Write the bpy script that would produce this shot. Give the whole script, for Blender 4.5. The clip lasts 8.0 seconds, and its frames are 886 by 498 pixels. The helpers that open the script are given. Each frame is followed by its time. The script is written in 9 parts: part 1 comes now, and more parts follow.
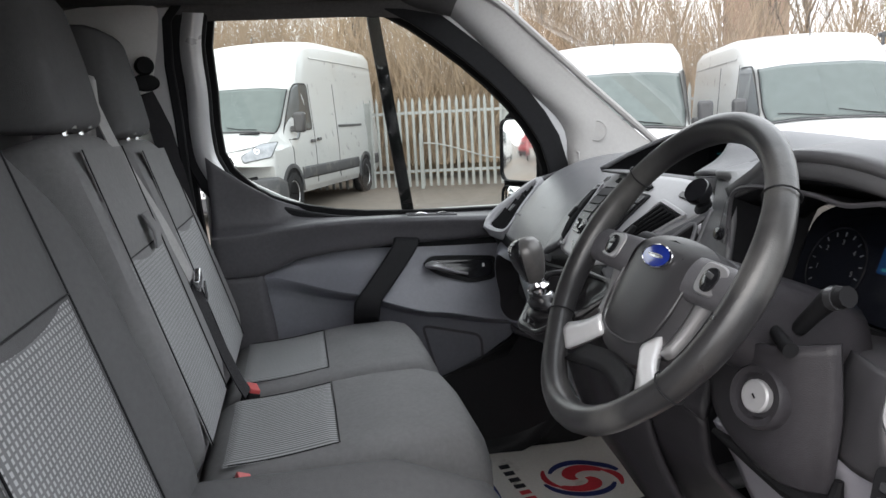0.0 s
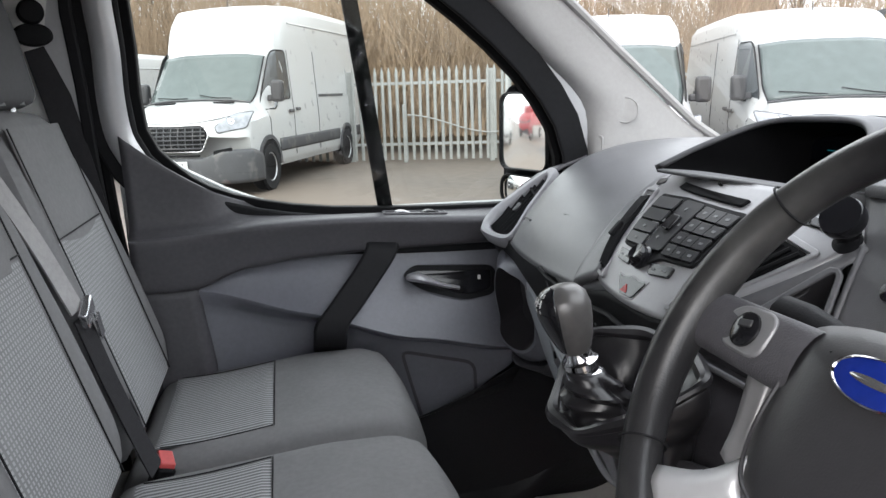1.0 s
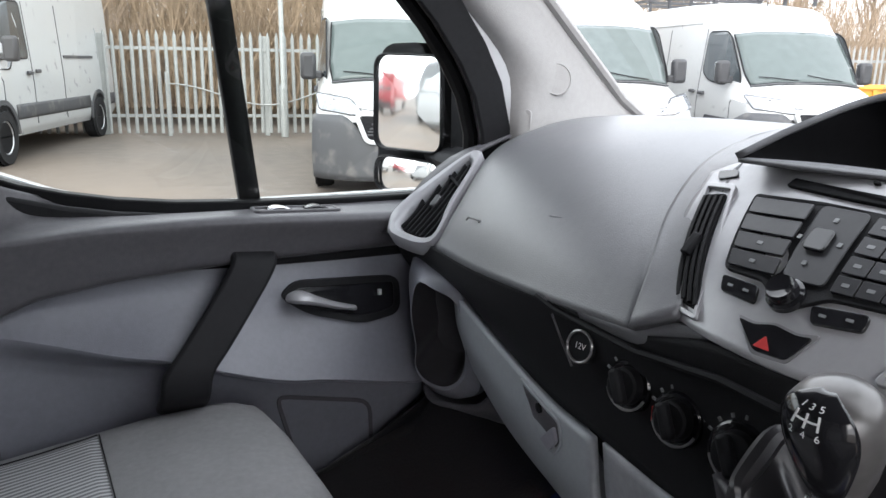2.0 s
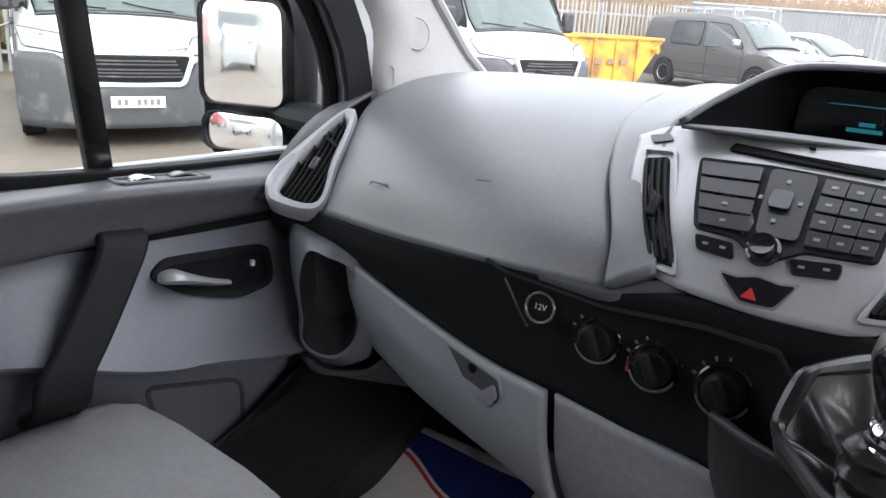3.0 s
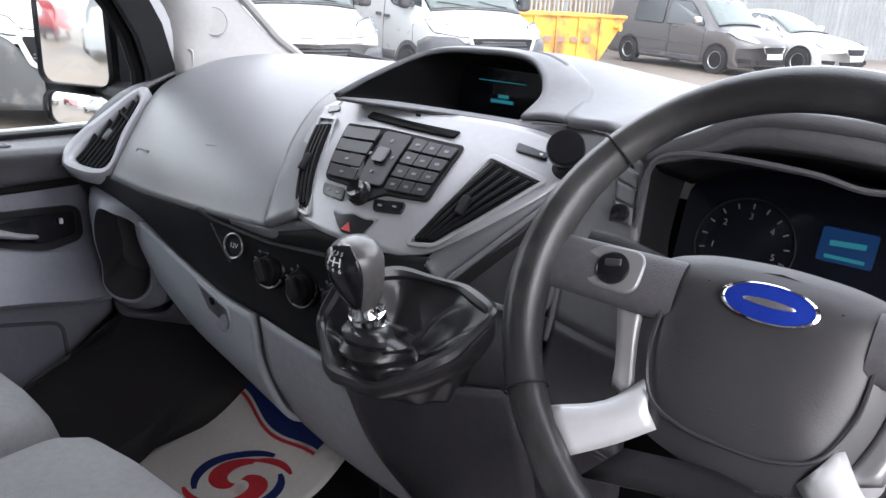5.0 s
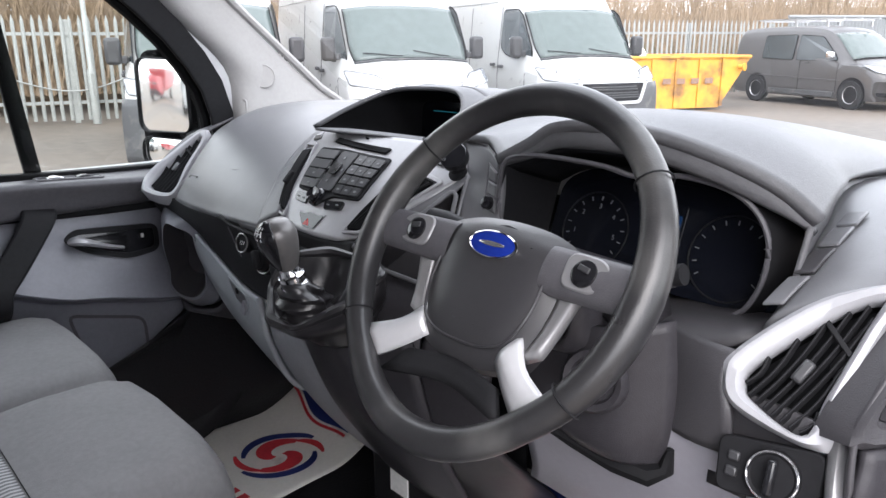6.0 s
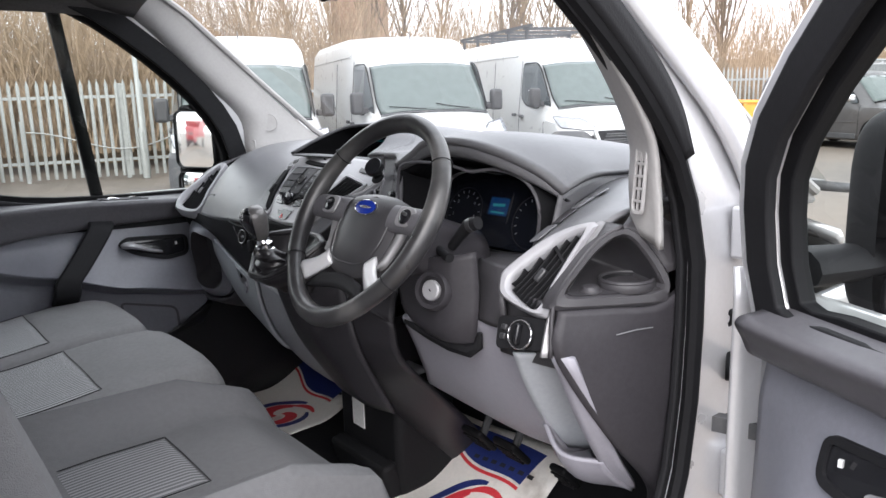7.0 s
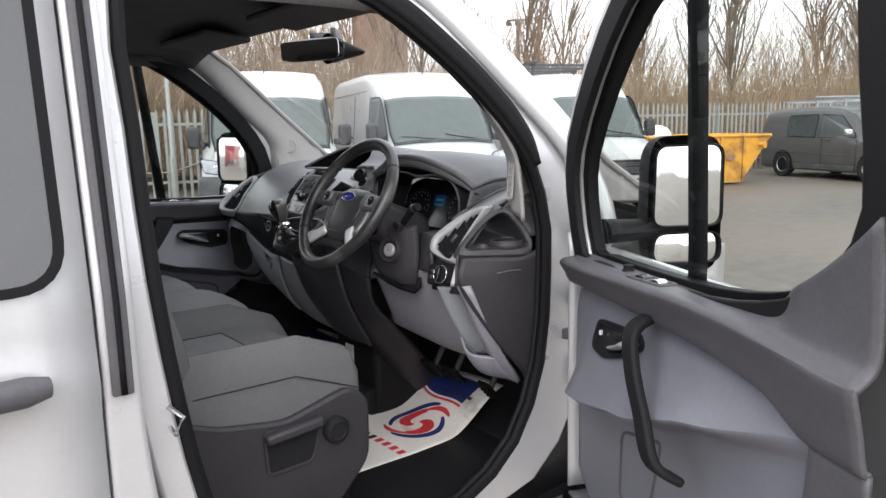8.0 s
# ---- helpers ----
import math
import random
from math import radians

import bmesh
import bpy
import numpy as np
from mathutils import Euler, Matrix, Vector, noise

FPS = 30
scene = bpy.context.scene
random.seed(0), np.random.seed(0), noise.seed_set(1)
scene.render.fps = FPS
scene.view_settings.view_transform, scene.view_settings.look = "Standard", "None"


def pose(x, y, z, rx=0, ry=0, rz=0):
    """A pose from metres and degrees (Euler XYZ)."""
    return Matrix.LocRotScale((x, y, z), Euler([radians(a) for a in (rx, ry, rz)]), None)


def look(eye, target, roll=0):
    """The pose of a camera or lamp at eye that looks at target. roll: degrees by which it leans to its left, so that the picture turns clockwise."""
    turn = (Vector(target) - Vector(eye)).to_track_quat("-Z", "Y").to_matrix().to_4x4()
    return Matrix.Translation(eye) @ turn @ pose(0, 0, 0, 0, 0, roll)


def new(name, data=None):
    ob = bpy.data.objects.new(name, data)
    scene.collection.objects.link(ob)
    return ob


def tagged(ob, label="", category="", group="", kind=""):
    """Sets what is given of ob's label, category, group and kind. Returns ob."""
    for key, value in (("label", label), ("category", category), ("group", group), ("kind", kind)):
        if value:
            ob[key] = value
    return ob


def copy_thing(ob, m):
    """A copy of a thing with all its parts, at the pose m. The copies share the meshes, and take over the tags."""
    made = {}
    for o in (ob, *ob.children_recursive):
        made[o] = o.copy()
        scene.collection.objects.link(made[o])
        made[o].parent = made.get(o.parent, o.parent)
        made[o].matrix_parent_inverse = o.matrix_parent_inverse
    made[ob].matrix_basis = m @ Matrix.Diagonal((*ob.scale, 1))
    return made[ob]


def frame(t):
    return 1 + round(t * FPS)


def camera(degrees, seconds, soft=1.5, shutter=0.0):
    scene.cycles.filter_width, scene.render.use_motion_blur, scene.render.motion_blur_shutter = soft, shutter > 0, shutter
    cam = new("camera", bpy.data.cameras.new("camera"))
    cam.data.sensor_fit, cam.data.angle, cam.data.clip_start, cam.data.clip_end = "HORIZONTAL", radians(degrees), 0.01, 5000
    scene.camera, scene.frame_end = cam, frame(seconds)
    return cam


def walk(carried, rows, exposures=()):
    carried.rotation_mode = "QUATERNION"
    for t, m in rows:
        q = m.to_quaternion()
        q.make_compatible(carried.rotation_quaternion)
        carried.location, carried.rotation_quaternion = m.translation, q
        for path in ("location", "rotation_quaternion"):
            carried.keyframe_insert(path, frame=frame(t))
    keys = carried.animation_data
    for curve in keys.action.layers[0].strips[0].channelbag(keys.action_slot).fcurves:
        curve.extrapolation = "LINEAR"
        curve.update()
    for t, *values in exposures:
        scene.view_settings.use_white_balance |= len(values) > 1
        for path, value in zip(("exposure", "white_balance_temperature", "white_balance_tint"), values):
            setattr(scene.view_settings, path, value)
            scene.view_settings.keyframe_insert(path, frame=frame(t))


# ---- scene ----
cam = camera(61.1, 8.0)
PATH = [
    (0, (0.025, -1.269, 1.518), (0.384, 0.669, 1.177), -2.9),
    (0.5, (0.088, -1.026, 1.528), (0.447, 0.906, 1.154), -2.5),
    (1, (0.106, -0.805, 1.521), (0.506, 1.11, 1.106), -1.8),
    (1.5, (0.07, -0.528, 1.503), (0.722, 1.305, 1.039), -0.8),
    (1.7, (0.045, -0.434, 1.488), (0.815, 1.352, 1.021), -0.1),
    (2.8, (-0.167, -0.135, 1.491), (1.253, 1.147, 0.91), 3.0),
    (3, (-0.189, -0.125, 1.505), (1.299, 1.066, 0.901), 3.3),
    (3.5, (-0.197, -0.16, 1.534), (1.413, 0.849, 0.91), 4.4),
    (4, (-0.19, -0.255, 1.544), (1.426, 0.728, 0.894), 4.4),
    (4.5, (-0.164, -0.39, 1.545), (1.416, 0.646, 0.888), 4.1),
    (5, (-0.112, -0.573, 1.549), (1.391, 0.574, 0.896), 3.0),
    (5.2, (-0.093, -0.641, 1.559), (1.368, 0.554, 0.896), 2.0),
    (6.3, (-0.16, -1.13, 1.554), (1.105, 0.335, 1.049), -0.4),
    (6.5, (-0.208, -1.227, 1.565), (1.068, 0.229, 1.065), -0.7),
    (7, (-0.305, -1.59, 1.543), (0.924, -0.065, 1.137), -1.7),
    (7.5, (-0.46, -1.964, 1.541), (0.736, -0.403, 1.177), -2.0),
    (8, (-0.666, -2.332, 1.543), (0.534, -0.766, 1.217), -1.2),
]
walk(cam, [(t, look(eye, target, roll)) for t, eye, target, roll in PATH], ((0, 1.09, 6500, 10), (0.5, 1.2, 6480, 10), (1.5, 1.4, 6400, 11), (3.5, 1.68, 6300, 13), (4.5, 1.75, 6250, 14), (5.2, 1.78, 6270, 14), (6.5, 1.43, 6350, 13), (7.5, 1.11, 6450, 12), (8, 0.70, 6500, 11)))


# ---------- world and light ----------
world = bpy.data.worlds.new("overcast_sky")
scene.world = world
world.use_nodes = True
wn, wl = world.node_tree.nodes, world.node_tree.links
sky = wn.new("ShaderNodeTexSky")
sky.sky_type, sky.sun_disc = "NISHITA", False
sky.sun_elevation, sky.sun_rotation = radians(40), radians(220)
sky.air_density, sky.dust_density = 1.0, 4.0
cloud = wn.new("ShaderNodeTexNoise")
cloud.inputs["Scale"].default_value, cloud.inputs["Detail"].default_value = 1.6, 5
ramp = wn.new("ShaderNodeValToRGB")
ramp.color_ramp.elements[0].position, ramp.color_ramp.elements[0].color = 0.3, (7.6, 7.9, 8.4, 1)
ramp.color_ramp.elements[1].position, ramp.color_ramp.elements[1].color = 0.7, (9.6, 9.7, 9.9, 1)
veil = wn.new("ShaderNodeMix")
veil.data_type = "RGBA"
veil.inputs["Factor"].default_value = 0.88
wl.new(cloud.outputs["Fac"], ramp.inputs["Fac"])
wl.new(sky.outputs["Color"], veil.inputs[6])
wl.new(ramp.outputs["Color"], veil.inputs[7])
wl.new(veil.outputs[2], wn["Background"].inputs["Color"])
wn["Background"].inputs["Strength"].default_value = 0.19
sun = new("sun", bpy.data.lights.new("sun", "SUN"))
sun.data.energy, sun.data.angle, sun.data.color = 0.95, radians(50), (1.0, 0.98, 0.95)
sun.matrix_world = look((-5.0, -6.0, 6.5), (0, 0, 0))


# ---------- materials ----------
def mat(name, color, rough=0.5, metal=0.0, vary=0.12, scale=8.0, bump=0.0, bump_scale=300.0, coat=0.0, stain=None, stain_scale=3.0, stain_at=(0.55, 0.7), spec=0.5):
    """A surface with broad and fine variation of tone, its own roughness and a fine relief."""
    m = bpy.data.materials.new(name)
    m.use_nodes = True
    n, l = m.node_tree.nodes, m.node_tree.links
    b = n["Principled BSDF"]
    tc = n.new("ShaderNodeTexCoord")
    t1 = n.new("ShaderNodeTexNoise")
    t1.inputs["Scale"].default_value, t1.inputs["Detail"].default_value = scale, 6
    t2 = n.new("ShaderNodeTexNoise")
    t2.inputs["Scale"].default_value, t2.inputs["Detail"].default_value = scale * 14, 3
    add = n.new("ShaderNodeMath")
    add.operation = "ADD"
    l.new(tc.outputs["Object"], t1.inputs["Vector"])
    l.new(tc.outputs["Object"], t2.inputs["Vector"])
    l.new(t1.outputs["Fac"], add.inputs[0])
    l.new(t2.outputs["Fac"], add.inputs[1])
    r = n.new("ShaderNodeValToRGB")
    lo = [max(0.0, c * (1 - vary)) for c in color]
    hi = [min(1.0, c * (1 + vary)) for c in color]
    r.color_ramp.elements[0].position, r.color_ramp.elements[0].color = 0.35, (*lo, 1)
    r.color_ramp.elements[1].position, r.color_ramp.elements[1].color = 0.65, (*hi, 1)
    half = n.new("ShaderNodeMath")
    half.operation = "MULTIPLY"
    half.inputs[1].default_value = 0.5
    l.new(add.outputs[0], half.inputs[0])
    l.new(half.outputs[0], r.inputs["Fac"])
    out = r.outputs["Color"]
    if stain:
        t3 = n.new("ShaderNodeTexNoise")
        t3.inputs["Scale"].default_value, t3.inputs["Detail"].default_value = stain_scale, 8
        l.new(tc.outputs["Object"], t3.inputs["Vector"])
        r3 = n.new("ShaderNodeValToRGB")
        r3.color_ramp.elements[0].position, r3.color_ramp.elements[1].position = stain_at
        l.new(t3.outputs["Fac"], r3.inputs["Fac"])
        mix = n.new("ShaderNodeMix")
        mix.data_type = "RGBA"
        l.new(r3.outputs["Color"], mix.inputs["Factor"])
        l.new(out, mix.inputs[6])
        mix.inputs[7].default_value = (*stain, 1)
        out = mix.outputs[2]
    l.new(out, b.inputs["Base Color"])
    rr = n.new("ShaderNodeMapRange")
    rr.inputs["To Min"].default_value, rr.inputs["To Max"].default_value = max(0.02, rough - 0.08), min(1.0, rough + 0.08)
    l.new(t1.outputs["Fac"], rr.inputs["Value"])
    l.new(rr.outputs["Result"], b.inputs["Roughness"])
    b.inputs["Metallic"].default_value = metal
    b.inputs["Coat Weight"].default_value = coat
    b.inputs["Coat Roughness"].default_value = 0.08
    b.inputs["Specular IOR Level"].default_value = spec
    if bump:
        t4 = n.new("ShaderNodeTexNoise")
        t4.inputs["Scale"].default_value, t4.inputs["Detail"].default_value = bump_scale, 2
        l.new(tc.outputs["Object"], t4.inputs["Vector"])
        bp = n.new("ShaderNodeBump")
        bp.inputs["Strength"].default_value, bp.inputs["Distance"].default_value = bump, 0.002
        l.new(t4.outputs["Fac"], bp.inputs["Height"])
        l.new(bp.outputs["Normal"], b.inputs["Normal"])
    return m


def glow(name, color, strength):
    m = mat(name, (0.01, 0.01, 0.012), 0.2)
    b = m.node_tree.nodes["Principled BSDF"]
    b.inputs["Emission Color"].default_value = (*color, 1)
    b.inputs["Emission Strength"].default_value = strength
    return m


def pane(name, tint, rough=0.0, opacity=0.0):
    """Thin glass: clear with a mirror sheen, tinted by its colour."""
    m = bpy.data.materials.new(name)
    m.use_nodes = True
    n, l = m.node_tree.nodes, m.node_tree.links
    clear = n.new("ShaderNodeBsdfTransparent")
    clear.inputs["Color"].default_value = (*tint, 1)
    gloss = n.new("ShaderNodeBsdfGlossy")
    gloss.inputs["Roughness"].default_value = rough
    fres = n.new("ShaderNodeLayerWeight")
    fres.inputs["Blend"].default_value = 0.5
    power = n.new("ShaderNodeMath")
    power.operation = "POWER"
    power.inputs[1].default_value = 4.0
    l.new(fres.outputs["Facing"], power.inputs[0])
    sheen = n.new("ShaderNodeMapRange")
    sheen.inputs["To Min"].default_value, sheen.inputs["To Max"].default_value = 0.05, 0.8
    l.new(power.outputs[0], sheen.inputs["Value"])
    mix = n.new("ShaderNodeMixShader")
    l.new(sheen.outputs["Result"], mix.inputs["Fac"])
    l.new(clear.outputs[0], mix.inputs[1])
    l.new(gloss.outputs[0], mix.inputs[2])
    l.new(mix.outputs[0], n["Material Output"].inputs["Surface"])
    return m


def weave(name, dark, light, axis, pitch, dots=True):
    """Ribbed seat cloth: pale thread lines along one axis, broken into short stitches."""
    m = mat(name, dark, 0.9, bump=0.5, bump_scale=900, spec=0.2)
    n, l = m.node_tree.nodes, m.node_tree.links
    b = n["Principled BSDF"]
    base = b.inputs["Base Color"].links[0].from_socket
    tc = n.new("ShaderNodeTexCoord")
    sep = n.new("ShaderNodeSeparateXYZ")
    l.new(tc.outputs["Object"], sep.inputs[0])

    def wave(out, step, level):
        a = n.new("ShaderNodeMath")
        a.operation = "MULTIPLY"
        a.inputs[1].default_value = 2 * math.pi / step
        l.new(out, a.inputs[0])
        s = n.new("ShaderNodeMath")
        s.operation = "SINE"
        l.new(a.outputs[0], s.inputs[0])
        r = n.new("ShaderNodeMapRange")
        r.inputs["From Min"].default_value, r.inputs["From Max"].default_value = level, level + 0.5
        l.new(s.outputs[0], r.inputs["Value"])
        return r.outputs["Result"]

    fac = wave(sep.outputs[axis[0]], pitch, -0.1)
    if dots:
        d = wave(sep.outputs[axis[1]], pitch * 0.8, -0.75)
        mu = n.new("ShaderNodeMath")
        mu.operation = "MULTIPLY"
        l.new(fac, mu.inputs[0])
        l.new(d, mu.inputs[1])
        fac = mu.outputs[0]
    mix = n.new("ShaderNodeMix")
    mix.data_type = "RGBA"
    l.new(fac, mix.inputs["Factor"])
    l.new(base, mix.inputs[6])
    mix.inputs[7].default_value = (*light, 1)
    l.new(mix.outputs[2], b.inputs["Base Color"])
    return m


M_PAD = mat("dash_grey_plastic", (0.128, 0.128, 0.136), 0.38, bump=0.25, bump_scale=700, vary=0.06)
M_DARK = mat("dark_charcoal_plastic", (0.085, 0.082, 0.09), 0.42, bump=0.25, bump_scale=700, spec=0.3)
M_BAND = mat("black_matt_plastic", (0.014, 0.014, 0.0155), 0.55, bump=0.2, bump_scale=700, spec=0.12)
M_GLOVE = mat("pale_grey_plastic", (0.30, 0.315, 0.335), 0.48, bump=0.25, bump_scale=700, vary=0.06)
M_KNEE = mat("light_grey_plastic", (0.25, 0.244, 0.275), 0.45, bump=0.2, bump_scale=700, vary=0.05)
M_SILVER = mat("satin_silver_paint", (0.35, 0.347, 0.36), 0.34, metal=0.2, vary=0.04, bump=0.05)
M_GLOSSBLK = mat("gloss_black_plastic", (0.012, 0.012, 0.014), 0.12)
M_KEY = mat("dark_grey_keys", (0.040, 0.040, 0.043), 0.28)
M_STKEY = mat("satin_dark_radio_keys", (0.030, 0.030, 0.033), 0.38, spec=0.3)
M_LEATHER = mat("black_grained_leather", (0.018, 0.017, 0.019), 0.3, bump=0.08, bump_scale=500)
M_RIM = mat("worn_black_leather", (0.026, 0.0255, 0.027), 0.30, bump=0.12, bump_scale=520, stain=(0.10, 0.098, 0.095), stain_scale=9, stain_at=(0.5, 0.75))
M_CHROME = mat("chrome", (0.8, 0.8, 0.82), 0.08, metal=1.0, vary=0.02)
M_SATIN = mat("satin_chrome", (0.72, 0.72, 0.74), 0.22, metal=0.9, vary=0.03)
M_PILLAR = mat("pale_pillar_trim", (0.32, 0.312, 0.308), 0.7, bump=0.3, bump_scale=500, vary=0.05)
M_HEAD = mat("headliner_cloth", (0.11, 0.105, 0.105), 0.95, bump=0.5, bump_scale=500, spec=0.1)
M_CLOTH = mat("charcoal_seat_cloth", (0.215, 0.212, 0.217), 0.92, bump=0.7, bump_scale=800, vary=0.08, spec=0.1)
M_RIB_X = weave("ribbed_cloth_cushion", (0.16, 0.16, 0.165), (0.42, 0.42, 0.43), (1, 0), 0.009, False)
M_RIB_Z = weave("ribbed_cloth_back", (0.17, 0.17, 0.175), (0.42, 0.42, 0.43), (1, 2), 0.0095)
M_BELT = mat("grey_belt_webbing", (0.03, 0.029, 0.032), 0.75, bump=0.5, bump_scale=900, spec=0.2)
M_BELT2 = mat("pale_worn_webbing", (0.33, 0.32, 0.32), 0.7, bump=0.5, bump_scale=900)
M_RED = mat("red_buckle_plastic", (0.62, 0.09, 0.09), 0.4)
M_RUBBER = mat("black_rubber_seal", (0.007, 0.007, 0.008), 0.6, bump=0.2, bump_scale=300, spec=0.15)
M_MATT = mat("black_floor_vinyl", (0.014, 0.014, 0.016), 0.34, bump=0.4, bump_scale=150, spec=0.35)
M_PAPER = mat("printed_paper", (0.84, 0.81, 0.77), 0.6, vary=0.05, stain=(0.5, 0.46, 0.42), stain_scale=6, stain_at=(0.62, 0.72))
M_PRED = mat("red_print", (0.68, 0.045, 0.06), 0.55)
M_PBLUE = mat("navy_print", (0.02, 0.035, 0.17), 0.55)
M_PINK = mat("black_print", (0.02, 0.02, 0.025), 0.55)
M_BODY = mat("silver_body_paint", (0.54, 0.54, 0.553), 0.3, metal=0.35, vary=0.03, coat=0.7)
M_WHITE = mat("white_body_paint", (0.45, 0.457, 0.455), 0.3, vary=0.03, coat=0.5, stain=(0.42, 0.41, 0.385), stain_scale=1.4, stain_at=(0.58, 0.85))
M_GREYVAN = mat("grey_body_paint", (0.07, 0.067, 0.068), 0.4, vary=0.06, coat=0.25)
M_REDVAN = mat("red_body_paint", (0.30, 0.025, 0.03), 0.35, coat=0.4)
M_BUMPER = mat("grey_bumper_plastic", (0.055, 0.056, 0.06), 0.6, bump=0.2, stain=(0.12, 0.115, 0.11), stain_scale=5)
M_TYRE = mat("tyre_rubber", (0.02, 0.02, 0.021), 0.8, bump=0.4, bump_scale=80, spec=0.2)
M_ALLOY = mat("wheel_silver", (0.45, 0.45, 0.46), 0.35, metal=0.6)
M_LAMP = mat("headlamp_lens", (0.25, 0.26, 0.28), 0.1, metal=0.3, vary=0.35, scale=14, coat=0.8)
M_PLATE = mat("white_plate", (0.75, 0.75, 0.74), 0.4)
M_YELLOW = mat("yellow_skip_paint", (0.62, 0.3, 0.03), 0.6, vary=0.15, stain=(0.16, 0.08, 0.035), stain_scale=2.2, stain_at=(0.5, 0.72), bump=0.4, bump_scale=40)
M_GALV = mat("galvanised_steel", (0.30, 0.31, 0.30), 0.55, metal=0.25, vary=0.15, scale=3)
M_WALL = mat("grey_sheeting", (0.22, 0.23, 0.235), 0.7, vary=0.12, scale=1.2)
M_GROUND = mat("wet_worn_tarmac", (0.100, 0.085, 0.071), 0.62, vary=0.3, scale=0.35, bump=0.9, bump_scale=45, stain=(0.140, 0.108, 0.081), stain_scale=0.16, stain_at=(0.42, 0.66))
M_EARTH = mat("brown_earth", (0.2, 0.145, 0.09), 0.95, vary=0.35, scale=0.8, bump=1.0, bump_scale=8)
M_BARK = mat("grey_brown_bark", (0.15, 0.115, 0.085), 0.95, vary=0.3, scale=3)
M_TWIG = mat("dry_twigs", (0.27, 0.2, 0.135), 0.95, vary=0.4, scale=0.5)
M_TWIG2 = mat("ivy_green_twigs", (0.13, 0.13, 0.065), 0.95, vary=0.4, scale=0.5)
M_BRICK = mat("brown_brick", (0.24, 0.15, 0.11), 0.9, vary=0.25, scale=1.5)
M_MIRROR = mat("mirror_glass", (0.9, 0.9, 0.9), 0.01, metal=1.0, vary=0.0)
M_GLASS = pane("clear_glass", (0.94, 0.96, 0.95))
M_DOORGLASS = pane("door_glass", (0.82, 0.86, 0.83))
M_PRIV = mat("privacy_glass", (0.03, 0.03, 0.033), 0.06, vary=0.1, coat=1.0)
M_SCREENGL = mat("van_windscreen", (0.085, 0.104, 0.100), 0.10, vary=0.12, scale=0.5, spec=0.36)
M_SIDEGL = mat("van_side_glass", (0.035, 0.045, 0.05), 0.05, coat=1.0)
M_BADGE = mat("blue_badge", (0.012, 0.03, 0.24), 0.15, coat=0.6)
M_TEAL = glow("display_teal", (0.06, 0.62, 0.75), 0.07)
M_BLUE = glow("display_blue", (0.005, 0.13, 0.45), 0.05)
M_LCD = mat("dark_display", (0.006, 0.007, 0.011), 0.12)
M_INK = mat("white_marking", (0.7, 0.7, 0.7), 0.5)
M_TRI = mat("red_marking", (0.55, 0.03, 0.03), 0.4)


# ---------- building helpers ----------
V = Vector


def thing(name, at, label, category, group="", kind=""):
    ob = new(name)
    ob.location = at
    ob.empty_display_size = 0.05
    return tagged(ob, label, category, group, kind)


def base_of(ob):
    p = V((0, 0, 0))
    while ob:
        p = p + ob.location
        ob = ob.parent
    return p


def part(name, bm, material, parent=None, label="", smooth=True, bevel=0.0, thick=0.0, seg=2, offset=-1.0):
    """One mesh from a bmesh in world measures, hung under its thing."""
    bmesh.ops.recalc_face_normals(bm, faces=bm.faces)
    bm.normal_update()
    if thick:
        # the face side looks to the open driver side, the thickness goes behind it
        lean = sum((f.normal.dot(V((-0.3, -1.6, 1.45)) - f.calc_center_median()) * f.calc_area() for f in bm.faces), 0.0)
        if lean < 0:
            bmesh.ops.reverse_faces(bm, faces=bm.faces)
    if parent:
        bmesh.ops.translate(bm, verts=bm.verts, vec=-base_of(parent))
    me = bpy.data.meshes.new(name)
    bm.to_mesh(me)
    bm.free()
    me.materials.append(material)
    ob = new(name, me)
    ob.parent = parent
    if smooth:
        me.polygons.foreach_set("use_smooth", [True] * len(me.polygons))
        me.set_sharp_from_angle(angle=radians(38))
    if thick:
        s = ob.modifiers.new("thickness", "SOLIDIFY")
        s.thickness, s.offset = thick, offset
    if bevel:
        b = ob.modifiers.new("bevel", "BEVEL")
        b.width, b.segments, b.limit_method, b.angle_limit = bevel, seg, "ANGLE", radians(35)
    if label:
        tagged(ob, label)
    return ob


def cr(ps, t):
    """A smooth curve through points, t from 0 to 1."""
    n = len(ps) - 1
    k = min(int(t * n), n - 1)
    f = t * n - k
    p1, p2 = V(ps[k]), V(ps[k + 1])
    p0 = V(ps[k - 1]) if k else p1 * 2 - p2
    p3 = V(ps[k + 2]) if k + 2 <= n else p2 * 2 - p1
    return 0.5 * (2 * p1 + (p2 - p0) * f + (2 * p0 - 5 * p1 + 4 * p2 - p3) * f * f + (3 * p1 - p0 - 3 * p2 + p3) * f ** 3)


def sheet(fn, nu, nv, wrap=False):
    """A grid surface from fn(s, t), both 0 to 1."""
    bm = bmesh.new()
    g = [[bm.verts.new(fn(i / nu, j / nv)) for j in range(nv + 1)] for i in range(nu if wrap else nu + 1)]
    for i in range(nu):
        for j in range(nv):
            a, b = g[i], g[(i + 1) % len(g)]
            bm.faces.new((a[j], a[j + 1], b[j + 1], b[j]))
    return bm


def rows_sheet(rows, nu, nv):
    """A smooth surface through rows of points."""
    def fn(s, t):
        return cr([cr(r, t) for r in rows], s)
    return sheet(fn, nu, nv)


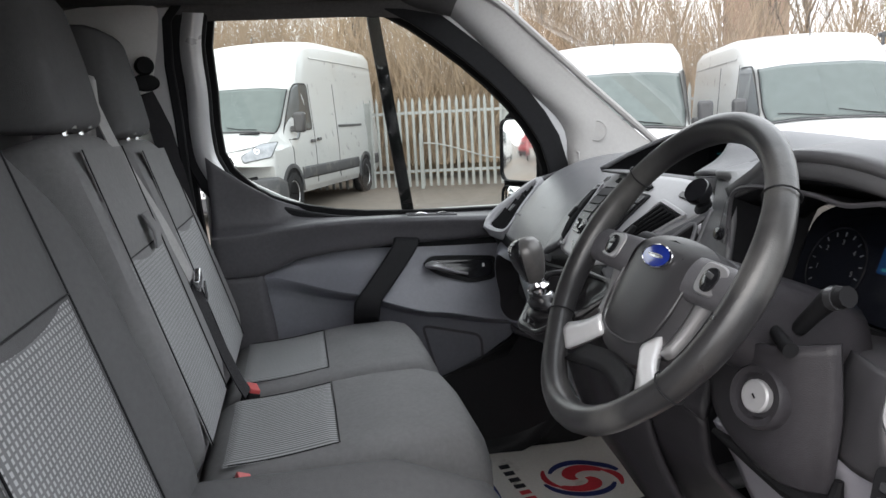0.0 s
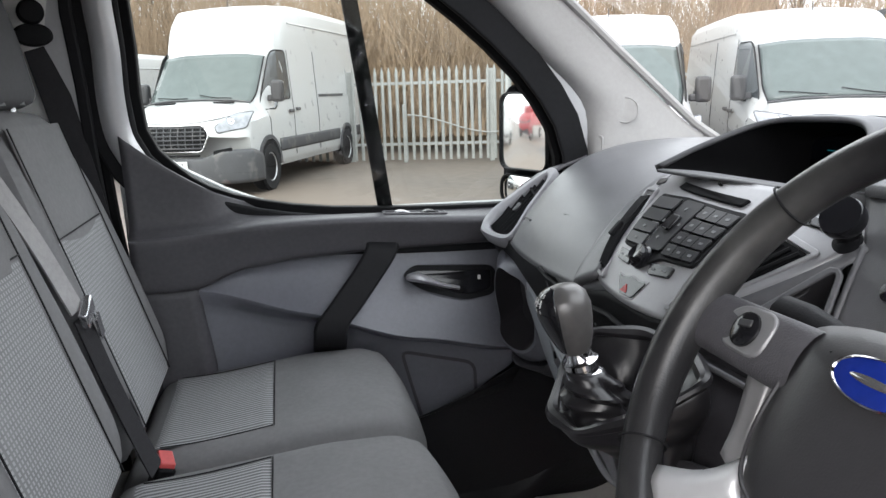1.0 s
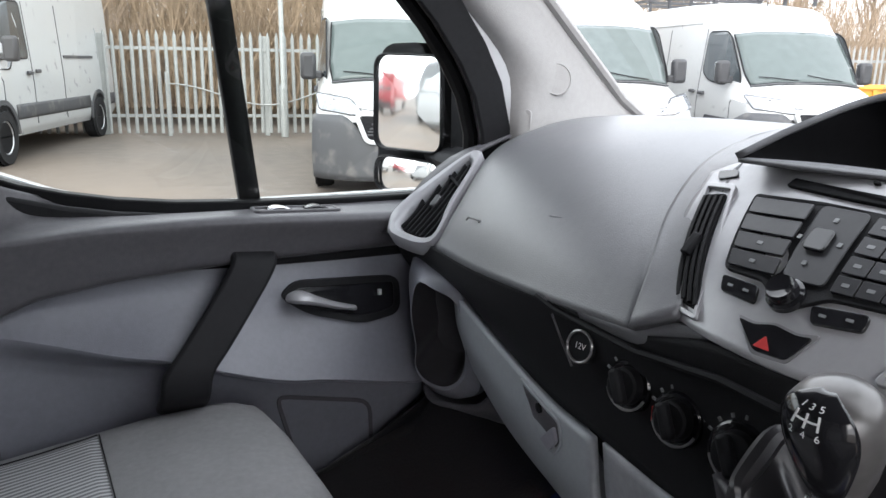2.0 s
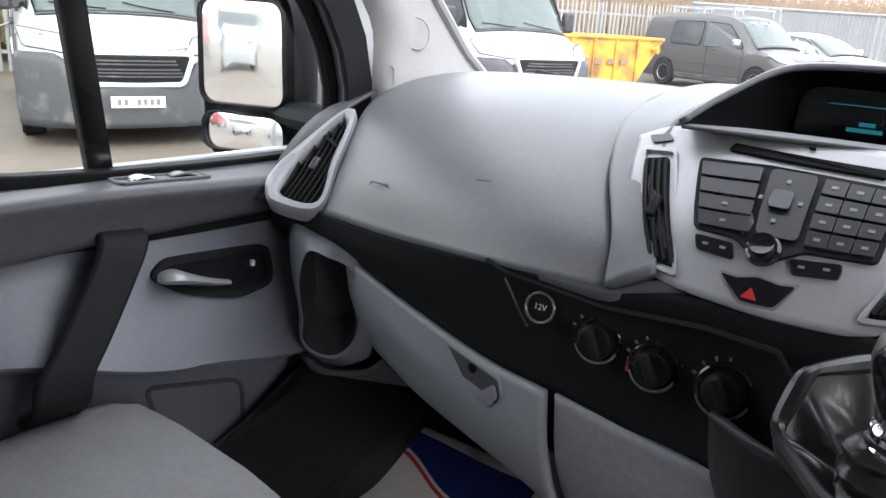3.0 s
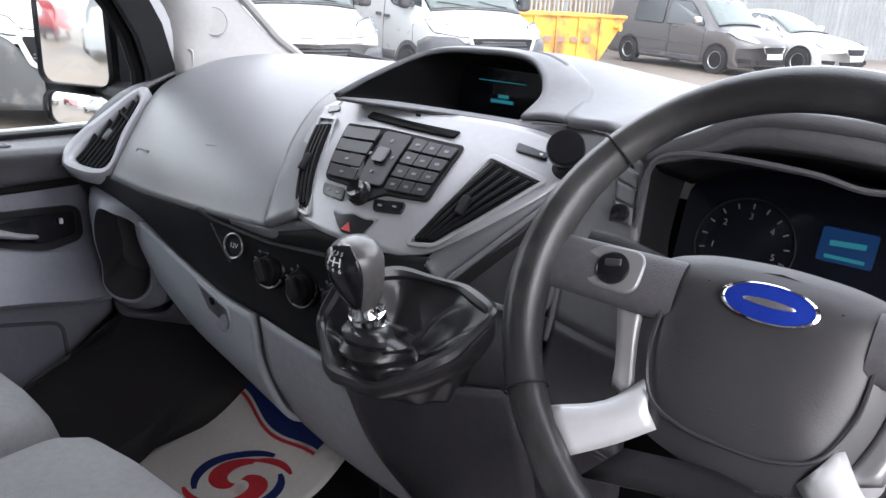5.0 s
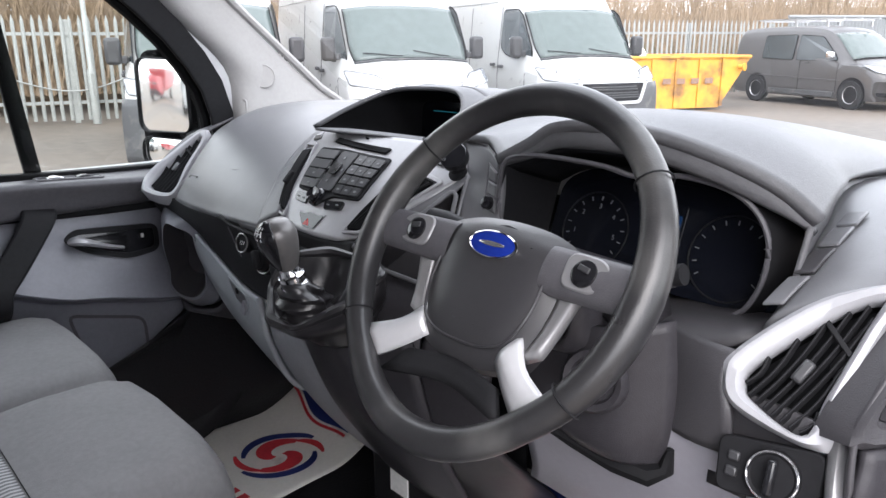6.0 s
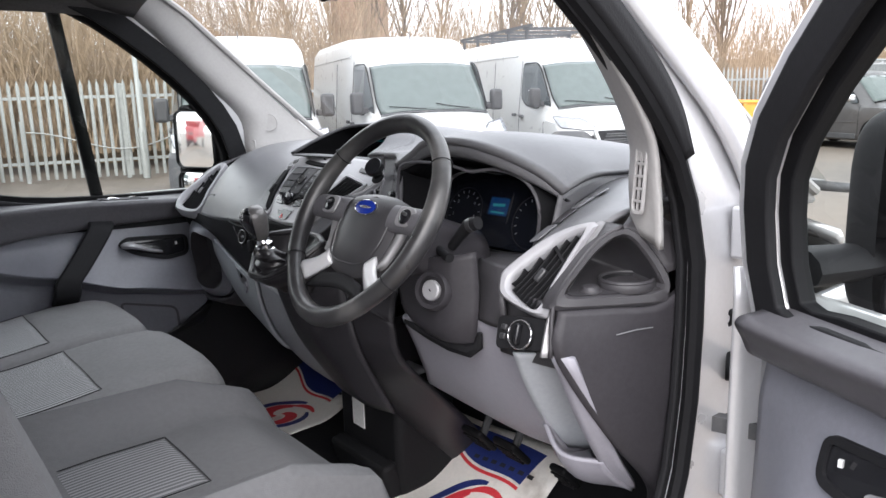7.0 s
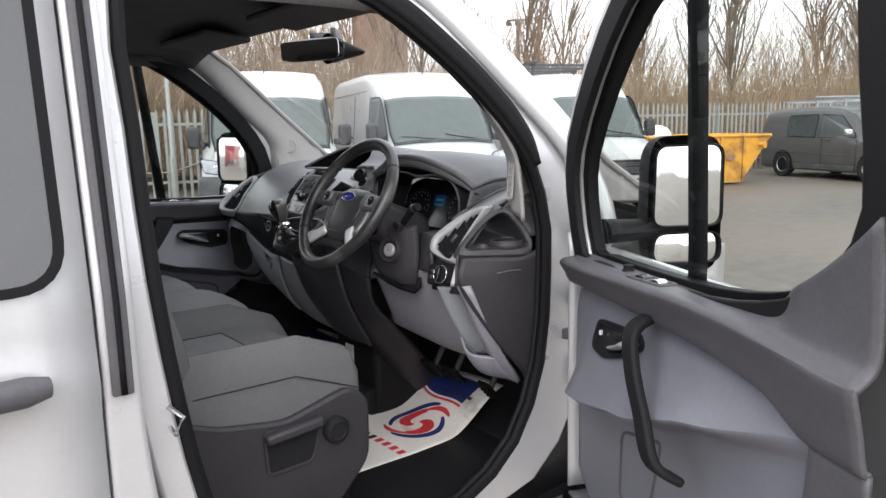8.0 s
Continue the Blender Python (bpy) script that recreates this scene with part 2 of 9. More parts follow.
def box(c, size, turn=None, bm=None):
    bm = bm or bmesh.new()
    m = Matrix.Translation(c) @ (turn.to_4x4() if turn else Matrix.Identity(4)) @ Matrix.Diagonal((*size, 1))
    bmesh.ops.create_cube(bm, size=1, matrix=m)
    return bm


def axes(n, up=(0, 0, 1)):
    """A turn whose z looks along n and whose y is as near up as can be."""
    z = V(n).normalized()
    x = V(up).cross(z).normalized()
    return Matrix((x, z.cross(x), z)).transposed()


def roundpoly(pts, r, n=4):
    """A polygon with rounded corners, as 2D points."""
    out = []
    k = len(pts)
    for i in range(k):
        p, a, b = V(pts[i]), V(pts[i - 1]), V(pts[(i + 1) % k])
        da, db = (a - p), (b - p)
        q = min(r, da.length * 0.45, db.length * 0.45)
        s, e = p + da.normalized() * q, p + db.normalized() * q
        for j in range(n + 1):
            f = j / n
            out.append((s * (1 - f) ** 2 + p * 2 * f * (1 - f) + e * f * f))
    return out


def plate(pts, m, h, bm=None):
    """A flat piece: the outline in the plane of the pose m, h thick along its z."""
    bm = bm or bmesh.new()
    lo = [bm.verts.new(m @ V((p[0], p[1], 0))) for p in pts]
    hi = [bm.verts.new(m @ V((p[0], p[1], h))) for p in pts]
    bm.faces.new(lo[::-1])
    bm.faces.new(hi)
    for i in range(len(pts)):
        j = (i + 1) % len(pts)
        bm.faces.new((lo[i], lo[j], hi[j], hi[i]))
    return bm


def ring(outer, inner, fn, h, bm=None):
    """A frame between two outlines with the same count of points; fn(a, b, c) places it, c is its depth."""
    bm = bm or bmesh.new()
    k = len(outer)
    o0 = [bm.verts.new(fn(p[0], p[1], 0)) for p in outer]
    i0 = [bm.verts.new(fn(p[0], p[1], 0)) for p in inner]
    o1 = [bm.verts.new(fn(p[0], p[1], h)) for p in outer]
    i1 = [bm.verts.new(fn(p[0], p[1], h)) for p in inner]
    for i in range(k):
        j = (i + 1) % k
        bm.faces.new((o0[i], o0[j], i0[j], i0[i]))
        bm.faces.new((o1[j], o1[i], i1[i], i1[j]))
        bm.faces.new((o0[j], o0[i], o1[i], o1[j]))
        bm.faces.new((i0[i], i0[j], i1[j], i1[i]))
    return bm


def grow(pts, d):
    """An outline moved outwards by d."""
    k = len(pts)
    area = sum(pts[i - 1][0] * pts[i][1] - pts[i][0] * pts[i - 1][1] for i in range(k))
    sg = 1 if area > 0 else -1
    out = []
    for i in range(k):
        t = (V(pts[(i + 1) % k]) - V(pts[i - 1])).normalized()
        out.append(V((pts[i][0] + sg * t.y * d, pts[i][1] - sg * t.x * d)))
    return out


def tube(path, r, n=10, closed=False, flat=1.0, up=(0, 0, 1), caps=True, bm=None):
    """A round bar along points; r one radius or one for each point; flat squeezes it across."""
    bm = bm or bmesh.new()
    path = [V(p) for p in path]
    k = len(path)
    rings = []
    for i, p in enumerate(path):
        a = path[i - 1] if (i or closed) else path[0]
        b = path[(i + 1) % k] if (closed or i < k - 1) else path[-1]
        d = (b - a).normalized()
        x = d.cross(V(up))
        x = x.normalized() if x.length > 1e-4 else d.orthogonal().normalized()
        y = x.cross(d)
        q = r[i] if hasattr(r, "__len__") else r
        rings.append([bm.verts.new(p + x * (q * math.cos(2 * math.pi * j / n)) + y * (q * flat * math.sin(2 * math.pi * j / n))) for j in range(n)])
    for i in range(k if closed else k - 1):
        a, b = rings[i], rings[(i + 1) % k]
        for j in range(n):
            bm.faces.new((a[j], a[(j + 1) % n], b[(j + 1) % n], b[j]))
    if caps and not closed:
        bm.faces.new(rings[0][::-1])
        bm.faces.new(rings[-1])
    return bm


def band(path, wide, side, thick, bm=None):
    """A flat strap along points, its width along the vectors in side."""
    bm = bm or bmesh.new()
    path = [V(p) for p in path]
    rs = []
    for i, p in enumerate(path):
        s = V(side[i] if hasattr(side[0], "__len__") else side).normalized()
        d = (path[min(i + 1, len(path) - 1)] - path[max(i - 1, 0)]).normalized()
        nn = d.cross(s).normalized()
        rs.append([bm.verts.new(p + s * a * wide / 2 + nn * b * thick / 2) for a, b in ((-1, -1), (1, -1), (1, 1), (-1, 1))])
    for a, b in zip(rs, rs[1:]):
        for j in range(4):
            bm.faces.new((a[j], a[(j + 1) % 4], b[(j + 1) % 4], b[j]))
    bm.faces.new(rs[0][::-1])
    bm.faces.new(rs[-1])
    return bm


def lathe(profile, m, n=24, bm=None):
    """A turned piece: (radius, height) points about the z of the pose m."""
    bm = bm or bmesh.new()
    rs = []
    for r, h in profile:
        rs.append([bm.verts.new(m @ V((r * math.cos(2 * math.pi * j / n), r * math.sin(2 * math.pi * j / n), h))) for j in range(n)])
    for a, b in zip(rs, rs[1:]):
        for j in range(n):
            bm.faces.new((a[j], a[(j + 1) % n], b[(j + 1) % n], b[j]))
    bm.faces.new(rs[0][::-1])
    bm.faces.new(rs[-1])
    return bm


def posed(at, n, up=(0, 0, 1)):
    return Matrix.Translation(at) @ axes(n, up).to_4x4()


def writing(name, body, size, m, material, parent, label=""):
    """Lettering with the built-in font as a mesh, in the plane of the pose m."""
    cu = bpy.data.curves.new(name, "FONT")
    cu.body, cu.size, cu.align_x, cu.align_y, cu.extrude = body, size, "CENTER", "CENTER", size * 0.01
    tmp = bpy.data.objects.new(name, cu)
    scene.collection.objects.link(tmp)
    bpy.context.view_layer.update()
    me = bpy.data.meshes.new_from_object(tmp.evaluated_get(bpy.context.evaluated_depsgraph_get()))
    bpy.data.objects.remove(tmp)
    bm = bmesh.new()
    bm.from_mesh(me)
    bm.transform(m)
    return part(name, bm, material, parent, label, smooth=False)
M_LOWC = mat("mid_grey_console_plastic", (0.28, 0.28, 0.30), 0.45, bump=0.25, bump_scale=700)
M_HUB = mat("dark_grey_padding", (0.034, 0.033, 0.036), 0.38, bump=0.07, bump_scale=600, vary=0.06)
M_KNOBS = mat("dark_satin_knob", (0.115, 0.11, 0.108), 0.32, metal=0.3)
M_KNOBG = mat("satin_grey_knob", (0.24, 0.235, 0.235), 0.22, metal=0.4)
M_DASHEND = mat("mid_grey_plastic", (0.045, 0.043, 0.047), 0.42, bump=0.25, bump_scale=700, vary=0.06, spec=0.4)
# Near-black that puts the shade inside hollows into colour.
M_VOID = mat("shaded_hollow_black", (0.008, 0.008, 0.009), 0.8, spec=0.1)
M_COL = mat("dark_column_plastic", (0.033, 0.031, 0.035), 0.36, bump=0.25, bump_scale=700, spec=0.25)
# Darker seat cloth copy: shade on driver seat and head restraints put into colour.
M_CLOTH_SHADE = mat("shaded_seat_cloth", (0.116, 0.115, 0.119), 0.92, bump=0.7, bump_scale=800, vary=0.07, spec=0.1)
# Pillar trim copy, its colour brightened to make up for weak light there.
M_BPIL = mat("brightened_b_pillar_trim", (0.72, 0.71, 0.7), 0.65, bump=0.3, bump_scale=500, vary=0.04)
M_POD = mat("dull_silver_plastic", (0.24, 0.237, 0.244), 0.30, metal=0.25, vary=0.04)
M_RIB_P = weave("pale_ribbed_cloth", (0.24, 0.24, 0.246), (0.40, 0.40, 0.41), (1, 2), 0.0085)
# Ribbed cloth darkened likewise for the shade on the driver cushion.
M_RIB_SHADE = weave("shaded_ribbed_cloth", (0.09, 0.09, 0.094), (0.2, 0.2, 0.205), (1, 0), 0.009, False)
M_DIM = mat("faint_dial_marking", (0.16, 0.165, 0.17), 0.5)

M_SPOKE = mat("bright_silver_paint", (0.56, 0.56, 0.575), 0.3, metal=0.25, vary=0.03)
M_MIRSH = mat("black_mirror_plastic", (0.03, 0.03, 0.032), 0.5, vary=0.1)
M_VENTS = mat("grey_vent_plastic", (0.34, 0.338, 0.355), 0.34, metal=0.1, vary=0.05)
M_TOPD = mat("grey_dash_top", (0.120, 0.120, 0.127), 0.45, bump=0.3, bump_scale=600, vary=0.08, spec=0.35)


# ---------- the yard ----------
def smooth(a, b, x):
    f = max(0.0, min(1.0, (x - a) / (b - a)))
    return f * f * (3 - 2 * f)


def ground_height(x, y):
    return 0.025 * math.sin(x * 0.31 + y * 0.17) * math.cos(y * 0.23) + 0.07 * smooth(8, 12, y) * (1 - smooth(1.5, 4, x))


def ground_fn(s, t):
    # fine near the vehicles, coarse to the horizon
    a, b = 2 * s - 1, 2 * t - 1
    x, y = 6 + 60 * a + 2500 * a ** 7, 4 + 60 * b + 2500 * b ** 7
    near = max(0.0, 1 - math.hypot(x - 6, y - 4) / 60)
    return (x, y, ground_height(x, y) * near - 0.02)


tagged(part("ground", sheet(ground_fn, 120, 120), M_GROUND), "worn damp tarmac yard with brown gravel patches", "ground", kind="structure")


def fence_y(x):
    return 15.6 - 0.315 * (x - 1.8)


FD = V((1, -0.315, 0)).normalized()
FN = V((0.315, 1, 0)).normalized()
fence = thing("palisade_fence", (1.8, 15.6, 0), "galvanised steel palisade fence with pointed pales on a yard", "fence")


def pale_mesh():
    bm = bmesh.new()
    sec = ((-0.034, 0.0), (-0.012, -0.014), (0.012, -0.014), (0.034, 0.0), (0.012, -0.009), (-0.012, -0.009))
    lo = [bm.verts.new((x, y, 0.06)) for x, y in sec]
    hi = [bm.verts.new((x, y, 1.90)) for x, y in sec]
    tip = [bm.verts.new((x * 0.12, y, 2.02)) for x, y in sec]
    for a, b in ((lo, hi), (hi, tip)):
        for i in range(6):
            bm.faces.new((a[i], a[(i + 1) % 6], b[(i + 1) % 6], b[i]))
    bm.faces.new(tip)
    me = bpy.data.meshes.new("pale")
    bm.to_mesh(me)
    bm.free()
    me.materials.append(M_GALV)
    return me


PALE = pale_mesh()
fturn = math.atan2(FD.y, FD.x)
for i in range(176):
    x = -4.4 + i * 0.152
    ob = new("pale", PALE)
    ob.parent = fence
    ob.location = V((x, fence_y(x), 0)) - fence.location
    ob.rotation_euler = (random.uniform(-0.01, 0.01), random.uniform(-0.008, 0.008), fturn + random.uniform(-0.05, 0.05))
for z in (0.40, 1.68):
    a, b = V((-4.6, fence_y(-4.6), z)) + FN * 0.02, V((22.4, fence_y(22.4), z)) + FN * 0.02
    part("fence_rail", box((a + b) / 2, ((b - a).length, 0.012, 0.06), Matrix.Rotation(fturn, 3, "Z")), M_GALV, fence, smooth=False)
for i in range(10):
    x = -4.2 + i * 2.9
    p = V((x, fence_y(x), 0.97)) + FN * 0.09
    part("fence_post", box(p, (0.1, 0.1, 1.94), Matrix.Rotation(fturn, 3, "Z")), M_GALV, fence, smooth=False, bevel=0.006)

pole = thing("lamp_post", (4.75, fence_y(4.75) - 0.25, 0), "slim pale galvanised lamp post beside the fence", "lamp post")
part("shaft", lathe(((0.075, 0), (0.075, 1.0), (0.05, 1.05), (0.042, 6.2)), Matrix.Translation(pole.location), 12), M_GALV, pole)
part("access_door", box(pole.location + V((0, -0.076, 0.75)), (0.07, 0.02, 0.4)), M_GALV, pole, smooth=False, bevel=0.004)
part("lantern", box(pole.location + V((0, -0.35, 6.2)), (0.22, 0.7, 0.1)), M_GALV, pole, bevel=0.03)

chain = thing("gate_chain", (3.2, fence_y(3.2) - 0.1, 0), "slack steel cable hung along the palisade pales", "cable")
pts = [V((2.7 + 3.4 * f, fence_y(2.7 + 3.4 * f) - 0.06, 1.02 - 0.5 * math.sin(math.pi * f) ** 2 * (0.6 + 0.4 * f))) for f in [i / 20 for i in range(21)]]
part("cable", tube(pts, 0.014, 6), M_GALV, chain)
part("lock_post", box((2.7, fence_y(2.7) - 0.1, 0.62), (0.07, 0.07, 1.24)), M_GALV, chain, smooth=False, bevel=0.004)

# grey sheet wall beyond the parked cars, with an earth bank behind it
wall = thing("boundary_wall", (28, 4.5, 0), "grey corrugated sheet boundary wall along the yard", "wall", kind="structure")
wp = [V((22.4, 9.1, 0)), V((27.5, 5.8, 0)), V((33.0, 0.0, 0)), V((38.0, -9.0, 0)), V((41.0, -22.0, 0))]


def wall_fn(s, t):
    p = cr(wp, s)
    q = cr(wp, min(1, s + 0.001)) - cr(wp, max(0, s - 0.001))
    n = V((-q.y, q.x, 0)).normalized()
    w = 0.03 * (1 if int(s * 400) % 2 else -1)
    return p + n * w + V((0, 0, 0.02 + 2.1 * t))


part("sheeting", sheet(wall_fn, 400, 1), M_WALL, wall, smooth=False, thick=0.02)
part("capping", tube([cr(wp, i / 40) + V((0, 0, 2.13)) for i in range(41)], 0.05, 6), M_WALL, wall)


def bank_fn(s, t):
    path = [V((-40, 36, 0)), V((-12, 26, 0)), V((6, 21.5, 0)), V((22, 16.5, 0)), V((34, 8, 0)), V((44, -8, 0)), V((50, -34, 0))]
    p = cr(path, s)
    q = cr(path, min(1, s + 0.002)) - cr(path, max(0, s - 0.002))
    n = V((-q.y, q.x, 0)).normalized()
    h = 2.6 * math.sin(min(1, t * 1.6) * math.pi / 2) * (0.75 + 0.5 * s)
    h += 0.35 * noise.noise(V((p.x * 0.4, p.y * 0.4, t * 3)))
    return p + n * (t * 14 - 2) + V((0, 0, max(-0.1, h * (t > 0) - 0.05)))


tagged(part("earth_bank", sheet(bank_fn, 90, 12), M_EARTH), "rough brown earth bank with dead grass behind the yard", "bank", kind="structure")


# ---------- bare winter trees and thicket ----------
def twig(bm, a, b, r0, r1):
    d = (b - a)
    if d.length < 1e-4:
        return
    d = d.normalized()
    x = d.orthogonal().normalized()
    y = d.cross(x)
    lo = [bm.verts.new(a + (x * math.cos(k) + y * math.sin(k)) * r0) for k in (0, 2.094, 4.189)]
    hi = [bm.verts.new(b + (x * math.cos(k) + y * math.sin(k)) * r1) for k in (0, 2.094, 4.189)]
    for i in range(3):
        bm.faces.new((lo[i], lo[(i + 1) % 3], hi[(i + 1) % 3], hi[i]))


def branch(bm, rng, p, d, length, r, depth):
    """A limb of a few bent lengths that forks into thinner ones."""
    steps = 3
    for i in range(steps):
        q = p + d * length / steps
        r1 = r * (1 - 0.22 * (i + 1) / steps)
        twig(bm, p, q, r, r1)
        p, r = q, r1
        d = (d + V((rng.uniform(-0.16, 0.16), rng.uniform(-0.16, 0.16), rng.uniform(-0.02, 0.16)))).normalized()
        if depth and i:
            for _ in range(rng.choice((1, 2))):
                e = (d + V((rng.uniform(-0.75, 0.75), rng.uniform(-0.75, 0.75), rng.uniform(0.0, 0.5)))).normalized()
                branch(bm, rng, p, e, length * rng.uniform(0.5, 0.75), max(0.005, r * 0.55), depth - 1)


def tree(seed):
    rng = random.Random(seed)
    t = thing("bare_tree", (0, 0, 0), "leafless grey-brown winter tree with fine upright twigs", "tree", "trees behind the fence")
    h = rng.uniform(3.6, 5.2)
    bm = bmesh.new()
    spine = [V((0.12 * math.sin(i * 1.3 + seed), 0.12 * math.cos(i * 1.1 + seed), h * i / 6)) for i in range(7)]
    part("trunk", tube(spine, [0.095 * (1 - 0.11 * i) for i in range(7)], 8, bm=bm), M_BARK, t)
    bm = bmesh.new()
    for i in range(2, 7):
        for _ in range(4 if i < 6 else 5):
            a = rng.uniform(0, 6.28)
            d = V((math.cos(a) * 0.45, math.sin(a) * 0.45, rng.uniform(0.8, 1.5))).normalized()
            branch(bm, rng, spine[i], d, rng.uniform(1.6, 2.9), 0.034, 2)
    part("crown", bm, M_BARK, t)
    return t


kinds = [tree(s) for s in (3, 8, 15)]
spots = random.Random(5)
k = 0
for i in range(40):
    f = i / 39
    x = -12 + 52 * f + spots.uniform(-0.8, 0.8)
    back = spots.uniform(5.5, 14)
    y = fence_y(x) + back + (0 if x < 20 else -(x - 20) * 0.1)
    s = spots.uniform(0.85, 1.35) * (1.0 if x > 9 else 0.72)
    m = pose(x, y, 0.9, 0, 0, spots.uniform(0, 360)) @ Matrix.Scale(s, 4)
    if k < 3:
        kinds[k].matrix_basis = m
    else:
        ob = copy_thing(kinds[k % 3], m)
        ob.scale = (s, s, s)
    k += 1


def thicket(name, seed, count, x0, x1, back, h0, h1, material, label):
    """Upright tangled stems, far too many to count."""
    rng = random.Random(seed)
    bm = bmesh.new()
    for _ in range(count):
        x = rng.uniform(x0, x1)
        y = fence_y(x) + rng.uniform(*back) + (0 if x < 20 else -(x - 20) * 0.1)
        p = V((x, y, 0.4))
        h = rng.uniform(h0, h1) * (0.8 + 0.3 * noise.noise(V((x * 0.25, y * 0.25, 0))))
        h *= 1.0 - 0.42 * smooth(7.0, 13.0, x)
        d = V((rng.uniform(-0.25, 0.25), rng.uniform(-0.2, 0.2), 1)).normalized()
        r = rng.uniform(0.012, 0.026)
        for j in range(4):
            q = p + d * h / 4
            twig(bm, p, q, r, r * 0.7)
            p, r = q, r * 0.7
            d = (d + V((rng.uniform(-0.3, 0.3), rng.uniform(-0.25, 0.25), 0))).normalized()
            e = (d + V((rng.uniform(-0.9, 0.9), rng.uniform(-0.6, 0.6), 0.3))).normalized()
            twig(bm, p, p + e * h * 0.22, r * 0.7, 0.004)
    tagged(part(name, bm, material, smooth=False), label, "thicket", kind="stuff")


thicket("bramble_thicket", 11, 13000, -14, 44, (2.2, 7.5), 2.4, 6.0, M_TWIG, "dense dry brown thicket of bare stems behind the fence")
thicket("far_thicket", 13, 3600, -14, 14, (7.5, 13), 4.5, 8.5, M_TWIG, "tall pale bare brushwood further behind the fence")
thicket("distant_brushwood", 17, 3000, 11, 46, (6.5, 14), 7.5, 11.5, M_TWIG, "tall hazy bare brushwood among the trees")
thicket("ivy_thicket", 12, 2600, 6, 44, (2.0, 6.0), 1.2, 2.6, M_TWIG2, "low greenish ivy and bramble growth behind the fence")

stack = thing("brick_chimney", (21.7, 31.9, 0), "tall plain brown brick chimney beyond the trees", "chimney")
part("shaft", box((21.7, 31.9, 7.5), (2.1, 2.1, 15), Matrix.Rotation(0.4, 3, "Z")), M_BRICK, stack, smooth=False, bevel=0.03)
mast = thing("floodlight_mast", (30.2, 30.4, 0), "distant dark mast with a cross arm of floodlights", "mast")
part("mast_pole", lathe(((0.16, 0), (0.1, 7.4)), Matrix.Translation(mast.location), 10), M_BUMPER, mast)
part("cross_arm", box(mast.location + V((0, 0, 7.4)), (1.3, 0.1, 0.1), Matrix.Rotation(-0.8, 3, "Z")), M_BUMPER, mast, smooth=False)
for k in (-0.55, 0, 0.55):
    part("floodlight", box(mast.location + V((k * 0.7, -k * 0.72, 7.22)), (0.3, 0.2, 0.22)), M_BUMPER, mast, bevel=0.03)


# ---------- parked vehicles ----------
def wheel(parent, x, y, r, wide, side, spokes=6, cover=True):
    """A road wheel whose outer face looks along y times side."""
    w = new("wheel")
    w.parent = parent
    w.location = (x, y, r)
    b = V(base_of(w))
    m = Matrix.Translation(b) @ Matrix.Rotation(radians(-90 * side), 4, "X")
    prof = ((r * 0.62, -wide / 2), (r * 0.94, -wide / 2), (r, -wide * 0.3), (r, wide * 0.3), (r * 0.95, wide / 2), (r * 0.64, wide / 2), (r * 0.62, wide * 0.3))
    part("tyre", lathe(prof, m, 28), M_TYRE, w)
    part("rim", lathe(((r * 0.6, -wide * 0.35), (r * 0.63, wide * 0.42), (r * 0.6, wide * 0.45), (r * 0.5, wide * 0.22), (r * 0.2, wide * 0.3), (r * 0.16, wide * 0.36), (0.01, wide * 0.36)), m, 24), M_ALLOY, w)
    bm = bmesh.new()
    for i in range(spokes):
        a = 2 * math.pi * i / spokes
        box(m @ V((math.cos(a) * r * 0.36, math.sin(a) * r * 0.36, wide * 0.3)), (r * 0.4, r * 0.13, 0.03), (m.to_3x3() @ Matrix.Rotation(a, 3, "Z")), bm)
    part("spokes", bm, M_ALLOY if cover else M_BUMPER, w, smooth=False, bevel=0.006)
    return w


def section(x, zb, zt, wb, wt, n=28, rc=0.16):
    """A ring of body points at x: width wb at the waist and wt at the roof, rounded at the roof."""
    out = []
    zw = min(zb + 0.75, zt - 0.05)
    pts = [(-wb + 0.06, zb), (-wb, zb + 0.12), (-wb, zw), (-wt, max(zw + 0.02, zt - rc)), (-wt + rc * 0.55, zt - rc * 0.22), (-wt * 0.5, zt), (0, zt + 0.012)]
    pts += [(-a, b) for a, b in pts[-2::-1]]
    m = len(pts) - 1
    for i in range(n):
        f = i / (n - 1) * m
        k = min(int(f), m - 1)
        a, b = V(pts[k]), V(pts[k + 1])
        p = a + (b - a) * (f - k)
        out.append(V((x, p.x, p.y)))
    return out


def body_loft(secs):
    bm = bmesh.new()
    rs = [[bm.verts.new(p) for p in s] for s in secs]
    for a, b in zip(rs, rs[1:]):
        for j in range(len(a) - 1):
            bm.faces.new((a[j], a[j + 1], b[j + 1], b[j]))
        bm.faces.new((a[-1], a[0], b[0], b[-1]))
    bm.faces.new(rs[0][::-1])
    bm.faces.new(rs[-1])
    return bm


def fade(x):
    """How much of the nose's curve in plan is left at x."""
    for (a, p), (b, q) in zip(((0, 1), (0.7, 0.45), (1.6, 0.12), (2.4, 0)), ((0.7, 0.45), (1.6, 0.12), (2.4, 0), (99, 0))):
        if x < b:
            return p + (q - p) * max(0.0, x - a) / (b - a)
    return 0.0


